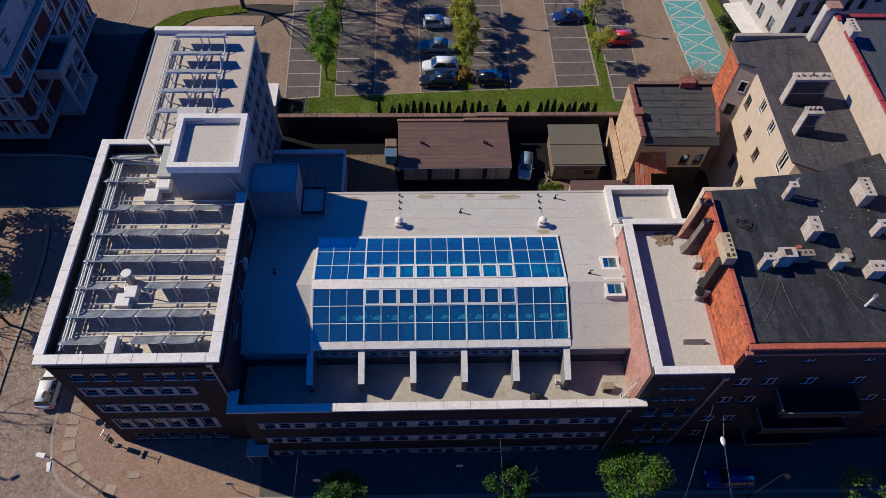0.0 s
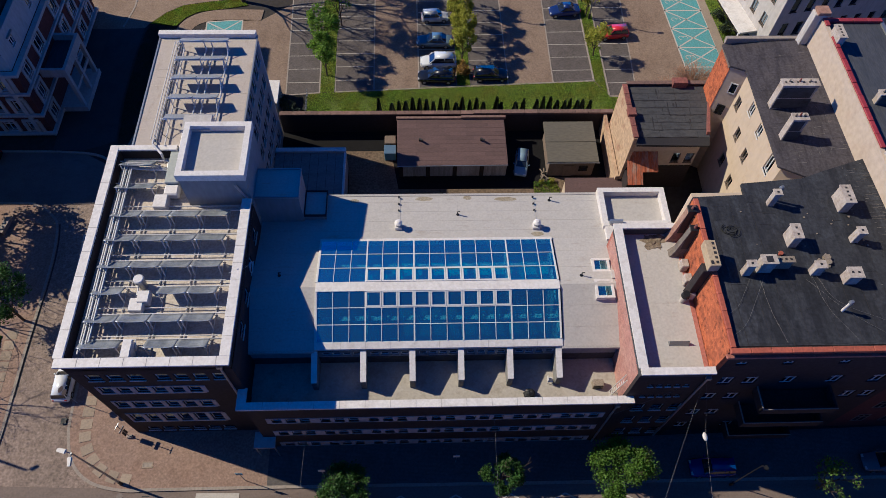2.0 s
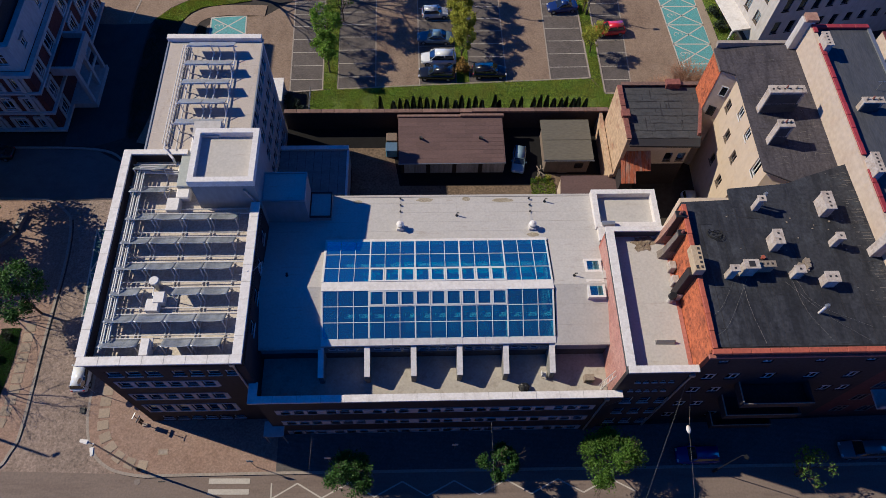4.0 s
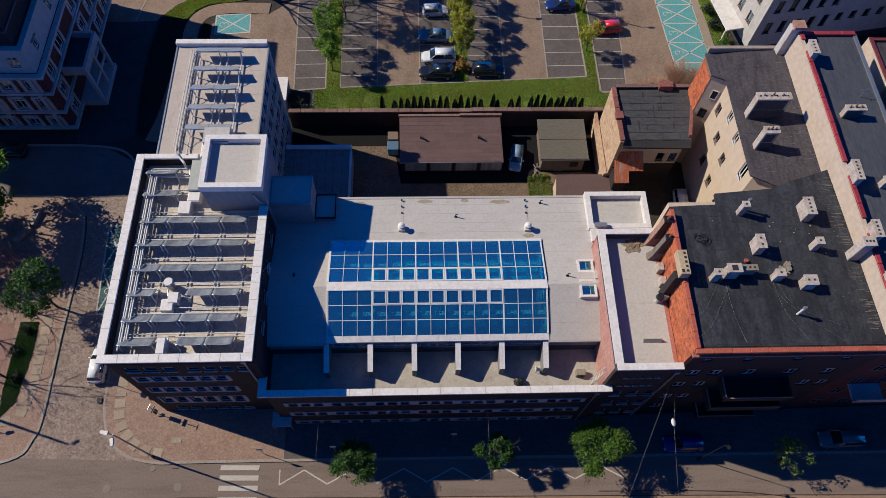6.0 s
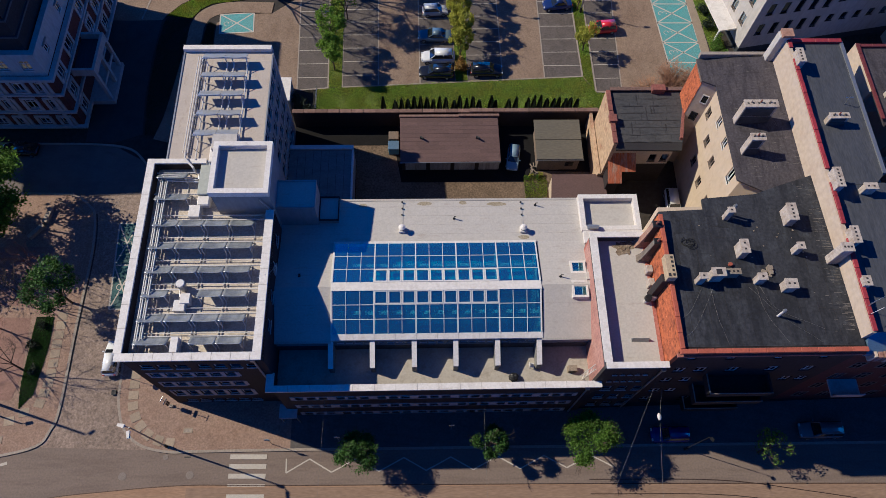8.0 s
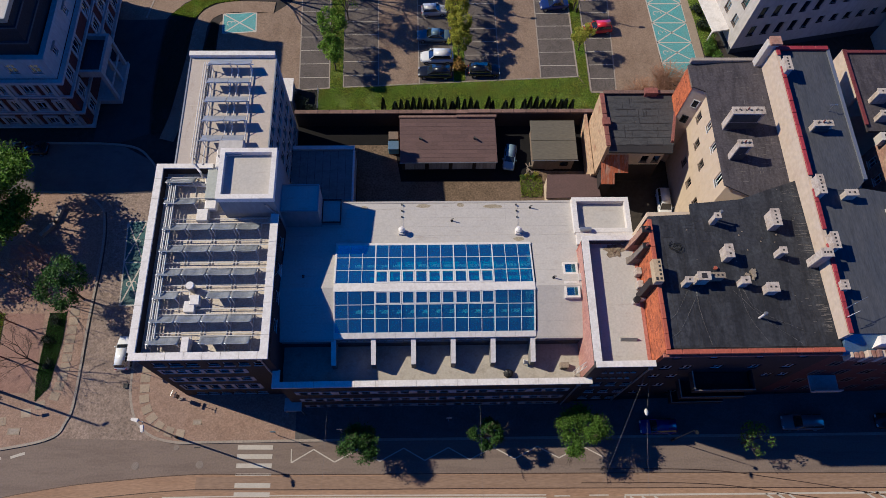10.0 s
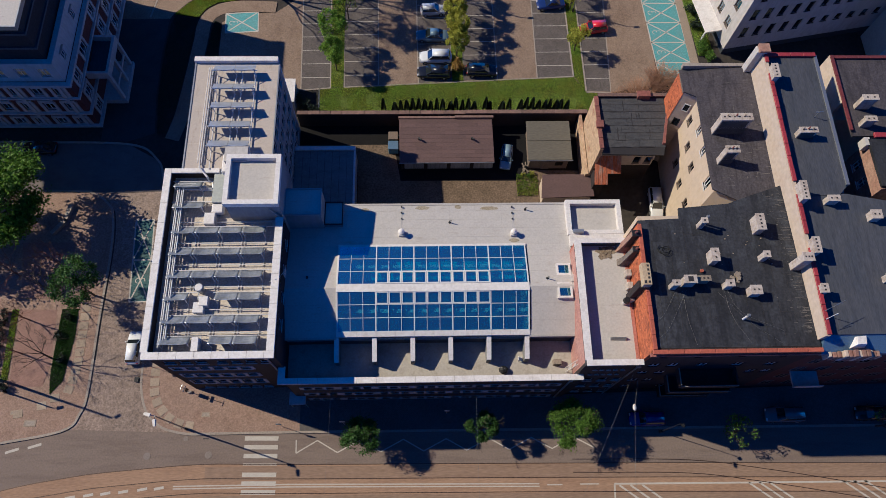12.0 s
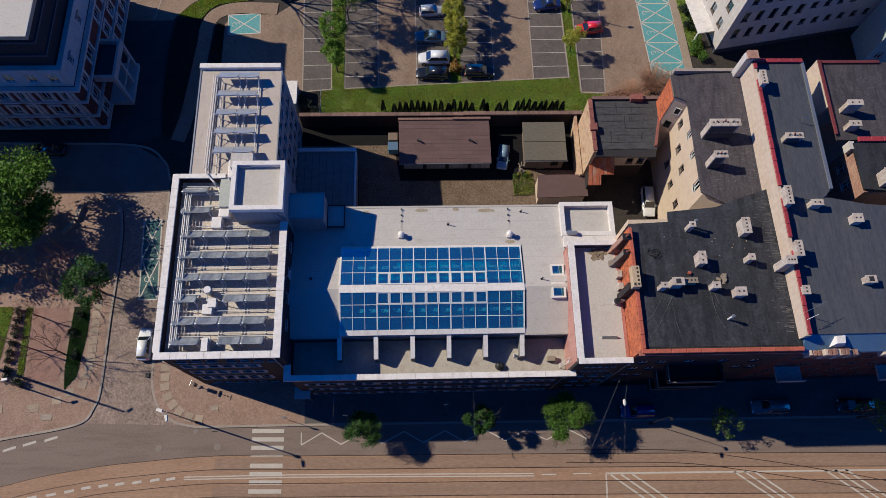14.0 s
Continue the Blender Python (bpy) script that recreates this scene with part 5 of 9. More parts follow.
# wall above the terrace with a strip of windows between the fins
clere = []
FINS = [-7.85, -3.78, 0.33, 4.42, 8.55, 12.68]
for a in FINS[:-1]:
    clere += [(a + 0.55 + 0.86 * k, a + 1.25 + 0.86 * k, 11.15, 11.85) for k in range(4)]
# wall greyed and its foot nearly black, to paint in the terrace's shade
part("wall", wall_mesh("s", 24.4, -13.3, 18.0, 10.95, 12.3, 0.3, clere), M["grey_render"], hall)
part("wall_upstand", new_box(-13.3, 18.0, 24.37, 24.7, 9.7, 10.95), M["roof_felt_grey"], hall, "wall foot below the strip windows, shade in its dark colour")
for h in clere:
    window(hall, "s", 24.4, *h, bar=0.08, sill=False)
for k, x in enumerate(FINS):
    bm = bmesh.new()
    y0 = 21.95 + 0.02 * k
    prism(bm, [(x - 0.23, y0), (x + 0.23, y0), (x + 0.23, 24.38), (x - 0.23, 24.38)], 9.7, lambda x, y: 11.35 + (y - 21.9) * 0.38)
    bmesh.ops.bevel(bm, geom=bm.edges[:], offset=0.02, segments=1, affect='EDGES')
    # body darker than the white top, so the shaded bays between stay dark
    fin = part("fin", bm, M["roof_felt_mid"], hall, "buttress fin on the terrace, its body greyed to deepen the shade")
    bm = bmesh.new()
    prism(bm, [(x - 0.25, y0 - 0.03), (x + 0.25, y0 - 0.03), (x + 0.25, 24.36), (x - 0.25, 24.36)], lambda x, y: 11.33 + (y - 21.9) * 0.38, lambda x, y: 11.4 + (y - 21.9) * 0.38)
    part("flashing", bm, M["white_metal"], fin, "white metal flashing")
# inside, below the glass
part("hall_floor", new_box(-7.6, 12.8, 24.95, 34.4, 8.2, 8.4), M["hall_floor"], hall)
bm = bmesh.new()
for a in ((-7.8, 12.95, 24.74, 24.95), (-7.8, 12.95, 34.4, 34.6), (-7.8, -7.6, 24.95, 34.4), (12.8, 12.95, 24.95, 34.4)):
    box(bm, *a, 8.2, 12.1)
part("hall_wall", bm, M["grey_render"], hall)
# added sheet that stands in for the brighter sky in the back slope
part("gallery_floor", new_box(-7.6, 12.8, 31.3, 34.4, 11.0, 11.15), M["hall_gallery"], hall, "pale blue sheet added under the glass to brighten the back panes")
for k in range(15):
    for y in (27.3, 32.4):
        x = -7.3 + 1.377 * k
        part("light_trough", new_box(x, x + 0.95, y - 0.2, y + 0.2, 12.3, 12.4), M["white_paint"], hall)
for k in range(6):
    x = -7.7 + 4.13 * k
    part("roof_truss", new_box(x - 0.09, x + 0.09, 24.6, 34.5, 11.8, 12.15), M["white_paint"], hall)

# the glass roof
glass = thing("glass_roof", (2.55, 29.3, 12.4), "ridged glass roof of blue panes in white bars", "skylight")
GX0, GX1, NCOL = -7.7, 12.88, 15
SLOPES = (((24.95, 12.82), (28.9, 14.37)), ((34.4, 13.5), (29.7, 14.45)))   # eave and ridge of the front and back slope
col = (GX1 - GX0) / NCOL
for side, ((ya, za), (yb, zb)) in enumerate(SLOPES):
    for r in range(3):
        f0, f1 = r / 3, (r + 1) / 3
        p0, p1 = (ya + (yb - ya) * f0, za + (zb - za) * f0), (ya + (yb - ya) * f1, za + (zb - za) * f1)
        bm = bmesh.new()
        v = [bm.verts.new(c) for c in ((0.03, 0, 0), (col - 0.03, 0, 0), (col - 0.03, p1[0] - p0[0], p1[1] - p0[1]), (0.03, p1[0] - p0[0], p1[1] - p0[1]))]
        bm.faces.new(v)
        out = bmesh.ops.extrude_face_region(bm, geom=bm.faces[:])
        bmesh.ops.translate(bm, verts=[e for e in out["geom"] if isinstance(e, bmesh.types.BMVert)], vec=(0, 0, 0.02))
        pane_me = mesh_of("pane", bm, M["sky_pane"])
        for c in range(NCOL):
            ob = piece("pane", pane_me, glass, (GX0 + col * c, *p0))
            ob.visible_shadow = False
        for c in range(NCOL):
            # opening lights next to the ridge carry their own frames
            if r == 2 and 3 <= c < 12:
                bm = bmesh.new()
                for u0, u1, g0, g1 in ((0.03, 0.15, 0.02, 0.98), (col - 0.15, col - 0.03, 0.02, 0.98), (0.15, col - 0.15, 0.02, 0.11), (0.15, col - 0.15, 0.89, 0.98)):
                    w = []
                    for up in (0.03, 0.1):
                        for u, g in ((u0, g0), (u1, g0), (u1, g1), (u0, g1)):
                            w.append(bm.verts.new((GX0 + col * c + u, p0[0] + (p1[0] - p0[0]) * g, p0[1] + (p1[1] - p0[1]) * g + up)))
                    for q in ((4, 5, 6, 7), (0, 1, 5, 4), (1, 2, 6, 5), (2, 3, 7, 6), (3, 0, 4, 7)):
                        bm.faces.new([w[i] for i in q])
                part("vent_frame", bm, M["white_paint"], glass)
    for c in range(NCOL + 1):
        x = GX0 + col * c
        wide = 0.06 if c % 3 == 0 else 0.024
        bm = bmesh.new()
        prism(bm, [(x - wide, ya), (x + wide, ya), (x + wide, yb), (x - wide, yb)], lambda x, y: za + (zb - za) * (y - ya) / (yb - ya) - 0.03, lambda x, y: za + (zb - za) * (y - ya) / (yb - ya) + 0.07)
        part("rafter_bar", bm, M["white_paint"], glass)
    for r in range(1, 3):
        y, z = ya + (yb - ya) * r / 3, za + (zb - za) * r / 3
        part("purlin_bar", new_box(GX0, GX1, y - 0.028, y + 0.028, z - 0.02, z + 0.06), M["white_paint"], glass)
bm = bmesh.new()
prism(bm, [(GX0 - 0.1, 28.85), (GX1 + 0.1, 28.85), (GX1 + 0.1, 29.75), (GX0 - 0.1, 29.75)], 14.2, lambda x, y: 14.62 - abs(y - 29.3) * 0.3)
part("ridge_capping", bm, M["white_metal"], glass)
bm = bmesh.new()
prism(bm, [(GX0 - 0.12, 24.4), (GX1 + 0.12, 24.4), (GX1 + 0.12, 24.97), (GX0 - 0.12, 24.97)], 12.1, lambda x, y: 12.6 + (y - 24.4) * 0.4)
part("eave_capping", bm, M["white_metal"], glass)
bm = bmesh.new()
box(bm, GX0 - 0.12, GX1 + 0.12, 34.38, 34.65, 12.7, 13.52)
part("eave_capping", bm, M["white_metal"], glass)
for c in range(1, 10):
    bm = bmesh.new()
    xj = GX0 + 2.06 * c
    prism(bm, [(xj, 24.42), (xj + 0.025, 24.42), (xj + 0.025, 24.95), (xj, 24.95)], 12.4, lambda x, y: 12.608 + (y - 24.4) * 0.4)
    part("capping_joint", bm, M["seam"], glass)
for x0, x1, m in ((GX0 - 0.14, GX0, "white_metal"), (GX1, GX1 + 0.08, "white_metal"), (GX1 + 0.08, GX1 + 0.2, "dark_metal")):
    for ya, yb in ((24.97, 28.85), (29.75, 34.38)):
        bm = bmesh.new()
        up = 0.16 if m == "white_metal" else 0.06
        prism(bm, [(x0, ya), (x1, ya), (x1, yb), (x0, yb)], lambda x, y: roof_z(x, y) - 0.3, lambda x, y: roof_z(x, y) + up)
        part("side_flashing", bm, M[m], glass)

# things on the hall roof
def roof_vent(x, y, n):
    z = roof_z(x, y)
    ob = thing("roof_vent", (x, y, z), "white mushroom roof vent on a square base", "roof vent", "mushroom vents on the hall roof")
    part("base", new_box(x - 0.32, x + 0.32, y - 0.32, y + 0.32, z, z + 0.35, bevel=0.02), M["white_metal"], ob)
    bm = bmesh.new()
    tube(bm, (x, y, z + 0.35), (x, y, z + 0.7), 0.24, n=14)
    part("neck", bm, M["zinc"], ob)
    bm = bmesh.new()
    tube(bm, (x, y, z + 0.7), (x, y, z + 0.8), 0.33, 0.36, n=16)
    tube(bm, (x, y, z + 0.8), (x, y, z + 0.96), 0.36, 0.12, n=16)
    part("cap", bm, M["white_metal"], ob)
    wire = thing("lightning_wire", (x, y + 2.4, z), "dark lightning wire on small feet", "lightning conductor")
    for k in range(3):
        bm = bmesh.new()
        tube(bm, (x, y + 1.9 + 0.75 * k, roof_z(x, y + 1.9)), (x, y + 1.9 + 0.75 * k, roof_z(x, y + 1.9) + 0.14), 0.09, n=8)
        part("foot", bm, M["dark_metal"], wire)
    part("wire", path_tube([(x, y + 0.4, z + 0.1), (x, 39.6, roof_z(x, 39.6) + 0.12)], 0.012, 4), M["zinc"], wire)


roof_vent(-0.85, 36.0, 0)
roof_vent(11.75, 35.9, 1)
for x, y, w, d in ((16.88, 31.3, 1.55, 1.35), (16.82, 28.85, 1.6, 1.8)):
    ob = thing("roof_window", (x, y, 12.4), "square roof window in a pale raised frame", "roof window", "two small roof windows")
    z = roof_z(x, y) - 0.12
    bm = bmesh.new()
    box(bm, x - w / 2, x + w / 2, y - d / 2, y - d / 2 + 0.22, z - 0.4, z + 0.26)
    box(bm, x - w / 2, x + w / 2, y + d / 2 - 0.22, y + d / 2, z - 0.4, z + 0.26)
    box(bm, x - w / 2, x - w / 2 + 0.22, y - d / 2 + 0.22, y + d / 2 - 0.22, z - 0.4, z + 0.26)
    box(bm, x + w / 2 - 0.22, x + w / 2, y - d / 2 + 0.22, y + d / 2 - 0.22, z - 0.4, z + 0.26)
    part("frame", bm, M["white_metal"], ob)
    pb = part("pane", new_box(x - w / 2 + 0.22, x + w / 2 - 0.22, y - d / 2 + 0.22, y + d / 2 - 0.22, z + 0.18, z + 0.21), M["sky_pane"], ob)
    part("lining", new_box(x - w / 2 + 0.22, x + w / 2 - 0.22, y - d / 2 + 0.22, y + d / 2 - 0.22, z + 0.1, z + 0.14), M["hall_floor"], ob)
for x, y in ((4.6, 37.4), (13.3, 39.0), (15.0, 30.2), (-11.0, 30.6)):
    z = roof_z(x, y)
    ob = thing("vent_pipe", (x, y, z), "thin dark vent pipe on the roof", "vent pipe", "small vent pipes on the hall roof")
    part("pipe", path_tube([(x, y, z), (x, y, z + 0.5), (x + 0.2, y - 0.05, z + 0.6)], 0.05), M["dark_metal"], ob)
    bm = bmesh.new()
    tube(bm, (x, y, z), (x, y, z + 0.05), 0.14, n=10)
    part("collar", bm, M["dark_metal"], ob)
# terrace clutter
crate = thing("air_conditioner", (16.3, 21.9, 9.7), "dark grey outdoor air conditioner on the terrace", "air conditioner")
part("casing", new_box(15.7, 16.6, 21.6, 22.2, 9.7, 10.4, bevel=0.03), M["dust_pile"], crate)
bm = bmesh.new()
tube(bm, (16.15, 21.59, 10.05), (16.15, 21.55, 10.05), 0.26, n=16)
part("fan_grille", bm, M["dark_metal"], crate)
bag = thing("black_sack", (10.2, 21.15, 9.7), "black plastic sack on the terrace deck", "sack")
bm = bmesh.new()
bmesh.ops.create_icosphere(bm, subdivisions=3, radius=0.48)
for v in bm.verts:
    v.co = Vector((10.2, 21.15, 10.04)) + Vector((v.co.x, v.co.y * 0.9, v.co.z * 0.75)) * (1 + 0.25 * noise.noise(v.co * 4))
part("sack", bm, M["black_plastic"], bag)
ladder = thing("ladder", (17.0, 21.2, 9.7), "pale ladder leaning on the brick wall", "ladder")
for s in (0, 0.45):
    part("rail", path_tube([(17.1, 20.9 + s, 9.7), (17.65, 20.9 + s, 13.6)], 0.04, 5), M["pipe_white"], ladder)
for k in range(9):
    f = k / 8
    part("rung", path_tube([(17.12 + 0.5 * f, 20.9, 9.9 + 2.7 * f), (17.12 + 0.5 * f, 21.35, 9.9 + 2.7 * f)], 0.025, 5), M["pipe_white"], ladder)
chair = thing("stacked_chairs", (12.2, 22.3, 9.7), "white plastic chair beside the last fin", "chair")
part("seat", new_box(11.85, 12.3, 22.1, 22.55, 10.12, 10.17), M["white_paint"], chair)
part("backrest", new_box(11.83, 11.88, 22.1, 22.55, 10.17, 10.6), M["white_paint"], chair)
for dx in (11.87, 12.25):
    for dy in (22.12, 22.5):
        part("leg", new_box(dx, dx + 0.04, dy, dy + 0.04, 9.7, 10.12), M["white_paint"], chair)

# low blocks between the wing and the hall
stair = thing("stair_block", (-11.6, 38.8, 5), "grey rendered stair block with a flat roof", "building part")
part("wall", new_box(-13.3, -9.45, 36.8, 39.85, 3.0, 16.9), M["grey_render"], stair)
part("roof", new_box(-13.25, -9.5, 36.9, 39.8, 16.9, 17.0), M["roof_light"], stair)
parapet(stair, -13.3, -9.4, 36.75, 39.9, 16.85, 17.1, 0.12, M["zinc"], "roof_edge")
part("lower_wall", new_box(-9.45, -7.45, 37.0, 39.7, 8.0, 13.7), M["grey_render"], stair)
part("lower_roof", new_box(-9.4, -7.5, 37.05, 39.65, 13.7, 13.78), M["roof_light"], stair)
parapet(stair, -9.45, -7.4, 36.95, 39.75, 13.7, 13.95, 0.1, M["dark_metal"], "lower_roof_edge")
low = thing("low_extension", (-11, 46, 2), "low grey extension with a felt roof in the yard", "building part")
part("wall", new_box(-14.9, -7.1, 39.9, 51.5, 1.0, 5.0), M["grey_render"], low)
ext = part("roof", new_box(-14.9, -7.3, 39.9, 51.3, 5.0, 5.12), M["roof_felt_mid"], low)
bm = bmesh.new()
for k in range(7):
    box(bm, -13.9 + 0.95 * k, -13.87 + 0.95 * k, 40.0, 51.2, 5.12, 5.128)
part("felt_seam", bm, M["tar_seam"], ext)
bm = bmesh.new()
box(bm, -14.9, -7.1, 51.3, 51.85, 5.0, 5.35)
box(bm, -7.3, -7.05, 39.9, 51.3, 5.0, 5.2)
part("parapet_capping", bm, M["white_metal"], low)

# ---- narrow brick house with the sunken roof ----
mid = thing("infill_house", (20.7, 27, 0), "narrow brick house with a sunken pale roof and white parapet", "house")
hs = [(19.1 + 0.72 * k, 19.5 + 0.72 * k, z, z + 0.45) for k in range(5) for z in (13.9, 11.5)] + [(19.2 + 1.6 * k, 20.2 + 1.6 * k, z, z + 1.6) for k in range(3) for z in (1.2, 4.6, 8.0)]
# the south front takes the darkest brick, its shade put into the colour
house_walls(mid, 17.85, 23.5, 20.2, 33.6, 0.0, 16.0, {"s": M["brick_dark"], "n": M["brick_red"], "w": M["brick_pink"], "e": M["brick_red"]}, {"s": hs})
bm = bmesh.new()
box(bm, 17.85, 18.2, 20.2, 33.6, 16.0, 16.9)
box(bm, 18.2, 23.5, 20.2, 20.55, 16.0, 16.9)
box(bm, 18.2, 23.5, 33.25, 33.6, 16.0, 16.9)
# coloured dark to keep bounced light out of the shadow on the roof
part("upstand", bm, M["roof_felt_grey"], mid, "upstand inside the parapet, darkened to deepen the roof's shade")
bm = bmesh.new()
box(bm, 17.8, 23.55, 20.0, 20.6, 16.9, 17.07)
box(bm, 17.68, 18.4, 20.6, 33.2, 16.9, 17.07)
box(bm, 17.68, 23.3, 33.2, 33.7, 16.9, 17.07)
part("parapet_capping", bm, M["white_metal"], mid, "white metal parapet capping")
part("roof", new_box(18.2, 23.5, 20.55, 33.25, 15.7, 15.95), M["roof_light"], mid, "pale stained felt roof")
bm = bmesh.new()
for k in range(4):
    x = 19.3 + 1.05 * k
    box(bm, x, x + 0.03, 20.7, 33.0, 15.95, 15.956)
part("felt_seam", bm, M["roof_light"], mid)
part("capping_stone", new_box(17.6, 17.95, 29.8, 30.6, 14.0, 14.5), M["white_render"], mid)
rear = thing("rear_annex", (21, 37.2, 0), "low annex with a square sunken roof and white rim", "building part")
part("wall", new_box(18.1, 24.1, 33.7, 39.6, 0, 13.0), M["cream_wall"], rear)
part("roof", new_box(18.3, 23.8, 33.8, 39.4, 13.0, 13.1), M["roof_light"], rear)
parapet(rear, 17.85, 24.15, 35.6, 39.85, 12.9, 13.8, 0.5, M["white_metal"])
part("ledge", new_box(18.0, 24.4, 34.2, 35.6, 13.0, 13.75), M["white_metal"], rear)
fanb = thing("roof_fan", (18.9, 36.0, 13.1), "dark bent ventilator on the annex roof", "ventilator")
part("fan_body", path_tube([(18.6, 35.9, 13.1), (18.6, 35.9, 13.9), (19.6, 35.8, 14.1)], 0.24, 8), M["zinc"], fanb)
tri = thing("roof_duct", (21.5, 23.0, 15.95), "grey triangular duct cover on the sunken roof", "duct")
bm = bmesh.new()
prism(bm, [(20.7, 22.8), (22.3, 22.75), (22.3, 23.15), (20.7, 23.2)], 15.95, 16.45)
for v in bm.verts:
    if v.co.z > 16.2:
        v.co.y = 23.0
part("cover", bm, M["zinc"], tri)

# ---- tenement with the black felt roof ----
ten = thing("tenement", (32, 28, 0), "dark red brick tenement with a black felt roof", "tenement")
hs = []
for z, xs in ((17.2, (25.0, 28.6, 33.0, 37.2)), (13.0, (25.0, 27.0, 30.1, 33.9, 37.4)), (9.3, (24.9, 26.8, 36.9, 38.6)), (5.0, (25.0, 26.7, 36.8)), (1.3, (25.0, 29.4, 36.6))):
    for x in xs:
        hs.append((x, x + (0.85 if z > 16 else 1.1), z, z + (0.7 if z > 16 else 1.65), dict(bar=0.1, split=2, cross=z < 16, sill=False)))
# street front darker than its red brick, to stand for shade
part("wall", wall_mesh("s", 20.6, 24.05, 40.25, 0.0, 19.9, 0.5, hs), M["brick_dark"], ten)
for h in hs:
    window(ten, "s", 20.6, *h[:4], **h[4])
part("wall", wall_mesh("w", 23.55, 20.6, 33.9, 0.0, 20.1, 0.5), M["brick_orange"], ten, "weathered orange brick gable wall")
part("wall", wall_mesh("n", 35.3, 24.05, 40.25, 0.0, 19.2, 0.5), M["cream_render"], ten)


def black_z(x, y):
    return 19.95 - (y - 21) * 0.035


bm = bmesh.new()
prism(bm, [(24.0, 21.0), (40.2, 21.0), (40.2, 38.8), (36.2, 37.45), (33.9, 36.6), (28.5, 36.1), (28.4, 34.9), (24.0, 34.7)], lambda x, y: black_z(x, y) - 0.3, black_z)
black_roof = part("roof", bm, M["roof_black"], ten, "patched black roofing felt")
rng = random.Random(5)
bm = bmesh.new()
for k in range(9):
    x, yb = 25.0 + 1.7 * k + rng.uniform(-0.3, 0.3), rng.uniform(26, 34.6)
    prism(bm, [(x, 21.1), (x + 0.03, 21.1), (x + 0.03, yb), (x, yb)], black_z, lambda x, y: black_z(x, y) + 0.022)
for k in range(20):
    x, y = rng.uniform(24.6, 38.5), rng.uniform(22, 34)
    prism(bm, [(x, y), (x + rng.uniform(0.6, 1.6), y), (x + 1.0, y + 0.04), (x, y + 0.04)], black_z, lambda x, y: black_z(x, y) + 0.024)
part("felt_seam", bm, M["tar_seam"], black_roof)
# pale plaster washed down from the fire wall, in short level runs
bm = bmesh.new()
for k in range(150):
    f = rng.random() ** 1.8
    y = rng.uniform(22.2, 38.2)
    x1 = 39.9 - 3.6 * f * rng.random()
    x0 = x1 - rng.uniform(0.15, 0.9) * (1.1 - f)
    w = rng.uniform(0.02, 0.06)
    prism(bm, [(x0, y), (x1, y + rng.uniform(-0.03, 0.03)), (x1, y + w), (x0, y + w * 0.6)], black_z, lambda x, y: black_z(x, y) + 0.026)
tagged(part("plaster_run", bm, M["plaster_run"], black_roof), "pale plaster runs beside the fire wall", kind="stuff")
for k in range(15):
    # overlapping felt strips, cut at uneven lengths
    x, y = 24.1 + 1.07 * k, 21.1 + rng.uniform(0, 0.1)
    while y < 34.4:
        y1 = min(34.55, y + rng.uniform(3.2, 6.5))
        lift = 0.008 + 0.006 * (k % 2)
        bm = bmesh.new()
        e = [rng.uniform(-0.03, 0.03) for _ in range(4)]
        prism(bm, [(x + e[0], y), (x + 1.06 + e[1], y + e[2]), (x + 1.06 + e[3], y1 - 0.05), (x + e[1], y1 - 0.03)], lambda x, y: black_z(x, y) - 0.01, lambda x, y: black_z(x, y) + lift)
        part("felt_strip", bm, M["roof_black"], black_roof)
        y = y1
for k in range(11):
    x = 23.55 + 1.52 * k
    part("coping", new_box(x, x + 1.5, 20.35, 20.78, 19.9, 20.22 + 0.02 * (k % 2), bevel=0.03), M["coping_red"], ten)
for k in range(9):
    y = 20.8 + 1.465 * k
    part("coping", new_box(23.6, 24.0, y, y + 1.45, 20.1, 20.3 + 0.02 * (k % 3), bevel=0.03), M["coping_red"], ten)
part("cornice", new_box(23.5, 40.3, 20.25, 20.6, 19.3, 19.55), M["brick_red"], ten)
# boxed balcony with a pale rim
for x0, x1, y0, zt in ((28.7, 34.9, 18.6, 12.4), (28.6, 35.5, 18.65, 8.65), (29.5, 35.4, 19.2, 3.0)):
    balc = part("balcony", new_box(x0, x1, y0, 20.58, zt - 1.1, zt - 0.92), M["brick_dark"], ten)
    part("balustrade", new_box(x0, x1, y0, y0 + 0.14, zt - 0.92, zt), M["brick_dark"], balc)
    for xa in (x0, x1 - 0.14):
        part("balustrade", new_box(xa, xa + 0.14, y0 + 0.14, 20.58, zt - 0.92, zt), M["brick_dark"], balc)
    part("balcony_rim", new_box(x0 - 0.03, x0 + 0.08, y0 - 0.03, 20.58, zt, zt + 0.05), M["kerb"], balc)
    part("balcony_rim", new_box(x0 + 0.08, x1, y0 - 0.03, y0 + 0.04, zt, zt + 0.05), M["kerb"], balc)
# wires over the black roof
wires = thing("roof_wires", (31, 26, 19.9), "thin pale cables lying slack over the roof", "cables")
for pts in ([(26.6, 26.6), (25.2, 24.4), (24.2, 23.6)], [(27.4, 26.8), (27.5, 24.0), (28.0, 21.2)], [(31.0, 26.6), (33.5, 23.6), (36.5, 21.2)], [(31.6, 26.8), (32.0, 24.0), (33.4, 21.3)], [(27.9, 27.0), (25.5, 23.0), (24.1, 21.8)], [(31.9, 26.9), (33.0, 24.5), (36.9, 22.5)]):
    line = smooth_line(pts, 5)
    part("cable", path_tube([(x, y, black_z(x, y) + 0.1 + 0.06 * abs(math.sin(i))) for i, (x, y) in enumerate(line)], 0.008, 4), M["wire_grey"], wires)


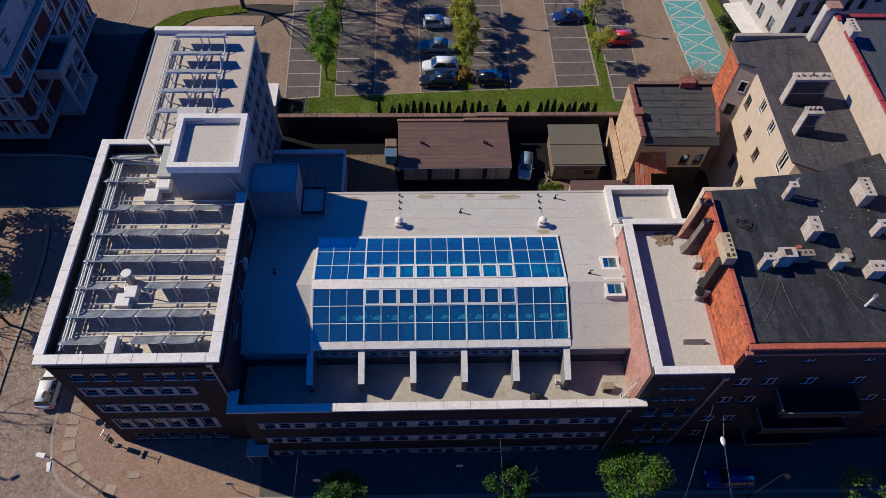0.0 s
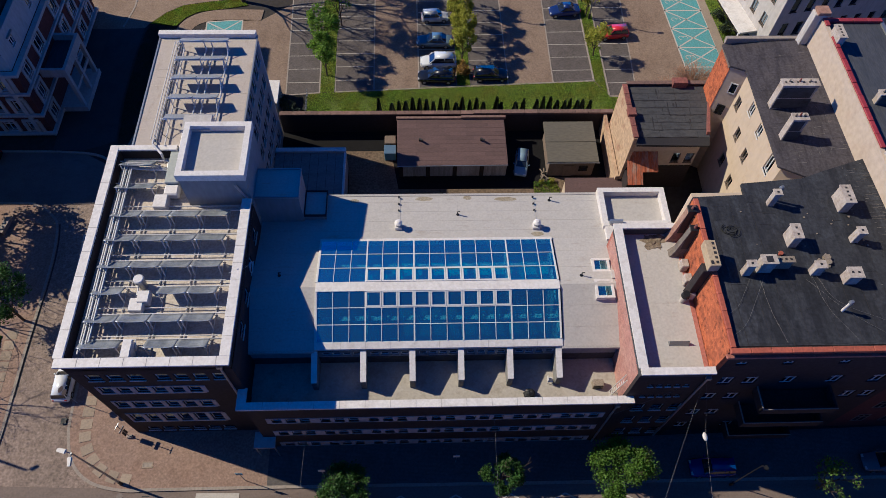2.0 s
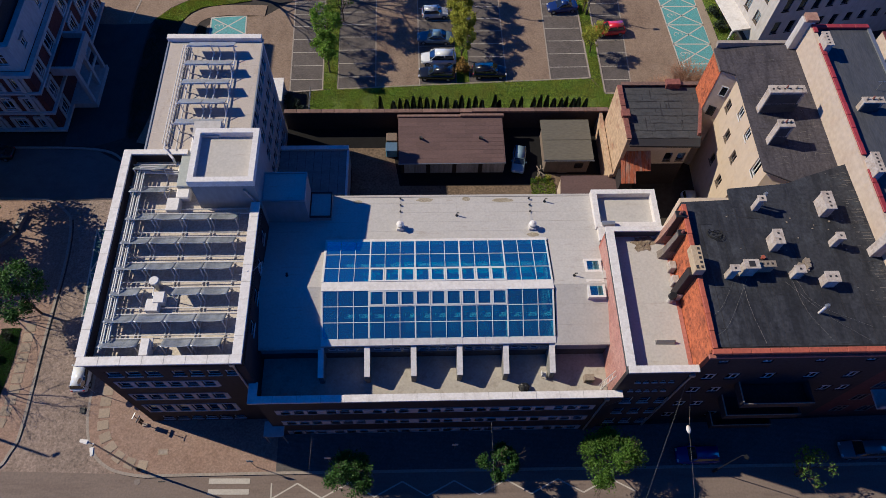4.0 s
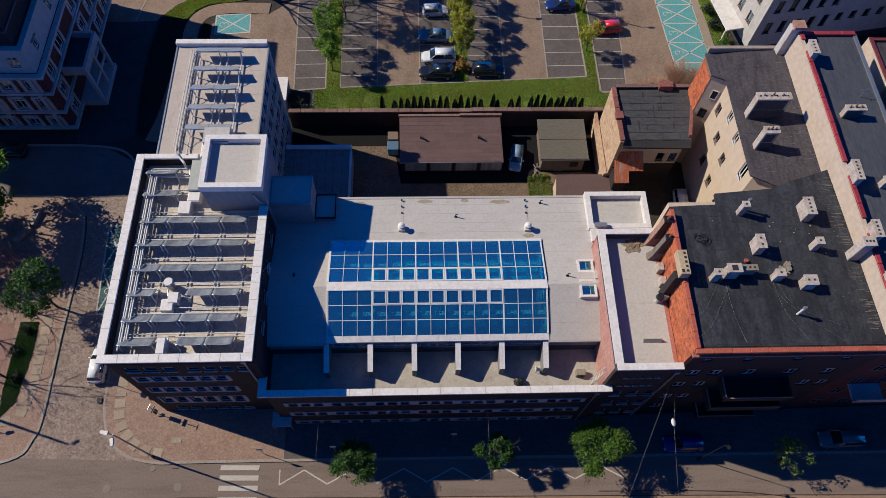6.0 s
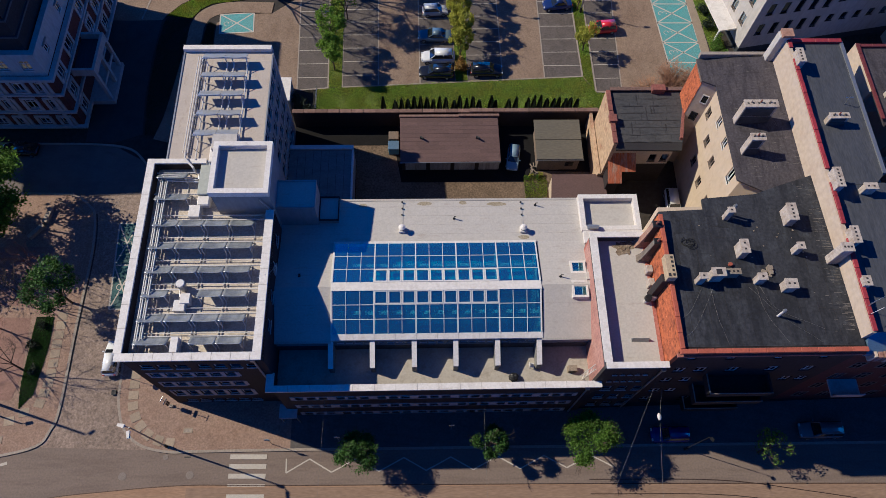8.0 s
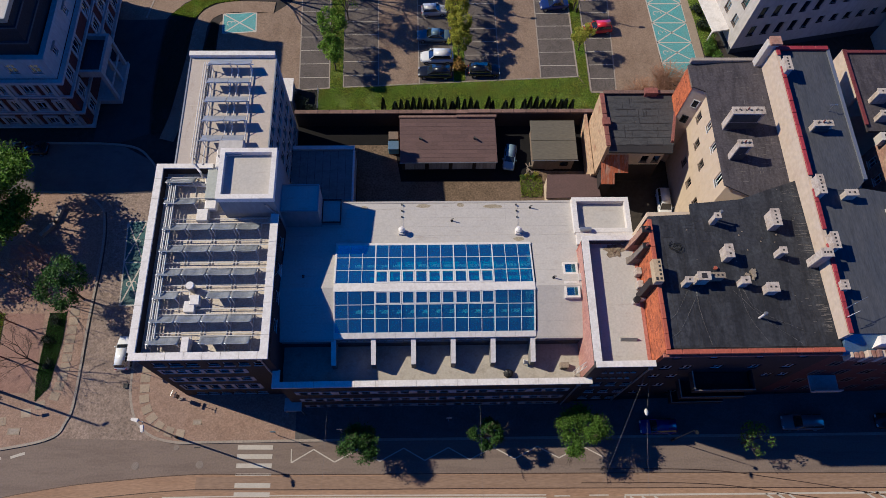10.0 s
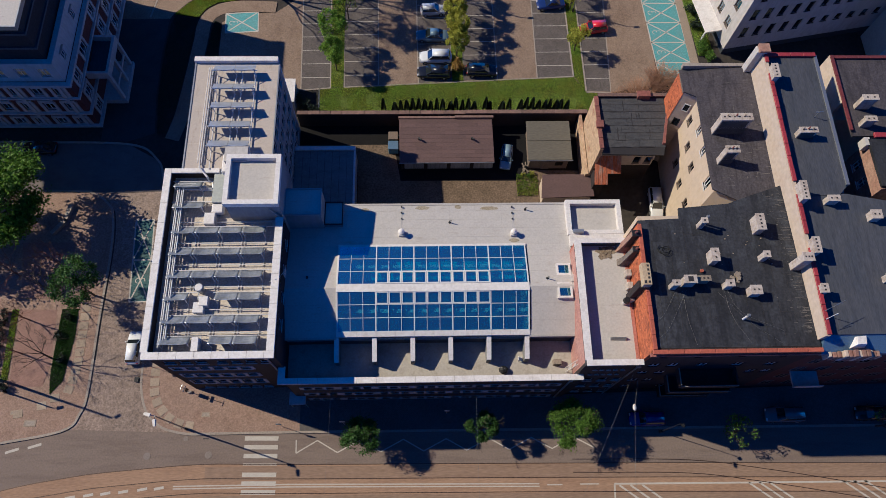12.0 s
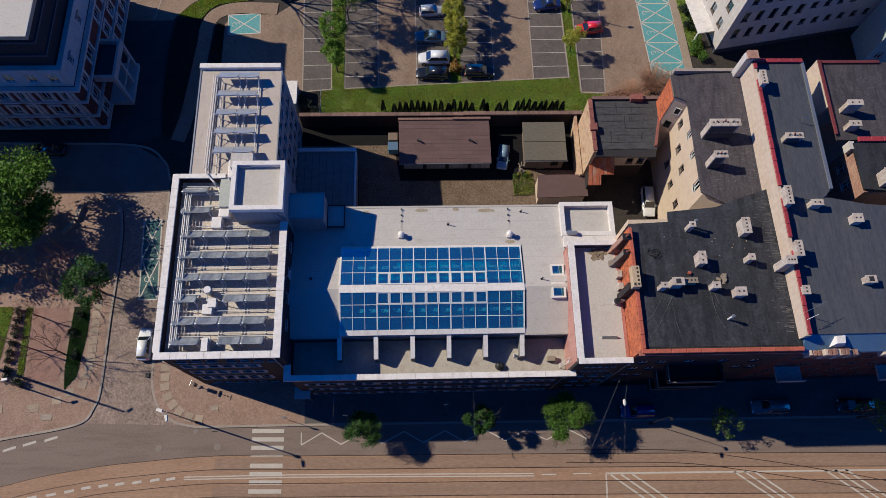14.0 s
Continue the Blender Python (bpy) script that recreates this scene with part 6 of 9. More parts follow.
def chimney(x, y, z, w, d, h, mat="chimney_render", flues=3, along="x", label="", lean=0.0, dark_south=False):
    ob = thing("chimney", (x, y, z), label or "pale rendered chimney stack with dark flue holes", "chimney", "chimney stacks")
    bm = bmesh.new()
    box(bm, x - w / 2, x + w / 2, y - d / 2, y + d / 2, z - 0.3, z + h)
    for v in bm.verts:
        if v.co.z > z:
            v.co.x += lean
    bmesh.ops.bevel(bm, geom=bm.edges[:], offset=0.03, segments=1, affect='EDGES')
    part("chimney_shaft", bm, M[mat], ob)
    part("cap", new_box(x - w / 2 - 0.06 + lean, x + w / 2 + 0.06 + lean, y - d / 2 - 0.06, y + d / 2 + 0.06, z + h - 0.06, z + h + 0.06), M[mat], ob)
    for k in range(flues):
        f = (k + 0.5) / flues - 0.5
        fx, fy = (x + f * (w - 0.1), y) if along == "x" else (x, y + f * (d - 0.1))
        r = 0.09 if flues > 1 or w < 1 else 0.26
        part("flue", new_box(fx - r + lean, fx + r + lean, fy - r, fy + r, z + h + 0.06, z + h + 0.075), M["tar_seam"], ob)
    if dark_south:
        # dark slabs paint shade and soot onto the south face
        part("cladding", new_box(x - w / 2 + 0.12, x + w / 2 - 0.02, y - d / 2 - 0.05, y - d / 2 - 0.005, z, z + h * 0.42), M["roof_felt_grey"], ob, "dark south face with shade and soot in its colour")
        part("cladding", new_box(x - w / 2 + 0.12, x + w / 2 - 0.3, y - d / 2 - 0.06, y - d / 2 - 0.005, z + h * 0.47, z + h * 0.9), M["roof_felt_grey"], ob, "dark south face with shade and soot in its colour")
        for k in range(3):
            bm = bmesh.new()
            px = x - w * 0.3 + w * 0.28 * k
            tube(bm, (px, y + 0.1, z + h + 0.06), (px, y + 0.1, z + h + 0.3 + 0.12 * (k % 2)), 0.09, 0.07, n=8)
            part("chimney_pot", bm, M["coping_rust"] if k == 1 else M["dust_pile"], ob)
    return ob


chimney(30.3, 33.9, 19.5, 0.55, 0.5, 1.7, flues=1, label="small pale chimney with a tilted cowl")
chimney(36.2, 33.8, 19.5, 0.8, 1.7, 1.5, flues=4, along="y")
chimney(30.85, 30.2, 19.6, 0.7, 1.3, 1.5, flues=2, along="y")
chimney(36.1, 30.2, 19.6, 0.6, 0.6, 1.5, flues=1)
chimney(26.4, 27.2, 19.7, 0.65, 0.5, 1.6, flues=1)
chimney(27.9, 27.6, 19.7, 1.15, 0.75, 1.5, flues=1, label="wide open pale chimney with a dark shaft")
chimney(29.4, 27.8, 19.7, 1.3, 0.45, 1.1, "dust_pile", 3)
chimney(31.9, 27.2, 19.7, 0.75, 0.6, 1.3, flues=1)
chimney(34.4, 26.5, 19.75, 1.05, 0.85, 1.2, flues=2)
chimney(39.4, 29.3, 19.6, 1.0, 0.8, 3.0, flues=3)
for x, y in ((33.0, 23.8), (30.7, 34.3)):
    ob = thing("vent_pipe", (x, y, 19.8), "pale metal vent pipe with a cowl", "vent pipe")
    part("pipe", path_tube([(x, y, 19.6), (x, y, 21.2)], 0.11, 8), M["white_metal"], ob)
    bm = bmesh.new()
    tube(bm, (x, y, 21.2), (x, y, 21.45), 0.2, 0.12, n=10)
    part("cowl", bm, M["zinc"], ob)
rubble = thing("rubble_heap", (33.2, 27.8, 19.7), "heap of broken masonry and tangled cable on the roof", "rubble")
for k in range(14):
    x, y, s = 32.7 + rng.uniform(-0.7, 1.0), 27.9 + rng.uniform(-0.8, 0.8), rng.uniform(0.1, 0.28)
    bm = new_box(-s, s, -s * 0.7, s * 0.7, 0, s)
    bmesh.ops.rotate(bm, verts=bm.verts, matrix=Matrix.Rotation(rng.uniform(0, 3), 3, 'Z'))
    bmesh.ops.translate(bm, verts=bm.verts, vec=(x, y, 19.72))
    part("lump", bm, M["dust_pile"], rubble)
rs2 = random.Random(91)
tangle = thing("cable_tangle", (26.2, 31.2, 19.6), "tangle of old dark cable lying on the black roof", "cable")
for k in range(5):
    r = rs2.uniform(0.35, 0.75)
    cx, cy = 26.2 + rs2.uniform(-0.25, 0.25), 31.2 + rs2.uniform(-0.25, 0.25)
    ring = [(cx + r * math.cos(a * 0.5 + k), cy + 0.8 * r * math.sin(a * 0.5 + k), black_z(cx, cy) + 0.06 + 0.02 * k) for a in range(11)]
    part("loop", path_tube(ring, 0.03, 4), M["tyre"], tangle)
litter = thing("roof_litter", (29.6, 28.9, 19.7), "scattered pale scraps and a red pot on the black roof", "litter")
for k in range(16):
    x, y, q = rs2.uniform(27.5, 37.5), rs2.uniform(27.5, 33.5), rs2.uniform(0.05, 0.13)
    z = black_z(x, y) + 0.014
    part("scrap", new_box(x, x + q, y, y + q * rs2.uniform(0.6, 1.6), z, z + 0.05), M["dust_pile"], litter)
bm = bmesh.new()
tube(bm, (29.7, 28.9, black_z(29.7, 28.9) + 0.014), (29.7, 28.9, black_z(29.7, 28.9) + 0.3), 0.14, 0.18, n=10)
part("pot", bm, M["coping_red"], litter, "small red flower pot")
# chimneys on the orange gable
ob = thing("chimney", (23.3, 27.5, 15.95), "tall brick gable chimney with a cream head of flues", "chimney", "chimney stacks")
part("chimney_shaft", new_box(22.85, 23.55, 27.0, 27.75, 15.95, 20.5, bevel=0.03), M["brick_dark"], ob)
part("chimney_head", new_box(23.1, 23.95, 27.0, 29.3, 20.5, 21.4, bevel=0.03), M["chimney_cream"], ob, "cream rendered chimney head")
for k in range(5):
    part("flue", new_box(23.6, 23.8, 27.2 + 0.42 * k, 27.42 + 0.42 * k, 21.4, 21.42), M["tar_seam"], ob)
part("flue", new_box(23.2, 23.42, 27.15, 27.45, 21.4, 21.42), M["tar_seam"], ob)
ob = thing("roof_cowl", (22.6, 26.7, 15.95), "black tarred vent cowl at the foot of the gable", "vent cowl")
bm = bmesh.new()
tube(bm, (22.55, 26.75, 15.95), (22.55, 26.75, 16.9), 0.22, n=12)
part("cowl_pipe", bm, M["white_render"], ob)
bm = bmesh.new()
tube(bm, (22.55, 26.75, 16.9), (22.55, 26.75, 17.3), 0.36, 0.3, n=12)
part("cowl_hood", bm, M["dark_metal"], ob)
for y, zt, w, skin, label in ((32.9, 20.3, 0.55, "brick_old", "buttress chimney of worn orange brick on the gable wall"),
                              (31.3, 19.9, 0.5, "cement_grey", "grey cement buttress chimney on the gable wall")):
    ob = thing("chimney", (23.2, y, 15.95), label, "chimney", "chimney stacks")
    bm = bmesh.new()
    # the shaft leans back to the gable and widens to its foot
    rings = [[bm.verts.new((x, yy, z)) for x, yy in ((xw, y - w / 2 - f), (23.56, y - w / 2 - f), (23.56, y + w / 2 + f), (xw, y + w / 2 + f))]
             for z, xw, f in ((15.95, 22.3, 0.12), (16.7, 22.6, 0.04), (18.4, 22.8, 0.0), (zt, 22.95, 0.0))]
    for r0, r1 in zip(rings, rings[1:]):
        for i in range(4):
            bm.faces.new((r0[i], r0[(i + 1) % 4], r1[(i + 1) % 4], r1[i]))
    bm.faces.new(rings[-1])
    bm.faces.new(rings[0][::-1])
    part("chimney_shaft", bm, M[skin], ob)
    # thin black slab over the south side
    part("cladding", new_box(22.93, 23.58, y - w / 2 - 0.03, y - w / 2 - 0.004, 17.0, zt), M["tar_seam"], ob, "black south side")
    part("cap", new_box(22.88, 23.75, y - w / 2 - 0.06, y + w / 2 + 0.06, zt, zt + 0.14, bevel=0.03), M["dark_metal"], ob)
    bm = bmesh.new()
    tube(bm, (23.3, y, zt + 0.14), (23.3, y, zt + 0.5), 0.14, 0.11, n=10)
    part("chimney_pot", bm, M["coping_rust"], ob)
for y in (29.9, 28.5, 27.2):
    ob = thing("chimney", (22.9, y, 15.95), "low white flue block at the foot of the gable", "chimney", "low flue blocks")
    part("chimney_shaft", new_box(22.9, 23.5, y - 0.4, y + 0.35, 15.95, 16.9, bevel=0.05), M["chimney_render"], ob)
ob = thing("heap", (20.8, 32.6, 15.95), "dry brown leaf litter in the roof corner", "leaf litter")
bm = bmesh.new()
bmesh.ops.create_icosphere(bm, subdivisions=3, radius=1.0)
for v in bm.verts:
    v.co = Vector((21.2, 32.5, 15.9)) + Vector((v.co.x * 1.0, v.co.y * 0.75, max(0, v.co.z) * 0.16)) * (1 + 0.7 * noise.noise(v.co * 2.2))
part("litter", bm, M["leaf_litter"], ob)

# ---- cream rear tenement ----
ann = thing("rear_tenement", (36, 46, 0), "tall cream rendered rear tenement with a black pent roof", "tenement")
hw = []
for y, z in ((49.65, 13.3), (47.15, 11.5), (44.35, 11.5), (47.3, 7.2), (44.25, 7.3), (41.2, 8.0)):
    hw.append((y, y + 0.95, z, z + 1.45, dict(frame=M["timber"], bar=0.1, split=2)))
for y, z in ((47.15, 15.2), (44.4, 15.25)):
    hw.append((y, y + 0.9, z, z + 1.4, dict(bar=0.1, split=2)))
hw.append((40.5, 41.5, 14.6, 16.8, dict(bar=0.12, split=2)))
part("wall", wall_mesh("w", 33.8, 39.3, 51.1, 1.0, 17.45, 0.5, hw), M["cream_render"], ann, "sunlit cream render with flaked patches")
for h in hw:
    window(ann, "w", 33.8, *h[:4], **h[4])
bm = bmesh.new()
prism(bm, [(33.8, 39.3), (36.2, 37.6), (40.0, 38.6), (40.0, 39.0), (36.2, 38.0), (34.0, 39.6)], 1.0, 17.45)
part("wall", bm, M["cream_render"], ann)
part("wall", wall_mesh("n", 55.0, 32.3, 40.0, 1.0, 17.4, 0.5), M["cream_render"], ann)


def pent_z(x, y):
    return 17.6 + (x - 32.3) * 0.1


bm = bmesh.new()
prism(bm, [(33.35, 39.2), (36.3, 37.35), (40.1, 38.5), (40.1, 54.6), (32.0, 54.9), (32.1, 51.85), (33.4, 51.1)], lambda x, y: pent_z(x, y) - 0.2, pent_z)
pent = part("roof", bm, M["roof_felt_worn"], ann, "scuffed black roofing felt")
part("roof_edge", new_box(32.2, 39.6, 54.9, 55.3, 17.6, 18.3), M["kerb"], ann)
bm = bmesh.new()
for k in range(7):
    y = 39.9 + 2.1 * k
    prism(bm, [(33.6, y), (39.9, y), (39.9, y + 0.04), (33.6, y + 0.04)], pent_z, lambda x, y: pent_z(x, y) + 0.012)
part("felt_seam", bm, M["roof_felt_worn"], pent)
rs3 = random.Random(17)
bm = bmesh.new()
for k in range(70):
    x, y, q = rs3.uniform(34.6, 39.6), rs3.gauss(41.0, 2.0) if k % 3 else rs3.uniform(40, 54), rs3.uniform(0.15, 0.9)
    if y < 39.4 or y > 54:
        continue
    a, w = rs3.choice((0, 0, 1.57)) + rs3.uniform(-0.2, 0.2), rs3.uniform(0.015, 0.035)
    c, d = math.cos(a), math.sin(a)
    prism(bm, [(x, y), (x + q * c, y + q * d), (x + q * c - w * d, y + q * d + w * c), (x - w * d, y + w * c)], pent_z, lambda x, y: pent_z(x, y) + 0.01)
tagged(part("scuff", bm, M["plaster_run"], pent), "pale scuffs in the worn felt", kind="stuff")
part("wall", new_box(32.15, 32.6, 51.9, 54.9, 1.0, 17.35), M["brick_orange"], ann, "bare orange brick end wall")
part("eave_board", new_box(32.02, 32.15, 51.9, 54.9, 17.2, 17.4), M["timber"], ann)
# grey corner between the two wall planes, with its window and a dark opening
bm = bmesh.new()
prism(bm, [(32.2, 51.9), (33.8, 51.1), (34.0, 51.5), (32.5, 52.3)], 1.0, 17.4)
part("corner_wall", bm, M["cream_wall"], ann, "drab cream rendered corner wall")
out = Vector((-0.447, -0.894, 0))
for z0, z1, f0, f1, skin in ((14.2, 15.6, 0.42, 0.86, "white_paint"), (11.0, 12.4, 0.3, 0.75, "dark_metal")):
    def at(f, o, z):
        return Vector((32.2 + 1.6 * f, 51.9 - 0.8 * f, z)) + out * o
    bm = bmesh.new()
    for fa, fb, za, zb in ((f0, f1, z0, z0 + 0.1), (f0, f1, z1 - 0.1, z1), (f0, f0 + 0.06, z0 + 0.1, z1 - 0.1), (f1 - 0.06, f1, z0 + 0.1, z1 - 0.1)):
        v = [bm.verts.new(at(f, o, z)) for o in (0.0, 0.07) for f, z in ((fa, za), (fb, za), (fb, zb), (fa, zb))]
        for q in ((4, 5, 6, 7), (0, 1, 5, 4), (1, 2, 6, 5), (2, 3, 7, 6), (3, 0, 4, 7)):
            bm.faces.new([v[i] for i in q])
    wf = part("corner_window", bm, M[skin], ann)
    bm = bmesh.new()
    v = [bm.verts.new(at(f, o, z)) for o in (0.005, 0.03) for f, z in ((f0 + 0.06, z0 + 0.1), (f1 - 0.06, z0 + 0.1), (f1 - 0.06, z1 - 0.1), (f0 + 0.06, z1 - 0.1))]
    for q in ((3, 2, 1, 0), (4, 5, 6, 7), (0, 1, 5, 4), (1, 2, 6, 5), (2, 3, 7, 6), (3, 0, 4, 7)):
        bm.faces.new([v[i] for i in q])
    part("pane", bm, M["car_glass"], wf)
for (x, y, w, d, h, fl, m) in ((36.0, 46.35, 3.4, 0.8, 2.9, 6, "chimney_render"), (35.0, 42.5, 1.4, 0.75, 2.7, 3, "chimney_render")):
    chimney(x, y, pent_z(x, y), w, d, h, m, fl, "x", "long white chimney wall with many flues", dark_south=True)

# ---- party wall with its crimson coping ----
pw = thing("party_wall", (40.25, 38, 17), "cream fire wall with a crimson tile coping", "fire wall")
part("wall", new_box(40.0, 40.45, 21.6, 54.5, 15.0, 21.55), M["cream_wall"], pw, "pale cream render with rusty patches")
for k in range(22):
    y = 21.7 + 1.49 * k
    if abs(y - 30.6) < 1.0 or abs(y - 36.6) < 1.4 or abs(y - 51.3) < 1.2:
        continue
    part("coping", new_box(40.1, 40.52, y, y + 1.46, 21.55, 21.7 + 0.02 * (k % 3), bevel=0.03), M["coping_crimson"], pw)
part("end_post", new_box(39.2, 40.4, 54.0, 54.9, 15.0, 22.0, bevel=0.04), M["white_render"], pw)
part("end_post_cap", new_box(39.4, 40.6, 53.9, 55.0, 22.0, 22.3), M["brick_old"], pw)
for y, d, h in ((51.3, 2.0, 1.5), (36.6, 2.4, 1.7), (30.6, 1.9, 1.6), (26.2, 1.0, 1.1)):
    chimney(40.55, y, 21.4, 0.65, d * 0.85, h * 0.7, "chimney_render", max(2, int(d * 2.4)), "y", "rendered chimney on the fire wall with a row of flues")
part("buttress", new_box(39.0, 40.0, 29.2, 29.6, 19.5, 22.0), M["cream_wall"], pw)
ant = thing("aerial", (40.3, 24.0, 21.6), "thin metal aerial on the fire wall", "aerial")
part("mast", path_tube([(40.3, 24.0, 21.6), (40.3, 24.0, 23.4)], 0.03, 5), M["zinc"], ant)
part("arm", path_tube([(39.4, 23.6, 23.2), (41.6, 24.6, 23.3)], 0.025, 5), M["zinc"], ant)
part("arm", path_tube([(39.8, 23.0, 22.4), (41.0, 23.5, 22.6)], 0.03, 5), M["white_metal"], ant)

# ---- next tenements ----
nb = thing("neighbour_tenement", (46, 36, 0), "tenement with a smooth blue-grey metal roof", "tenement")
part("wall", new_box(40.5, 46.0, 37.2, 54.2, 1.0, 20.5), M["grey_render"], nb)
bm = bmesh.new()
prism(bm, [(40.45, 36.9), (45.2, 36.8), (46.2, 37.8), (46.4, 54.5), (40.45, 54.5)], 20.5, 20.8)
part("roof", bm, M["roof_slate_blue"], nb, "blue-grey felt roof with faint lengthwise seams")
part("roof_edge", new_box(46.2, 46.55, 38.0, 54.4, 20.4, 20.95), M["zinc"], nb)
for k in range(4):
    part("coping", new_box(40.6 + 1.45 * k, 42.03 + 1.45 * k, 54.2, 54.7, 20.8, 21.1, bevel=0.03), M["coping_crimson"], nb)
part("wall", wall_mesh("s", 20.7, 40.3, 66, 0.0, 19.5, 0.5), M["brick_maroon"], nb)
for x in range(8):
    for z in (2.0, 5.8, 9.6, 13.4, 16.8):
        window(nb, "s", 20.68, 42.0 + 2.7 * x, 43.2 + 2.7 * x, z, z + 1.9, frame=M["timber"], bar=0.1, split=2, cross=True, deep=-0.02, sill=False)
part("wall", new_box(46.2, 66, 35.0, 36.0, 1.0, 20.4), M["grey_render"], nb)
bm = bmesh.new()
prism(bm, [(40.45, 21.9), (66, 21.9), (66, 34.8), (50, 36.2), (46.0, 37.0), (40.45, 36.9)], 20.45, 20.75)
part("roof", bm, M["roof_slate_blue"], nb, "blue-grey felt roof with faint lengthwise seams")
bm = bmesh.new()
prism(bm, [(40.4, 20.3), (66, 20.3), (66, 21.9), (40.4, 21.9)], 18.8, lambda x, y: 19.4 + (y - 20.3) * 0.75)
part("front_slope", bm, M["blue_sheet"], nb, "steep blue sheet-metal front slope")
bm = bmesh.new()
prism(bm, [(43.0, 20.7), (44.6, 20.75), (44.8, 21.9), (43.2, 21.8)], 19.6, 20.4)
for v in bm.verts:
    if v.co.z > 20:
        v.co.x += (43.9 - v.co.x) * 0.45
        v.co.y += (21.4 - v.co.y) * 0.3
        v.co.z += 0.35
part("dormer", bm, M["white_metal"], nb, "white hipped dormer roof")
rd = random.Random(77)
for x0, n, skin in ((41.0, 13, "scroll_red"), (48.9, 9, "peeling")):
    for k in range(n):
        hump = math.sin(math.pi * (k + 0.5) / n)
        z1 = 19.3 + 1.1 * hump + rd.uniform(-0.25, 0.25)
        part("gable_ornament", new_box(x0 + 0.43 * k, x0 + 0.43 * k + rd.uniform(0.3, 0.42), 20.0 - 0.2 * hump, 20.5, 18.2, z1, bevel=0.05), M[skin if k % 3 else "cream_wall"], nb)
for x0 in (42.5, 54.6):
    part("balcony", new_box(x0, x0 + 3.0, 18.9, 20.7, 8.8, 9.0), M["band_render"], nb)
    part("balcony", new_box(x0, x0 + 3.0, 18.85, 18.95, 9.0, 9.9), M["band_render"], nb)
chimney(42.9, 44.0, 20.8, 1.9, 0.6, 1.2, "chimney_render", 3, dark_south=True)
chimney(43.9, 36.0, 20.75, 1.2, 0.6, 1.1, "chimney_render", 2)
chimney(48.0, 34.2, 20.75, 1.0, 0.9, 1.0, "chimney_render", 2)
chimney(47.9, 27.4, 20.75, 1.0, 0.7, 0.9, "chimney_render", 1)
ob = thing("aerial", (44.4, 45.5, 20.8), "thin metal roof aerial", "aerial")
part("mast", path_tube([(44.6, 46.3, 20.8), (44.6, 46.3, 22.0)], 0.03, 5), M["zinc"], ob)
part("arm", path_tube([(44.2, 46.3, 21.9), (45.1, 46.4, 21.8)], 0.025, 5), M["zinc"], ob)

far = thing("far_tenement", (52, 50, 0), "rear tenement with a cream fire wall and dark roof", "tenement")
part("wall", new_box(48.3, 60, 49.5, 56.2, 1.0, 15.0), M["cream_wall"], far)
part("gable", new_box(49.8, 50.15, 49.7, 56.2, 1.0, 18.6), M["cream_wall"], far)
part("roof", new_box(50.15, 62, 45.4, 56.0, 18.0, 18.3), M["roof_felt_worn"], far)
for k in range(7):
    part("coping", new_box(49.78, 50.18, 46.0 + 1.45 * k, 47.44 + 1.45 * k, 18.55, 18.7, bevel=0.02), M["coping_dark"], far)
for k in range(5):
    part("coping", new_box(50.3 + 1.45 * k, 51.74 + 1.45 * k, 55.8, 56.2, 18.3, 18.55, bevel=0.02), M["coping_dark"], far)
part("link_roof", new_box(47.0, 49.9, 45.2, 49.5, 15.0, 15.3), M["roof_slate_blue"], far)
part("link_wall", new_box(47.2, 49.8, 45.4, 49.4, 1, 15), M["grey_render"], far)
ob = thing("roof_window", (48.6, 45.9, 15.3), "small square roof window", "roof window")
part("frame", new_box(48.1, 49.2, 45.5, 46.6, 15.3, 15.5), M["white_metal"], ob)
part("pane", new_box(48.25, 49.05, 45.65, 46.45, 15.5, 15.53), M["sky_pane"], ob)
chimney(52.0, 49.2, 18.3, 1.7, 0.6, 2.0, "chimney_render", 2, "x")
chimney(51.8, 46.8, 18.3, 1.3, 0.6, 1.4, "chimney_render", 2, "x")

brk = thing("brick_tenement", (55, 41, 0), "rear tenement of bare patched brick with a black roof", "tenement")
hw = [(40.4, 41.4, 14.8, 16.3, dict(bar=0.12, split=2, cross=True)), (42.6, 43.6, 14.8, 16.3, dict(bar=0.12, split=2, cross=True))]
part("wall", wall_mesh("w", 51.6, 38.6, 44.6, 1.0, 18.6, 0.4, hw), M["brick_old"], brk)
for h in hw:
    window(brk, "w", 51.6, *h[:4], **h[4])
part("wall", new_box(52.0, 64, 38.6, 44.6, 1.0, 18.4), M["brick_old"], brk)
bm = bmesh.new()
prism(bm, [(51.5, 38.8), (64, 37.6), (64, 45.2), (51.4, 44.6)], 18.6, 19.0)
part("roof", bm, M["roof_black"], brk)
part("cornice", new_box(51.0, 51.6, 43.9, 44.9, 17.6, 18.9), M["white_render"], brk)
for k in range(5):
    part("coping", new_box(52.0 + 1.5 * k, 53.46 + 1.5 * k, 44.7, 45.3, 19.0, 19.3, bevel=0.03), M["coping_crimson"], brk)
chimney(53.6, 39.8, 19.0, 0.9, 1.6, 1.6, "chimney_render", 2, "y")

# ---- white house behind the car park ----
wh = thing("white_house", (54, 74, 2.6), "white rendered house with dark tall windows", "apartment house")
wh.rotation_euler = (0, 0, radians(10.5))
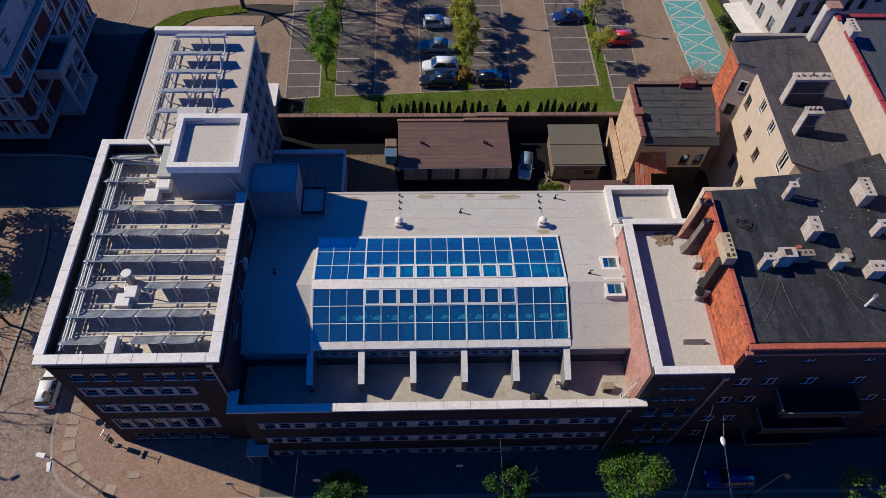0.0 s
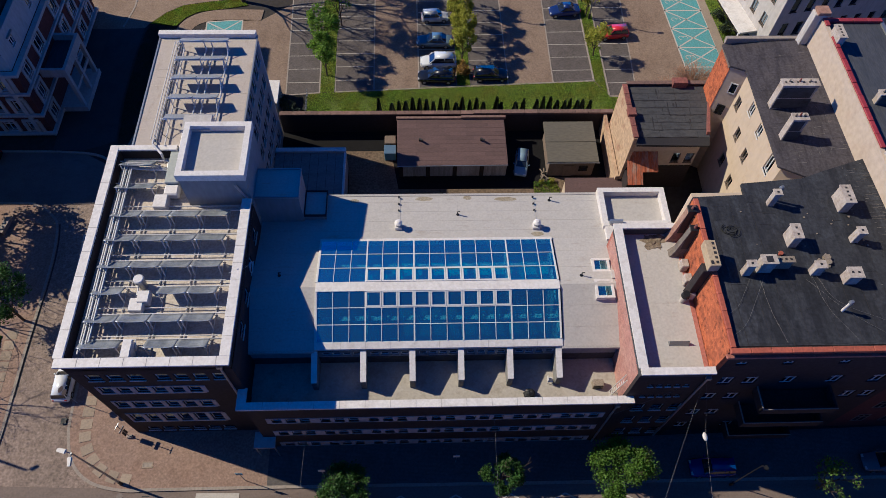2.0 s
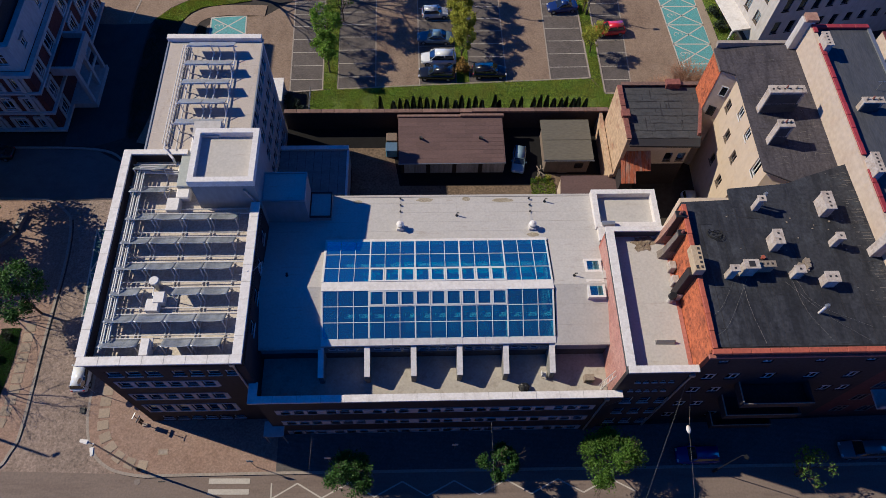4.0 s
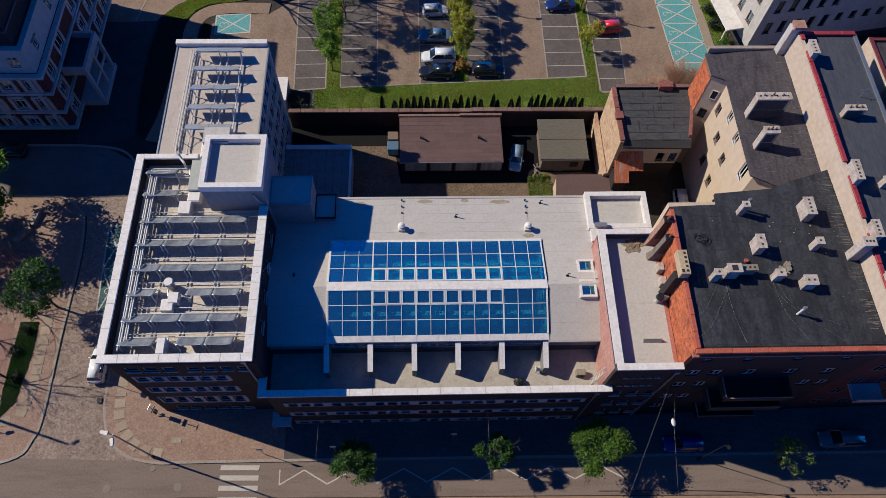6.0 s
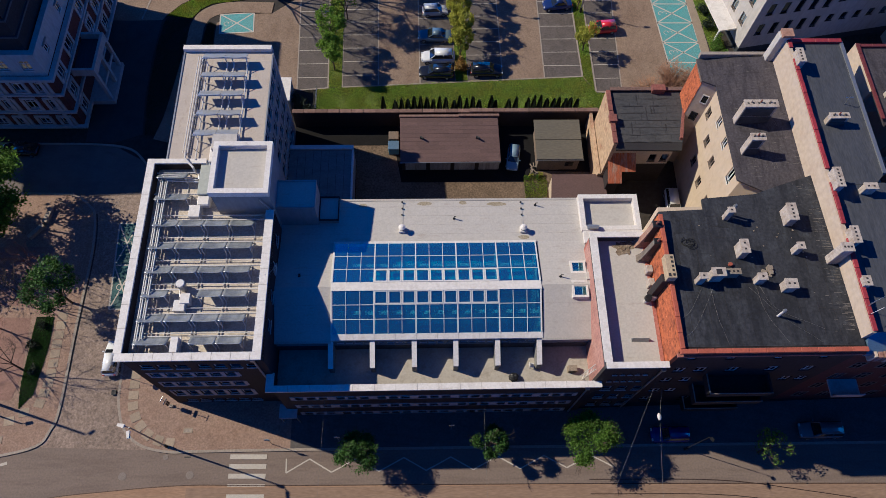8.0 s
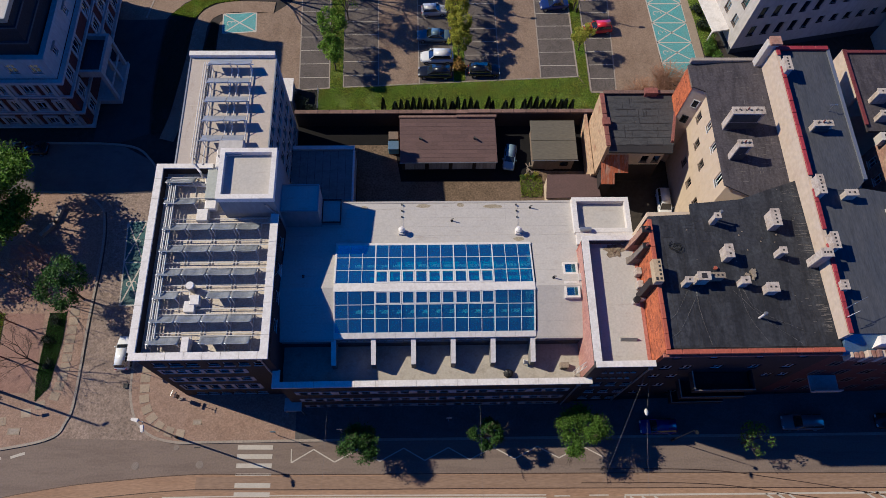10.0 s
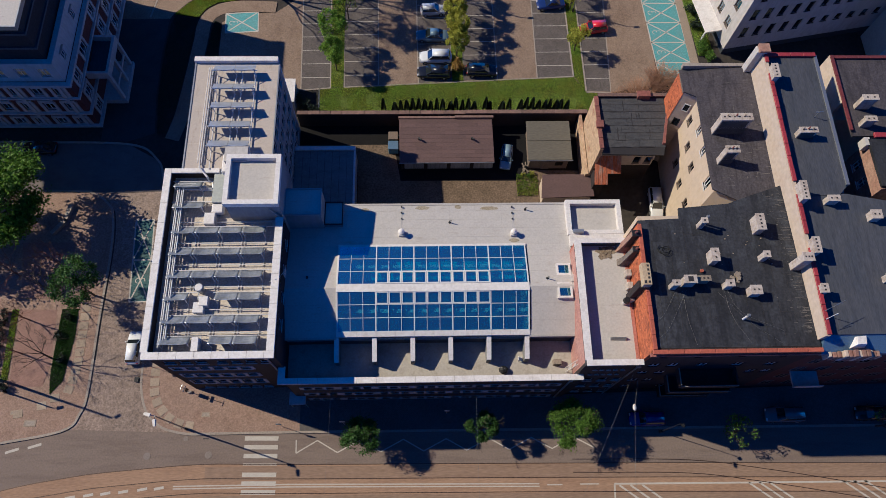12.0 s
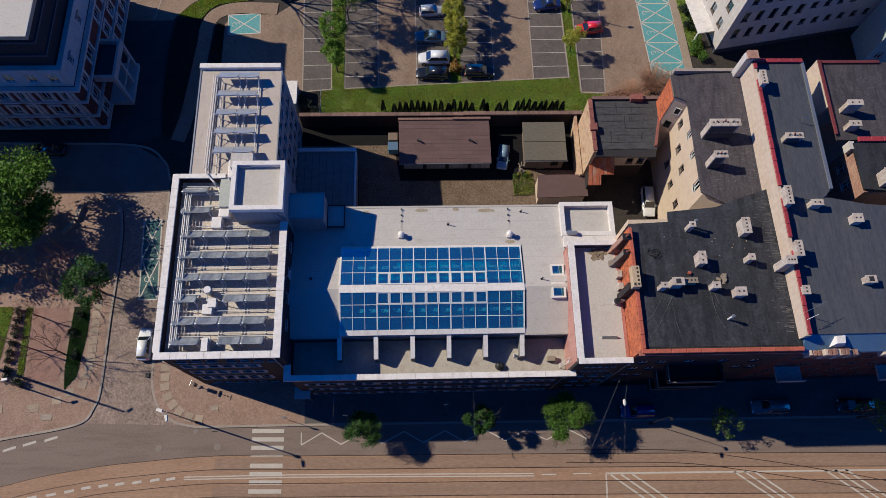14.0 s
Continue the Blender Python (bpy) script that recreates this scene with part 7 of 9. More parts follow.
# built square to itself round the near corner, then turned with the whole
wh.location = (45.0, 68.2, 2.4)
ORIGIN[wh] = Vector()
hs = []
for z in (4.0, 7.6, 11.2):
    for k in range(11):
        a = 1.2 + 2.0 * k
        tall = k < 5
        hs.append((a, a + 0.9, z if tall else z + 0.7, z + 1.9, dict(frame=M["dark_metal"], bar=0.06)))
part("wall", wall_mesh("s", 0, 0, 40, 1.6, 14.5, 0.4, hs), M["white_render"], wh)
for h in hs:
    window(wh, "s", 0, *h[:4], **h[4])
hw = [(1.6 + 2.6 * k, 2.7 + 2.6 * k, z, z + 1.7, dict(frame=M["timber"], bar=0.08, split=2)) for k in range(7) for z in (4.2, 7.7, 11.3)]
part("wall", wall_mesh("w", 0, 0.4, 22, 1.6, 14.5, 0.4, hw), M["white_render"], wh)
for h in hw:
    window(wh, "w", 0, *h[:4], **h[4])
part("plinth", new_box(0.25, 40, 0.25, 21.8, -0.6, 1.6), M["dark_room"], wh)
part("floor_slab", new_box(0.4, 40, 0.4, 21.9, 2.6, 2.8), M["dark_room"], wh)
part("roof", new_box(-0.2, 40.2, -0.2, 22.2, 14.5, 14.8), M["roof_light"], wh)
part("porch_post", new_box(-2.2, -2.0, 2.6, 2.8, -0.3, 2.9), M["white_paint"], wh)
part("porch_roof", new_box(-2.4, 0.0, 2.2, 9.0, 2.9, 3.15), M["white_metal"], wh)
grn = thing("painted_house", (70, 66, 2.6), "pale green painted house built against the white one", "house")
hs = [(67.9 + 2.2 * k, 69.0 + 2.2 * k, z, z + 1.7, dict(bar=0.14, split=2, cross=True)) for k in range(5) for z in (4.0, 7.4, 10.8)]
part("wall", wall_mesh("s", 66.4, 66.8, 79, 1.5, 13.5, 0.4, hs), M["wall_green"], grn)
for h in hs:
    window(grn, "s", 66.4, *h[:4], **h[4])
part("wall", new_box(66.8, 67.2, 66.8, 71.6, 1.5, 13.5), M["wall_green"], grn)
part("roof", new_box(66.6, 79.3, 66.2, 71.8, 13.5, 13.8), M["roof_brown"], grn)

# ---- yard: wall, garages, sheds ----
yw = solid("wall_yard", wall_mesh("s", 56.7, -15.0, 24.2, 1.5, 5.2, 0.55), M["brick_dark"], "old brick yard wall topped with worn coping", "wall")
for k in range(26):
    x = -15.0 + 1.5 * k
    zt = 5.38 + (0.12 if x > 6.4 else 0)
    part("coping", new_box(x, x + 1.48, 56.68, 57.25, 5.2, zt, bevel=0.03), M["coping_old"], yw)
gar = thing("garage_row", (5, 53, 1.95), "row of four garages with grey plank doors under a brown roof", "garage")
GZ = 1.8
holes = [(-0.75 + 3.08 * k, 1.85 + 3.08 * k, GZ, 4.2) for k in range(4)]
# front wall coloured darker than the sides, as it faces away from the sun
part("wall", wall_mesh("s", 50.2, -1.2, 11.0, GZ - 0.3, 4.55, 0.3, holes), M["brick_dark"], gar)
part("wall", new_box(-1.2, -0.95, 50.5, 55.6, GZ - 0.3, 4.6), M["brick_old"], gar)
part("wall", new_box(10.75, 11.0, 50.5, 55.6, GZ - 0.3, 4.6), M["brick_old"], gar)
part("wall", new_box(-1.2, 11.0, 55.6, 55.9, GZ - 0.3, 5.1), M["brick_old"], gar)
for h in holes:
    door = part("garage_door", new_box(h[0], h[1], 50.3, 50.36, GZ, 4.2), M["door_timber"], gar, "grey weathered plank garage door")
    for k in range(9):
        x = h[0] + (h[1] - h[0]) * k / 9
        part("plank", new_box(x + 0.02, x + (h[1] - h[0]) / 9 - 0.02, 50.26, 50.3, GZ + 0.02, 4.18), M["door_timber"], door)


def gar_z(x, y):
    return 4.66 + (y - 49.75) * 0.09


bm = bmesh.new()
prism(bm, [(-1.35, 49.72), (11.1, 49.78), (11.0, 56.0), (-1.4, 56.0)], lambda x, y: gar_z(x, y) - 0.14, gar_z)
gr = part("roof", bm, M["roof_brown"], gar, "brown felt pent roof")
rg = random.Random(17)
for k in range(11):
    y, x = 49.85 + 0.55 * k, -1.33
    while x < 10.8:
        x1 = min(10.98, x + rg.uniform(1.8, 3.2))
        bm = bmesh.new()
        lift = 0.014 + 0.006 * (k % 2)
        prism(bm, [(x, y), (x1 - 0.015, y), (x1 - 0.015, y + 0.535), (x, y + 0.535)], lambda x, y: gar_z(x, y) - 0.01, lambda x, y: gar_z(x, y) + lift)
        part("felt_strip", bm, M["roof_brown"], gr)
        x = x1
part("gutter", path_tube([(-1.4, 49.66, 4.6), (11.1, 49.72, 4.6)], 0.06), M["zinc"], gar)
for x0, x1, dz in ((-1.5, 6.3, 0), (6.0, 11.2, 0.15)):
    part("ridge_board", new_box(x0, x1, 56.0, 56.35, 5.0 + dz, 5.4 + dz, bevel=0.03), M["coping_old"], gar)
for x in (1.2, 8.2):
    ob = thing("vent_pipe", (x, 53.0, 4.95), "short dark bent vent pipe on the garage roof", "vent pipe", "garage roof vents")
    part("pipe", path_tube([(x, 53.0, 4.9), (x, 53.0, 5.35), (x + 0.35, 52.7, 5.4)], 0.1, 7), M["dark_metal"], ob)

shed = thing("olive_shed", (18.6, 52.7, 2.1), "grey shed with an olive felt roof", "shed")
part("wall", new_box(15.9, 21.1, 50.2, 55.4, 1.7, 4.75), M["timber"], shed)
for y0, y1 in ((49.9, 52.7), (52.75, 55.7)):
    bm = bmesh.new()
    prism(bm, [(15.6, y0), (21.4, y0), (21.4, y1), (15.6, y1)], lambda x, y: 4.75 + (y - 50) * 0.02, lambda x, y: 4.92 + (y - 50) * 0.02 + (0.03 if y0 > 52 else 0))
    part("roof", bm, M["roof_olive"], shed, "olive felt roof in two sheets")
part("door", new_box(17.6, 18.7, 50.12, 50.2, 1.9, 3.9), M["timber"], shed)
part("window", new_box(19.4, 20.4, 50.12, 50.2, 2.9, 3.8), M["pane"], shed)
part("gutter", path_tube([(15.5, 49.85, 4.75), (21.5, 49.85, 4.75)], 0.07), M["zinc"], shed)
shed2 = thing("brown_shed", (20.4, 46.4, 1.8), "low shed with a brown felt roof", "shed")
part("wall", new_box(17.3, 23.5, 44.9, 47.6, 1.4, 4.25), M["cream_wall"], shed2)
bm = bmesh.new()
prism(bm, [(17.0, 44.6), (23.9, 44.8), (23.7, 47.9), (17.35, 47.9)], 4.25, lambda x, y: 4.42 + (y - 44.6) * 0.05)
part("roof", bm, M["roof_brown"], shed2)
heap = thing("rubbish_heap", (16.2, 50.2, 2.0), "pale heap of planks and rubbish beside the shed", "rubbish")
for k in range(12):
    bm = new_box(-0.32, 0.32, -0.06, 0.06, 0, 0.05)
    bmesh.ops.rotate(bm, verts=bm.verts, matrix=Matrix.Rotation(rng.uniform(0, 3), 3, 'Z') @ Matrix.Rotation(rng.uniform(-0.3, 0.3), 3, 'Y'))
    bmesh.ops.translate(bm, verts=bm.verts, vec=(15.6 + rng.uniform(-0.5, 0.5), 49.9 + rng.uniform(-0.6, 0.9), 2.05 + 0.05 * k))
    part("plank", bm, M["dust_pile"], heap)
bin_ = thing("container", (-2.3, 53.2, 2.1), "light blue lidded waste container beside the garages", "container")
part("body", new_box(-2.9, -1.6, 52.5, 53.7, 2.05, 3.3, bevel=0.06), M["blue_bin"], bin_)
part("lid", new_box(-2.95, -1.55, 52.45, 53.75, 3.3, 3.42, bevel=0.04), M["blue_sheet"], bin_)
box2 = thing("crate", (-2.2, 54.6, 2.1), "grey crate behind the blue container", "crate")
part("body", new_box(-2.9, -1.6, 54.0, 55.2, 2.05, 3.4, bevel=0.05), M["timber"], box2)

hou = thing("old_house", (28, 51, 2.0), "old peeling house with a patched dark felt roof", "house")
hs = [(28.65, 29.55, 6.5, 8.05, dict(frame=M["timber"], bar=0.08)), (30.1, 31.0, 6.5, 8.05, dict(frame=M["timber"], bar=0.08))]
part("wall", wall_mesh("s", 48.5, 23.7, 31.2, 6.0, 10.7, 0.4, hs), M["cream_wall"], hou)
part("wall", new_box(23.7, 31.2, 48.5, 48.9, 1.4, 6.0), M["brick_dark"], hou)
for h in hs:
    window(hou, "s", 48.5, *h[:4], **h[4])
part("wall", new_box(23.3, 23.7, 47.7, 55.3, 1.4, 11.5), M["peeling"], hou, "sunlit wall with peeling ochre render over brick")
part("wall", wall_mesh("n", 55.4, 23.7, 32.8, 1.4, 11.0, 0.4), M["brick_old"], hou)
bm = bmesh.new()
prism(bm, [(30.9, 48.9), (31.2, 48.9), (32.8, 55.3), (32.5, 55.3)], 1.4, 10.7)
part("wall", bm, M["brick_old"], hou)


def old_z(x, y):
    return 10.9 + (y - 47.4) * 0.06


bm = bmesh.new()
prism(bm, [(23.7, 47.35), (31.3, 47.2), (32.9, 55.4), (23.7, 55.3)], lambda x, y: old_z(x, y) - 0.25, old_z)
oroof = part("roof", bm, M["tar_seam"], hou, "dark felt roof laid in rough patched strips")
rt = random.Random(41)
for k in range(7):
    y, x = 48.3 + 0.98 * k, 24.0
    while x < 31.4 + (y - 48) * 0.19:
        w = rt.uniform(1.6, 3.6)
        x1 = min(x + w, 31.6 + (y - 48) * 0.19)
        bm = bmesh.new()
        prism(bm, [(x, y), (x1 - 0.04, y), (x1 - 0.04, y + 0.94), (x, y + 0.94)], old_z, lambda x, y: old_z(x, y) + 0.02 + 0.012 * (k % 2))
        part("felt_strip", bm, M["roof_felt_grey"], oroof)
        x = x1
for k in range(26):
    if k < 20:
        y, x = 48.27 + 0.98 * (k % 7) + rt.uniform(-0.03, 0.03), rt.uniform(24.7, 29.5)
        pts = [(x + 0.4 * q, y + rt.uniform(-0.04, 0.04)) for q in range(rt.randint(3, 7))]
    else:
        y, x = 48.4 + rt.uniform(0, 5), rt.uniform(25.5, 30.5)
        pts = [(x + rt.uniform(-0.03, 0.03), y + 0.35 * q) for q in range(rt.randint(3, 6))]
    bm = bmesh.new()
    rows = []
    for q, (xa, ya) in enumerate(pts):
        g = rt.uniform(0.02, 0.07)
        dx, dy = (0, g) if k < 20 else (g, 0)
        rows.append([bm.verts.new((xa + e * dx, ya + e * dy, old_z(xa, ya) + up)) for e, up in ((-1, 0.02), (-1, 0.046), (1, 0.046), (1, 0.02))])
    for ra, rb in zip(rows, rows[1:]):
        for q in range(3):
            bm.faces.new((ra[q], ra[q + 1], rb[q + 1], rb[q]))
    part("tar_line", bm, M["tar_seam"], oroof)
for k in range(5):
    part("coping", new_box(23.24, 23.78, 47.8 + 1.5 * k, 49.25 + 1.5 * k, 11.5, 11.68, bevel=0.03), M["coping_rust"], hou)
part("back_parapet", new_box(23.8, 32.9, 55.2, 55.6, 10.8, 11.6), M["tar_seam"], hou)
part("parapet_cap", new_box(23.75, 32.95, 55.16, 55.64, 11.6, 11.72), M["coping_old"], hou)
part("chimney_block", new_box(23.1, 24.0, 50.6, 51.6, 11.5, 11.95, bevel=0.03), M["coping_rust"], hou)
part("chimney_block", new_box(28.7, 30.3, 54.9, 55.75, 10.8, 12.1, bevel=0.03), M["coping_rust"], hou)
bm = bmesh.new()
prism(bm, [(31.2, 48.6), (31.45, 48.5), (32.55, 53.4), (32.3, 53.5)], 10.9, 11.5)
part("gutter", bm, M["coping_rust"], hou)
tin = thing("tin_roof", (25.3, 47.5, 4), "rusty corrugated lean-to roof below the old house", "lean-to")
part("wall", new_box(23.6, 25.0, 45.8, 48.4, 1.4, 6.4), M["brick_dark"], tin)
for k in range(14):
    x = 24.0 + 0.24 * k
    bm = bmesh.new()
    low_y = 45.3 if k < 7 else 46.5
    prism(bm, [(x - 0.55, low_y), (x - 0.33, low_y), (x - 0.33, 48.46), (x - 0.55, 48.46)], lambda x, y: 6.5 + (y - 45) * 0.54, lambda x, y: 6.56 + (y - 45) * 0.54 + 0.04 * (k % 2))
    part("tin_sheet", bm, M["rust_tin"], tin)
solid("wall_court", new_box(22.85, 23.2, 47.6, 57.0, 1.4, 5.2), M["peeling"], "low peeling yard wall beside the old house", "wall")

# ---- ornate house across the side street ----
orn = thing("ornate_house", (-50, 66, 0.8), "ornate red brick house with white stone window surrounds", "house")
hs, he = [], []
for z in (1.9, 5.2, 8.6):
    for k in range(8):
        x = -44.9 - 2.75 * k
        hs.append((x, x + 1.3, z, z + (1.9 if z > 2 else 1.6), dict(bar=0.12, split=2, cross=True)))
    for y in (59.3, 69.8, 73.4, 76.8):
        he.append((y, y + 1.4, z, z + 1.9, dict(bar=0.12, split=2, cross=True)))
he.append((63.4, 65.2, 8.4, 10.7, dict(bar=0.12, split=2, cross=True)))
part("wall", wall_mesh("s", 57.6, -75, -42.5, 0.2, 11.0, 0.5, hs), M["brick_maroon"], orn)
part("wall", wall_mesh("e", -42.5, 58.1, 79.4, 0.2, 11.0, 0.5, he), M["brick_maroon"], orn)
for h in hs:
    window(orn, "s", 57.6, *h[:4], **h[4])
for h in he:
    window(orn, "e", -42.5, *h[:4], **h[4])
for h in hs:
    bm = bmesh.new()
    box(bm, h[0] - 0.3, h[1] + 0.3, 57.42, 57.6, h[3], h[3] + 0.35)
    box(bm, h[0] - 0.42, h[0], 57.48, 57.6, h[2] - 0.2, h[3])
    box(bm, h[1], h[1] + 0.42, 57.48, 57.6, h[2] - 0.2, h[3])
    box(bm, h[0] - 0.42, h[1] + 0.42, 57.5, 57.6, h[2] - 0.75, h[2] - 0.2)
    part("window_surround", bm, M["white_render"], orn)
for h in he:
    bm = bmesh.new()
    box(bm, -42.5, -42.3, h[0] - 0.3, h[1] + 0.3, h[3], h[3] + 0.35)
    box(bm, -42.5, -42.38, h[0] - 0.4, h[0], h[2] - 0.2, h[3])
    box(bm, -42.5, -42.38, h[1], h[1] + 0.4, h[2] - 0.2, h[3])
    box(bm, -42.5, -42.4, h[0] - 0.4, h[1] + 0.4, h[2] - 0.7, h[2] - 0.2)
    part("window_surround", bm, M["white_render"], orn)
for z, out, t in ((4.5, 0.35, 0.3), (7.9, 0.3, 0.28), (1.4, 0.4, 0.35), (11.0, 0.6, 0.4)):
    bm = bmesh.new()
    box(bm, -75, -42.5 + out, 57.6 - out, 57.6, z, z + t)
    box(bm, -42.5, -42.5 + out, 57.6, 79.4, z, z + t)
    part("cornice", bm, M["white_render"], orn)
for k in range(5):
    part("pier", new_box(-44.2 - 5.5 * k, -43.7 - 5.5 * k, 57.4, 57.6, 1.4, 11.0), M["white_render"], orn)
ha = [(y, y + 0.9, 12.4, 13.7, dict(bar=0.1, split=2, cross=True)) for y in (60.2, 66.4, 72.0, 77.0)]
part("attic_wall", wall_mesh("e", -42.6, 58.1, 79.3, 11.4, 15.0, 0.4, ha), M["white_render"], orn, "pale attic wall above the cornice")
hb = [(-44.9 - 2.75 * k, -43.7 - 2.75 * k, 12.3, 13.9, dict(bar=0.1, split=2, cross=True)) for k in range(8)]
part("attic_wall", wall_mesh("s", 57.7, -75, -42.6, 11.4, 15.0, 0.4, hb), M["white_render"], orn, "pale attic wall above the cornice")
for h in ha:
    window(orn, "e", -42.6, *h[:4], **h[4])
    bm = bmesh.new()
    prism(bm, [(-42.6, h[0] - 0.25), (-42.35, h[0] - 0.25), (-42.35, h[1] + 0.25), (-42.6, h[1] + 0.25)], 13.8, lambda x, q: 14.35 - 0.6 * abs(q - (h[0] + h[1]) / 2))
    part("window_hood", bm, M["zinc"], orn)
for h in hb:
    window(orn, "s", 57.7, *h[:4], **h[4])
bm = bmesh.new()
box(bm, -75, -42.3, 57.4, 58.1, 15.0, 15.35)
box(bm, -42.95, -42.3, 58.1, 79.4, 15.0, 15.35)
part("cornice", bm, M["white_render"], orn)
part("upper_wall", new_box(-75, -43.2, 58.1, 78.6, 15.0, 22.4), M["brick_dark"], orn, "dark upper storeys under the roof overhang")
for z in (17.4, 19.9):
    bm = bmesh.new()
    box(bm, -75, -43.0, 57.9, 58.1, z, z + 0.25)
    box(bm, -43.2, -43.0, 58.1, 78.6, z, z + 0.25)
    part("string_course", bm, M["roof_slate_blue"], orn)
part("upper_roof", new_box(-75, -42.5, 56.75, 78.8, 22.5, 23.0), M["roof_light"], orn, "pale flat roof with an overhang")
part("roof_rim", new_box(-75, -42.35, 56.6, 56.75, 22.4, 23.05), M["zinc"], orn)
part("roof_rim", new_box(-42.5, -42.35, 56.75, 78.8, 22.4, 23.05), M["zinc"], orn)
# loggia
part("loggia_floor", new_box(-42.5, -39.6, 61.7, 67.6, 6.6, 6.9), M["roof_slate_blue"], orn)
bm = bmesh.new()
box(bm, -42.5, -39.5, 61.5, 61.85, 6.6, 7.75)
box(bm, -39.85, -39.5, 61.85, 67.3, 6.6, 7.75)
box(bm, -42.5, -39.5, 67.3, 67.65, 6.6, 7.75)
part("loggia_parapet", bm, M["white_render"], orn)
for y in (61.5, 64.4, 67.2):
    part("loggia_pillar", new_box(-39.95, -39.5, y, y + 0.45, 0.6, 6.6), M["white_render"], orn)
part("loggia_base", new_box(-42.5, -39.3, 61.3, 67.8, 0.4, 1.8), M["white_render"], orn)
part("loggia_rail", new_box(-39.75, -39.6, 61.9, 67.2, 3.9, 4.3), M["white_render"], orn)
part("wall", new_box(-75, -43.0, 78.9, 79.4, 0.2, 15.0), M["brick_red"], orn)

# ---- trees and bushes ----
def leaf_cloud(centres, count, size, rng):
    """Small bent leaves scattered round clump centres (x, y, z, radius)."""
    verts, faces = [], []
    weights = [c[3] ** 2 for c in centres]
    for _ in range(count):
        x, y, z, r = rng.choices(centres, weights)[0]
        d = Vector((rng.gauss(0, 1), rng.gauss(0, 1), rng.gauss(0, 0.8))).normalized() * r * rng.uniform(0.0, 1.0) ** 0.55 * rng.uniform(0.8, 1.35)
        p = Vector((x, y, z)) + d
        s = size * rng.uniform(0.6, 1.4)
        a = Vector((rng.gauss(0, 1), rng.gauss(0, 1), rng.gauss(0, 0.6))).normalized()
        b = a.cross(Vector((rng.gauss(0, 1), rng.gauss(0, 1), rng.gauss(0, 1)))).normalized()
        k = len(verts)
        verts += [p - a * s, p + b * s * 0.55, p + a * s, p - b * s * 0.55]
        faces.append((k, k + 1, k + 2, k + 3))
    return verts, faces


def branches(bm, p, d, length, radius, depth, rng, tips, spread=0.55, shrink=0.72):
    q = p + d * length
    tube(bm, p, q, radius, radius * 0.68, n=6 if depth > 1 else 4, caps=False)
    tips.append((q, depth))
    if depth == 0:
        return
    for k in range(rng.choice((2, 3, 3))):
        e = (d + Vector((rng.gauss(0, spread), rng.gauss(0, spread), rng.gauss(0.08, spread * 0.6)))).normalized()
        branches(bm, q, e, length * shrink * rng.uniform(0.75, 1.15), radius * 0.6, depth - 1, rng, tips, spread, shrink)


def tree(name, x, y, height, crown, seed, leaves, label, leaf="leaf", size=0.16, trunk=0.14, bare=False, bark="bark", low=0.3, group="", base=None, depth=3, narrow=1.0, fill=1.0, flat=1.0):
    rng = random.Random(seed)
    z = ground_z(x, y) + 0.1 if base is None else base
    ob = thing(name, (x, y, z), label, "tree", group)
    bm = bmesh.new()
    tips = []
    stem = height * low
    p = Vector((x, y, z))
    q = p + Vector((rng.uniform(-0.1, 0.1), rng.uniform(-0.1, 0.1), stem))
    tube(bm, p, q, trunk, trunk * 0.75, n=8, caps=False)
    for k in range(4):
        a = k * math.tau / 4 + rng.uniform(-0.5, 0.5)
        d = Vector((math.cos(a) * 0.6 * narrow, math.sin(a) * 0.6 * narrow, 0.9)).normalized()
        branches(bm, q - Vector((0, 0, stem * 0.12 * k)), d, (height - stem) * 0.36, trunk * 0.5, depth, rng, tips, 0.45 if not bare else 0.5)
    branches(bm, q, Vector((0, 0, 1)), (height - stem) * 0.4, trunk * 0.6, depth, rng, tips, 0.4)
    part("trunk", bm, M[bark], ob)
    if leaves:
        top = []
        for (t, d) in tips:
            if d <= 1:
                t = Vector(t)
                off = t - Vector((x, y, z + height * 0.62))
                lim = Vector((off.x / crown, off.y / (crown * (0.5 + 0.5 * flat)), off.z / (height * 0.42 * flat)))
                if lim.length > 1:
                    t = Vector((x, y, z + height * 0.62)) + Vector((off.x, off.y, off.z)) / lim.length
                top.append((t.x, t.y, t.z, crown * rng.uniform(0.14, 0.3)))
        for k in range(int(22 * fill)):
            # smaller sprays between the limbs close the crown
            a, u, f = rng.uniform(0, math.tau), rng.uniform(-0.85, 1.0), rng.uniform(0.3, 1.0) ** 0.5
            w = math.sqrt(1 - u * u) * f * rng.uniform(0.75, 1.1)
            top.append((x + crown * w * math.cos(a), y + crown * (0.5 + 0.5 * flat) * w * math.sin(a), z + height * (0.6 + 0.36 * flat * u * f), crown * rng.uniform(0.12, 0.24)))
        v, f = leaf_cloud(top, leaves, size, rng)
        me = bpy.data.meshes.new("crown")
        o = Vector((x, y, z))
        me.from_pydata([tuple(c - o) for c in v], [], f)
        me.materials.append(M[leaf])
        c = new("crown", me)
        c.parent = ob
    return ob


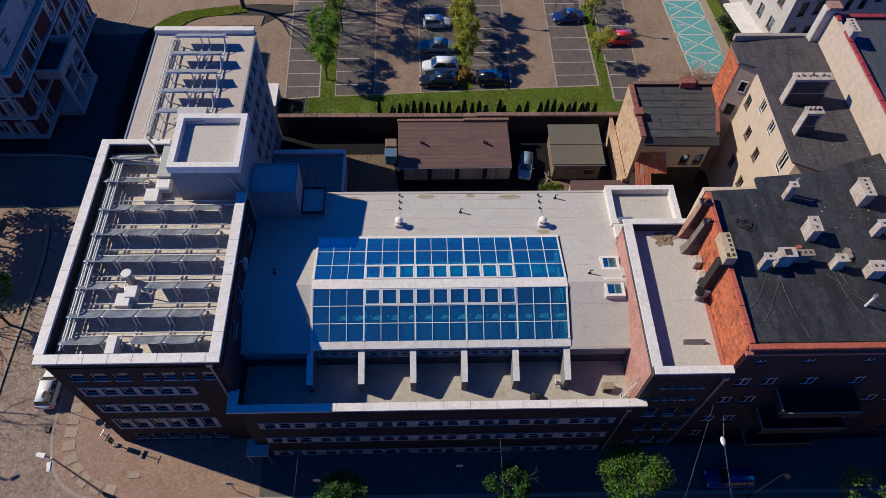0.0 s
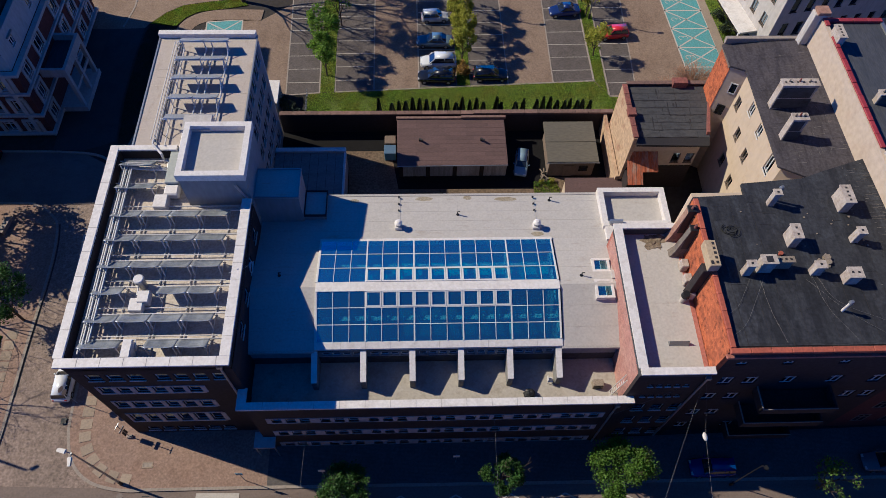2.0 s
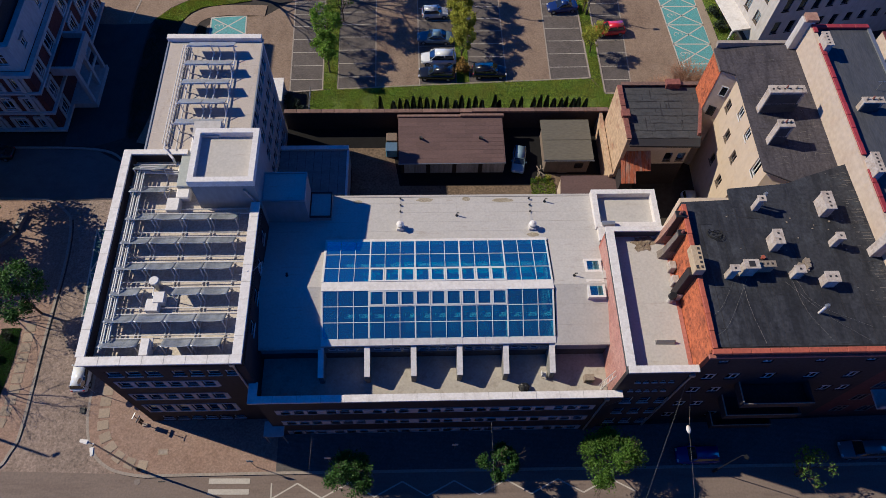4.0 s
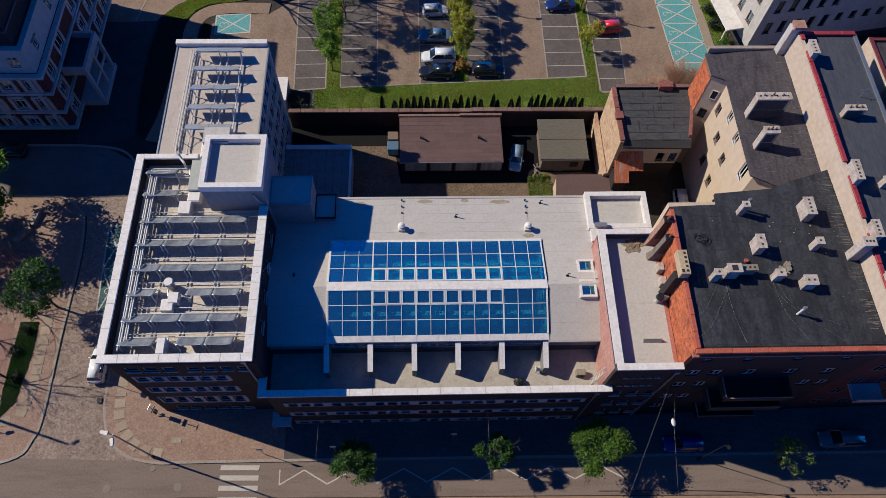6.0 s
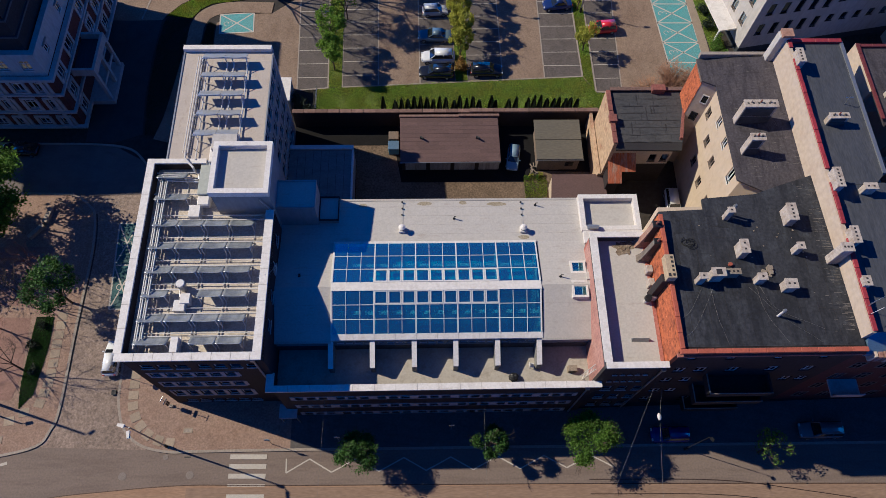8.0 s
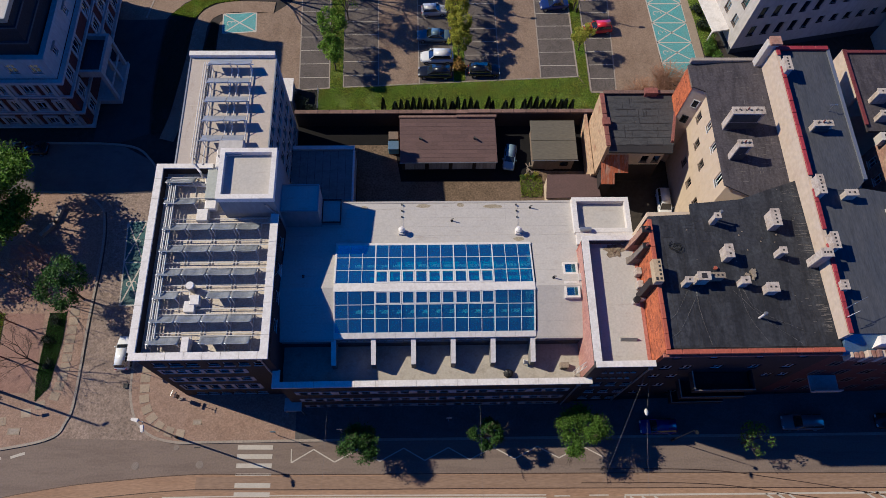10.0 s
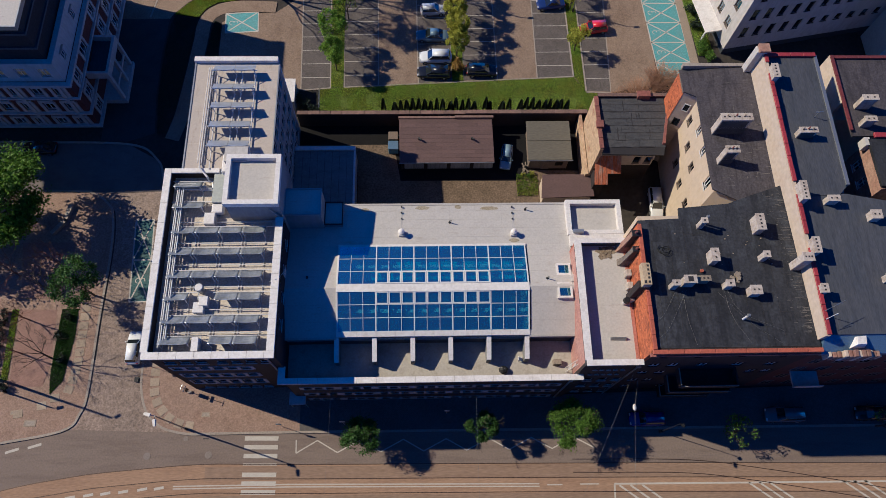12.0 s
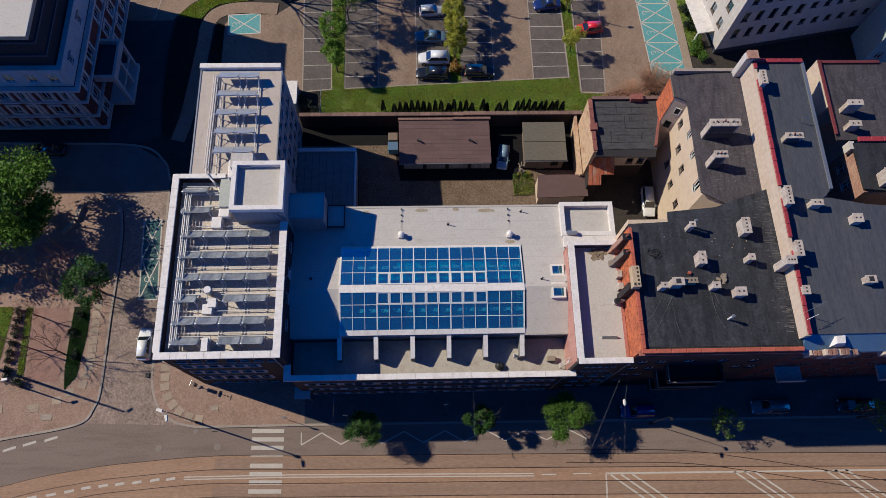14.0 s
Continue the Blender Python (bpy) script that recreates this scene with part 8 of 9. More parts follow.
ST = "young trees along the pavement"
tree("street_tree", -5.6, 15.0, 6.6, 2.3, 11, 9000, "young green street tree beside the kerb", leaf="leaf_deep", size=0.1, group=ST, flat=0.5)
tree("street_tree", 8.2, 15.9, 6.2, 1.65, 12, 7000, "young green street tree beside the kerb", leaf="leaf_deep", size=0.1, group=ST, flat=0.6)
tree("street_tree", 18.6, 15.9, 7.4, 3.0, 13, 16000, "broad green street tree beside the kerb", size=0.1, group=ST, flat=0.5)
tree("street_tree", 38.0, 14.9, 5.4, 1.7, 14, 700, "thinly leafed young street tree beside the kerb", size=0.11, group=ST, fill=0.3)
tree("street_tree", 56.5, 15.6, 5.6, 1.8, 15, 800, "thinly leafed young street tree beside the kerb", size=0.11, group=ST, fill=0.3)
tree("square_tree", -50.6, 44.4, 11.2, 6.0, 21, 19000, "large green tree with bright upper sprays on the square", size=0.2, trunk=0.28, flat=0.85)
tree("square_tree", -58.0, 40.5, 11.0, 5.2, 25, 8000, "large fresh green tree on the square", size=0.2, leaf="leaf_fresh", trunk=0.28)
tree("square_tree", -39.8, 33.3, 8.4, 2.7, 22, 5200, "slim dark green tree beside the side street", size=0.13, leaf="leaf_deep", fill=0.4)
tree("square_tree", -67.0, 45.5, 13.0, 5.6, 26, 7500, "large fresh green tree on the square", size=0.22, leaf="leaf_fresh", trunk=0.3)
tree("square_tree", -71.0, 39.0, 12.0, 5.2, 27, 7000, "large fresh green tree on the square", size=0.22, leaf="leaf_fresh", trunk=0.28)
tree("bare_tree", -43.8, 25.4, 8.0, 3.0, 36, 0, "bare tree with dark spreading twigs beside the lawn", bare=True, trunk=0.11, depth=5)
tree("bare_tree", -44.6, 33.6, 8.5, 3.0, 37, 0, "bare tree with dark spreading twigs beside the lawn", bare=True, trunk=0.12, depth=5)
BT = "bare reddish trees on the square"
tree("bare_tree", -47.2, 30.2, 6.6, 3.0, 31, 0, "small bare tree with reddish twigs", bare=True, bark="twig_red", trunk=0.09, group=BT, depth=4)
tree("bare_tree", -47.4, 26.0, 7.0, 3.0, 32, 0, "small bare tree with reddish twigs", bare=True, bark="twig_red", trunk=0.09, group=BT, depth=4)
tree("bare_tree", -43.8, 36.8, 7.0, 3.0, 33, 0, "small bare tree with reddish twigs", bare=True, bark="twig_red", trunk=0.09, group=BT, depth=4)
tree("bare_tree", -49.5, 36.0, 7.0, 3.0, 34, 0, "small bare tree with reddish twigs", bare=True, bark="twig_red", trunk=0.09, group=BT, depth=4)
PT = "trees on the car park islands"
for k, (x, y, h, c, n, lf) in enumerate(((-10.3, 65.6, 6.4, 1.6, 4800, "leaf"), (-10.6, 69.6, 7.0, 1.7, 4600, "leaf"), (-8.9, 74.6, 9.0, 2.8, 10000, "leaf"), (-8.0, 82.0, 9.5, 3.0, 9000, "leaf"),
                                         (6.7, 67.8, 5.8, 1.45, 4200, "leaf_yellow"), (6.7, 70.4, 6.5, 1.5, 5000, "leaf_yellow"), (6.6, 73.0, 7.0, 1.4, 5400, "leaf_yellow"), (6.5, 75.8, 7.4, 1.4, 5400, "leaf_yellow"), (6.4, 79.0, 7.0, 1.4, 5200, "leaf_yellow"),
                                         (23.8, 69.0, 5.0, 1.4, 2200, "leaf_yellow"), (23.8, 76.5, 5.0, 1.3, 1500, "leaf_yellow"), (23.6, 79.4, 5.0, 1.3, 1500, "leaf_yellow"))):
    tree("island_tree", x, y, h, c, 40 + k, n, "slender yellow-green tree on a planted island" if lf != "leaf" else "fresh green tree on a planted island", leaf="leaf_fresh" if lf == "leaf" else lf, size=0.11, trunk=0.1, group=PT, low=0.22, narrow=0.6)
tree("bare_tree", -22.4, 79.6, 15.0, 5, 61, 0, "tall bare tree beyond the car park", bare=True, trunk=0.3, depth=5, base=2.38)
tree("bare_tree", -2.0, 90.0, 15.0, 5, 62, 0, "tall bare tree beyond the car park", bare=True, trunk=0.3, depth=4, base=ground_z(-2.0, 90.0))
tree("bare_tree", -10.2, 79.6, 13.0, 5, 63, 0, "tall bare tree beyond the car park", bare=True, trunk=0.25, depth=4, base=ground_z(-10.2, 79.6))
tree("bare_tree", 11.5, 88.0, 13.0, 5, 64, 0, "tall bare tree beyond the car park", bare=True, trunk=0.25, depth=4, base=ground_z(11.5, 88.0))


def twig_bush(x, y, spread, height, seed, count, label):
    """Many thin bent canes rising from one root."""
    rb = random.Random(seed)
    z = ground_z(x, y)
    ob = thing("bare_bush", (x, y, z), label, "bush")
    bm = bmesh.new()
    for k in range(count):
        a, f = rb.uniform(0, math.tau), rb.uniform(0.15, 1.0) ** 0.6
        p = Vector((x + rb.uniform(-0.5, 0.5), y + rb.uniform(-0.5, 0.5), z))
        q = p + Vector((math.cos(a) * spread * f * 0.5, math.sin(a) * spread * f * 0.5, height * rb.uniform(0.4, 0.75)))
        r = q + Vector((math.cos(a) * spread * f * 0.5, math.sin(a) * spread * f * 0.5, height * rb.uniform(0.05, 0.3)))
        tube(bm, p, q, 0.028, 0.018, n=3, caps=False)
        tube(bm, q, r, 0.018, 0.008, n=3, caps=False)
        for t in range(3):
            e = q + (r - q) * rb.uniform(0, 0.9)
            tube(bm, e, e + Vector((rb.uniform(-0.6, 0.6), rb.uniform(-0.6, 0.6), rb.uniform(0.1, 0.6))), 0.013, 0.005, n=3, caps=False)
    part("cane", bm, M["twig_brown"], ob)


twig_bush(31.6, 60.2, 3.0, 3.0, 65, 460, "dense brown twiggy bush with no leaves")
twig_bush(34.9, 62.4, 2.8, 4.0, 66, 380, "dense brown twiggy bush beside the turquoise bays")
twig_bush(37.4, 62.4, 2.0, 2.4, 68, 160, "dense brown twiggy bush over the painted bay")
twig_bush(28.8, 59.6, 1.9, 2.0, 67, 260, "low brown twiggy bush on the lawn")


def bush(name, x, y, rx, ry, rz, seed, count, label, leaf="leaf", size=0.1, z=None, group=""):
    rng = random.Random(seed)
    z = ground_z(x, y) + 0.05 if z is None else z
    ob = thing(name, (x, y, z), label, "bush", group)
    bm = bmesh.new()
    for k in range(5):
        a = rng.uniform(0, math.tau)
        tube(bm, (x, y, z), (x + math.cos(a) * rx * 0.6, y + math.sin(a) * ry * 0.6, z + rz * 1.2), 0.03, 0.012, n=4)
    part("stem", bm, M["bark"], ob)
    cl = [(x + rng.uniform(-0.6, 0.6) * rx, y + rng.uniform(-0.6, 0.6) * ry, z + rng.uniform(0.35, 1.3) * rz, min(rx, ry, rz) * 0.55) for _ in range(9)]
    v, f = leaf_cloud(cl, count, size, rng)
    me = bpy.data.meshes.new("foliage")
    o = Vector((x, y, z))
    me.from_pydata([tuple(c - o) for c in v], [], f)
    me.materials.append(M[leaf])
    c = new("foliage", me)
    c.parent = ob
    return ob


bush("golden_bush", 6.8, 66.0, 1.0, 0.9, 0.9, 71, 900, "golden yellow bush at the end of an island", "leaf_gold", 0.12)
for k, (x, y, r) in enumerate(((42.6, 70.3, 0.9), (42.0, 73.2, 1.0), (42.4, 69.0, 0.9), (41.8, 76.0, 1.0), (43.4, 67.6, 0.8))):
    bush("clipped_bush", x, y, r, r, 0.9, 80 + k, 700, "dark green bush in the strip beside the white house", "leaf_dark" if k % 2 else "leaf", 0.1, group="bushes beside the white house")
for k, (x, y) in enumerate(((-14.2, 59.6), (-13.2, 58.6), (-15.4, 60.6))):
    bush("dark_bush", x, y, 0.9, 0.9, 0.9, 90 + k, 500, "dark evergreen bush beside the wing", "leaf_dark", 0.1, group="bushes beside the wing")
for k in range(9):
    bush("hedge_bush", -50.6 + 0.05 * k, 22.6 + 1.05 * k, 0.55, 0.65, 0.6, 100 + k, 420, "dark clipped hedge bush on the square", "leaf_dark", 0.09, group="hedge on the square")
for k, (x, y) in enumerate(((-43.2, 28.2), (-42.5, 30.7), (-42.6, 25.3))):
    bush("dark_bush", x, y, 0.7 - 0.1 * k, 0.7, 0.6, 125 + k, 420, "dark evergreen bush in the bed of grass", "leaf_dark", 0.09, group="bushes on the square")
bush("dark_bush", -48.9, 22.2, 0.9, 0.9, 0.7, 120, 500, "dark low bush at the corner of the square", "leaf_dark", 0.1)
lawn("lawn_yard_plot", [(14.3, 46.2), (17.0, 46.1), (17.2, 48.3), (16.9, 49.2), (14.2, 49.3)], up=0.05, count=420, label="overgrown patch of weeds in the yard", tall=0.22, skins=("yard", "blade"))
for k in range(4):
    bush("weed_clump", 14.6 + 0.6 * k, 48.9 + (k % 2) * 0.5, 0.4, 0.4, 0.3, 130 + k, 420, "clump of weeds in the yard", "leaf_yellow" if k % 2 else "leaf", 0.045, group="weeds in the yard")

# row of little conifers along the yard wall
def conifer_mesh(seed):
    rng = random.Random(seed)
    verts, faces = [], []
    for k in range(760):
        f = rng.uniform(0.02, 1.0)
        a, r = rng.uniform(0, math.tau), (0.36 * (1 - f) ** 0.8 + 0.03) * rng.uniform(0.55, 1.0)
        p = Vector((math.cos(a) * r, math.sin(a) * r, 0.08 + f * 1.55))
        o = Vector((math.cos(a), math.sin(a), 0.9)).normalized() * 0.16
        t = Vector((-math.sin(a), math.cos(a), 0)) * 0.075
        i = len(verts)
        verts += [p - t, p + t, p + o]
        faces.append((i, i + 1, i + 2))
    me = bpy.data.meshes.new("needles")
    me.from_pydata([tuple(v) for v in verts], [], faces)
    me.materials.append(M["leaf_dark"])
    return me


stem_bm = bmesh.new()
tube(stem_bm, (0, 0, 0), (0, 0, 1.5), 0.035, 0.01, n=5)
stem_me = mesh_of("stem", stem_bm, M["bark"])
needle = [conifer_mesh(200 + k) for k in range(4)]
xs = [-3.6] + [-2.05 + 0.82 * k for k in range(9)] + [5.6, 6.3, 7.2, 8.0, 8.85, 10.4, 10.95, 12.7, 13.65, 15.2, 16.0, 16.8, 17.7, 18.6, 19.2, 20.1, 20.75, 21.65]
rng = random.Random(9)
for k, x in enumerate(xs):
    y = 58.95 + rng.uniform(-0.12, 0.12)
    ob = thing("conifer", (x, y, ground_z(x, y) + 0.05), "small dark conifer in the row along the yard wall", "conifer", "conifers along the yard wall")
    ORIGIN[ob] = Vector()
    piece("stem", stem_me, ob, (0, 0, 0))
    piece("needles", needle[k % 4], ob, (0, 0, 0), rng.uniform(0, 6))
    s = rng.uniform(0.9, 1.2)
    ob.scale = (s, s, rng.uniform(1.35, 1.9))

# ---- vehicles ----
def loft(sections):
    """A closed skin over cross sections (x, half width, low z, high z, top half width)."""
    bm = bmesh.new()
    rings = []
    for x, w, lo, hi, tw in sections:
        m = lo + (hi - lo) * 0.55
        pts = [(-w * 0.92, lo), (-w, lo + (m - lo) * 0.4), (-w, m), (-tw, hi - 0.03), (-tw * 0.86, hi), (tw * 0.86, hi), (tw, hi - 0.03), (w, m), (w, lo + (m - lo) * 0.4), (w * 0.92, lo)]
        rings.append([bm.verts.new((x, y, z)) for y, z in pts])
    for a, b in zip(rings, rings[1:]):
        for k in range(10):
            bm.faces.new((a[k], a[(k + 1) % 10], b[(k + 1) % 10], b[k]))
    bm.faces.new(rings[0][::-1])
    bm.faces.new(rings[-1])
    return bm


def make_car(kind, colour, label, at, heading, L=4.2, W=1.76, H=1.48, group="parked cars"):
    x, y = at
    ob = thing("car" if kind != "van" else "van", (x, y, ground_z(x, y) + 0.02), label, "car" if kind != "van" else "van", group)
    ORIGIN[ob] = Vector()
    ob.rotation_euler = (0, 0, radians(heading))
    p = paint("paint_" + ob.name.replace(".", "_"), colour)
    h, w = L / 2, W / 2
    belt = 0.93 if kind != "van" else 1.1
    part("body", loft([(-h, w * 0.78, 0.42, 0.72, w * 0.7), (-h + 0.12, w * 0.93, 0.28, belt - 0.05, w * 0.84), (-h * 0.72, w, 0.22, belt, w * 0.92), (0.0, w, 0.22, belt, w * 0.94),
                       (h * 0.45, w, 0.22, belt - 0.03, w * 0.92), (h * 0.82, w * 0.96, 0.24, belt - 0.17, w * 0.84), (h - 0.1, w * 0.88, 0.3, belt - 0.27, w * 0.74), (h, w * 0.74, 0.42, 0.58, w * 0.66)]), p, ob, smooth=True)
    rear, front = {"hatch": (-0.9, 0.46), "wagon": (-0.93, 0.46), "sedan": (-0.62, 0.42), "van": (-0.95, 0.62), "suv": (-0.9, 0.5)}[kind]
    r0, r1 = rear * h, (rear + (0.1 if kind != "sedan" else 0.26)) * h
    f1, f0 = (front - (0.3 if kind != "van" else 0.2)) * h, front * h
    part("cabin_glass", loft([(r0, w * 0.84, belt - 0.04, belt + 0.02, w * 0.82), (r1, w * 0.86, belt - 0.04, H - 0.06, w * 0.7), (0.0, w * 0.88, belt - 0.04, H - 0.03, w * 0.74), (f1, w * 0.87, belt - 0.04, H - 0.07, w * 0.72), (f0, w * 0.84, belt - 0.04, belt + 0.02, w * 0.8)]), M["car_glass"], ob, "dark tinted windows", smooth=False)
    bm = bmesh.new()
    prism(bm, [(r1 - 0.05, -w * 0.68), (f1 + 0.05, -w * 0.7), (f1 + 0.05, w * 0.7), (r1 - 0.05, w * 0.68)], H - 0.08, lambda a, b: H + 0.015 - 0.05 * (b / w) ** 2)
    bmesh.ops.bevel(bm, geom=bm.edges[:], offset=0.03, segments=2, affect='EDGES')
    part("roof", bm, p, ob, smooth=True)
    for s in (-1, 1):
        for (xa, za), (xb, zb) in (((r0, belt), (r1, H - 0.05)), ((f0, belt), (f1, H - 0.06)), (((r1 + f1) / 2 - 0.05, belt), ((r1 + f1) / 2 - 0.05, H - 0.05))):
            part("pillar", path_tube([(xa, s * w * 0.86, za), (xb, s * w * 0.72, zb)], 0.045, 5), p, ob)
        for xw in (-h * 0.62, h * 0.64):
            bm = bmesh.new()
            tube(bm, (xw, s * (w - 0.2), 0.31), (xw, s * (w + 0.01), 0.31), 0.31, n=18)
            wheel = part("wheel", bm, M["tyre"], ob)
            bm = bmesh.new()
            tube(bm, (xw, s * (w + 0.005), 0.31), (xw, s * (w + 0.02), 0.31), 0.19, n=12)
            part("rim", bm, M["zinc"], wheel)
        part("headlight", new_box(h - 0.2, h - 0.02, s * w * 0.62 - 0.16, s * w * 0.62 + 0.16, 0.56, 0.7, bevel=0.03), M["lamp_clear"], ob)
        part("tail_light", new_box(-h + 0.0, -h + 0.14, s * w * 0.68 - 0.12, s * w * 0.68 + 0.12, 0.66, 0.84, bevel=0.03), M["lamp_red"], ob)
        part("mirror", new_box(f0 - 0.35, f0 - 0.2, s * (w + 0.08) - 0.09, s * (w + 0.08) + 0.09, belt, belt + 0.14, bevel=0.03), p, ob)
    return ob


PK = "cars in the car park"
make_car("hatch", (0.48, 0.48, 0.48), "small silver hatchback in a parking bay", (3.4, 75.8), 4, 3.6, 1.6, 1.45, PK)
make_car("sedan", (0.1, 0.14, 0.19), "blue-grey saloon in a parking bay", (3.3, 71.2), 178, 4.7, 1.8, 1.45, PK)
make_car("suv", (0.576, 0.584, 0.6), "white estate car in a parking bay", (3.7, 67.5), 180, 4.6, 1.85, 1.62, PK)
make_car("wagon", (0.0096, 0.0104, 0.0128), "black estate car in a parking bay", (3.4, 64.9), 178, 4.7, 1.82, 1.5, PK)
make_car("wagon", (0.0096, 0.0096, 0.0112), "black hatchback in a parking bay", (10.2, 65.2), 0, 4.4, 1.8, 1.5, PK)
make_car("sedan", (0.016, 0.028, 0.128), "dark blue hatchback in a parking bay", (20.9, 77.0), 186, 4.2, 1.75, 1.45, PK)
make_car("hatch", (0.44, 0.012, 0.016), "bright red hatchback in a parking bay", (26.9, 72.6), 186, 4.0, 1.72, 1.5, PK)
make_car("hatch", (0.68, 0.68, 0.68), "white car parked in the side street", (-33.75, 26.4), 91, 4.1, 1.75, 1.5, "cars in the streets")
make_car("hatch", (0.2, 0.27, 0.34), "grey-blue car beside the garages", (13.0, 51.6), 260, 3.7, 1.58, 1.42, "cars in the yards")
make_car("wagon", (0.56, 0.56, 0.56), "white car in the inner court", (32.65, 44.8), 268, 4.4, 1.75, 1.5, "cars in the yards")
make_car("wagon", (0.008, 0.016, 0.16), "bright blue car at the shaded kerb", (28.3, 16.9), 180, 4.3, 1.75, 1.55, "cars in the streets")
make_car("wagon", (0.112, 0.12, 0.136), "grey car at the shaded kerb", (45.2, 17.1), 180, 4.8, 1.85, 1.6, "cars in the streets")
make_car("wagon", (0.012, 0.0128, 0.016), "black car at the shaded kerb", (56.2, 17.1), 180, 4.6, 1.8, 1.5, "cars in the streets")
make_car("sedan", (0.0096, 0.0096, 0.012), "black car in the dark back street", (-50.0, 54.0), 180, 4.6, 1.8, 1.45, "cars in the streets")

# ---- lamps, signs, cables ----
def street_lamp(x, y, h, arms, label, r=0.11, skin="zinc", cap="white_metal", head=0.75):
    z = ground_z(x, y) + 0.1
    ob = thing("street_lamp", (x, y, z), label, "street lamp", "street lamps")
    bm = bmesh.new()
    tube(bm, (x, y, z), (x, y, z + h), r, r * 0.6, n=8)
    part("pole", bm, M[skin], ob)
    bm = bmesh.new()
    tube(bm, (x, y, z), (x, y, z + 0.8), 0.17, 0.14, n=10)
    part("foot", bm, M["dark_metal"], ob)
    for dx, dy in arms:
        ex, ey = x + dx, y + dy
        part("arm", path_tube([(x, y, z + h - 0.15), (ex, ey, z + h + 0.15)], 0.045, 6), M[skin], ob)
        n = math.hypot(dx, dy)
        ux, uy = dx / n, dy / n
        bm = bmesh.new()
        prism(bm, [(ex - uy * 0.2, ey + ux * 0.2), (ex + uy * 0.2, ey - ux * 0.2), (ex + ux * head + uy * 0.14, ey + uy * head - ux * 0.14), (ex + ux * head - uy * 0.14, ey + uy * head + ux * 0.14)], z + h + 0.08, z + h + 0.26)
        bmesh.ops.bevel(bm, geom=bm.edges[:], offset=0.05, segments=2, affect='EDGES')
        part("lamp_head", bm, M[cap], ob)
    return ob


street_lamp(-26.6, 16.7, 10.7, [(-0.35, 0.08), (0.06, -0.35)], "tall grey street lamp with two white heads")
street_lamp(29.9, 15.4, 7.2, [(0.1, -0.1)], "dark street lamp beside the shaded kerb", r=0.05, skin="black_plastic", cap="black_plastic", head=0.4)
street_lamp(-51.9, 23.7, 13.4, [(0.2, 0.1)], "very tall grey lamp mast on the square", r=0.19)
street_lamp(-48.5, 21.4, 4.9, [(0.25, 0.05)], "low park lamp on the square")
street_lamp(7.4, 78.0, 7.5, [(0.8, 0)], "grey lamp between the parking bays")
street_lamp(24.2, 76.0, 6.5, [(0.8, 0)], "grey lamp between the parking bays")
lamp = thing("hanging_lamp", (23.4, 16.5, 12.3), "white oval street lamp hung on a cable", "street lamp")
bm = bmesh.new()
bmesh.ops.create_uvsphere(bm, u_segments=14, v_segments=8, radius=1)
for v in bm.verts:
    v.co = Vector((23.4 + v.co.x * 0.2, 16.5 + v.co.y * 0.36, 12.55 + v.co.z * 0.12))
part("lamp_head", bm, M["white_paint"], lamp, smooth=True)
part("cable", path_tube([(24.2, 20.6, 13.2), (23.4, 16.5, 12.7), (22.6, 10.0, 12.9), (21.5, -6.0, 13.6)], 0.008, 4), M["wire_grey"], lamp)


def sign(x, y, h, shape, label, turn=0):
    z = ground_z(x, y) + 0.1
    ob = thing("traffic_sign", (x, y, z), label, "traffic sign")
    part("post", path_tube([(x, y, z), (x, y, z + h)], 0.035, 6), M["zinc"], ob)
    part("plate", new_box(x - 0.3, x + 0.3, y - 0.05, y - 0.03, z + h - 0.7, z + h - 0.05), shape, ob)


sign(-15.3, 16.75, 3.0, M["blue_bin"], "square traffic sign on a grey post at the crossing")
sign(-8.0, 16.9, 3.0, M["white_metal"], "traffic sign on a grey post at the tram stop")
sign(4.2, 18.0, 2.6, M["white_metal"], "small white notice plate on a grey post")
for x0, y0, z0, x1, y1, z1 in ((-8.6, 19.7, 9.0, -9.6, -6.0, 8.0), (7.2, 19.7, 9.0, 7.2, -6.0, 8.0), (23.5, 20.4, 14.5, 11.0, -6.0, 8.0), (23.6, 20.4, 16.0, 17.5, 19.6, 9.0)):
    ob = thing("span_cable", (x0, y0, z0), "thin pale span cable over the tram tracks", "cable", "span cables over the street")
    n = 8
    part("cable", path_tube([(x0 + (x1 - x0) * k / n, y0 + (y1 - y0) * k / n, z0 + (z1 - z0) * k / n - 0.5 * math.sin(math.pi * k / n)) for k in range(n + 1)], 0.008, 4), M["wire_grey"], ob)
# bench wall and bollards on the square
bw = thing("bench_wall", (-45, 43, 0.7), "curved pale concrete bench on the square", "bench")
for k, (a, b) in enumerate((((-44.5, 45.6), (-44.9, 43.6)), ((-45.0, 43.3), (-46.4, 41.6)))):
    part("block", ribbon([a, b], 0.55, 0.62, 0.5), M["kerb"], bw)
def disc(bm, centre, normal, r, thick=0.03):
    n = Vector(normal).normalized()
    tube(bm, Vector(centre) - n * thick / 2, Vector(centre) + n * thick / 2, r, n=16)


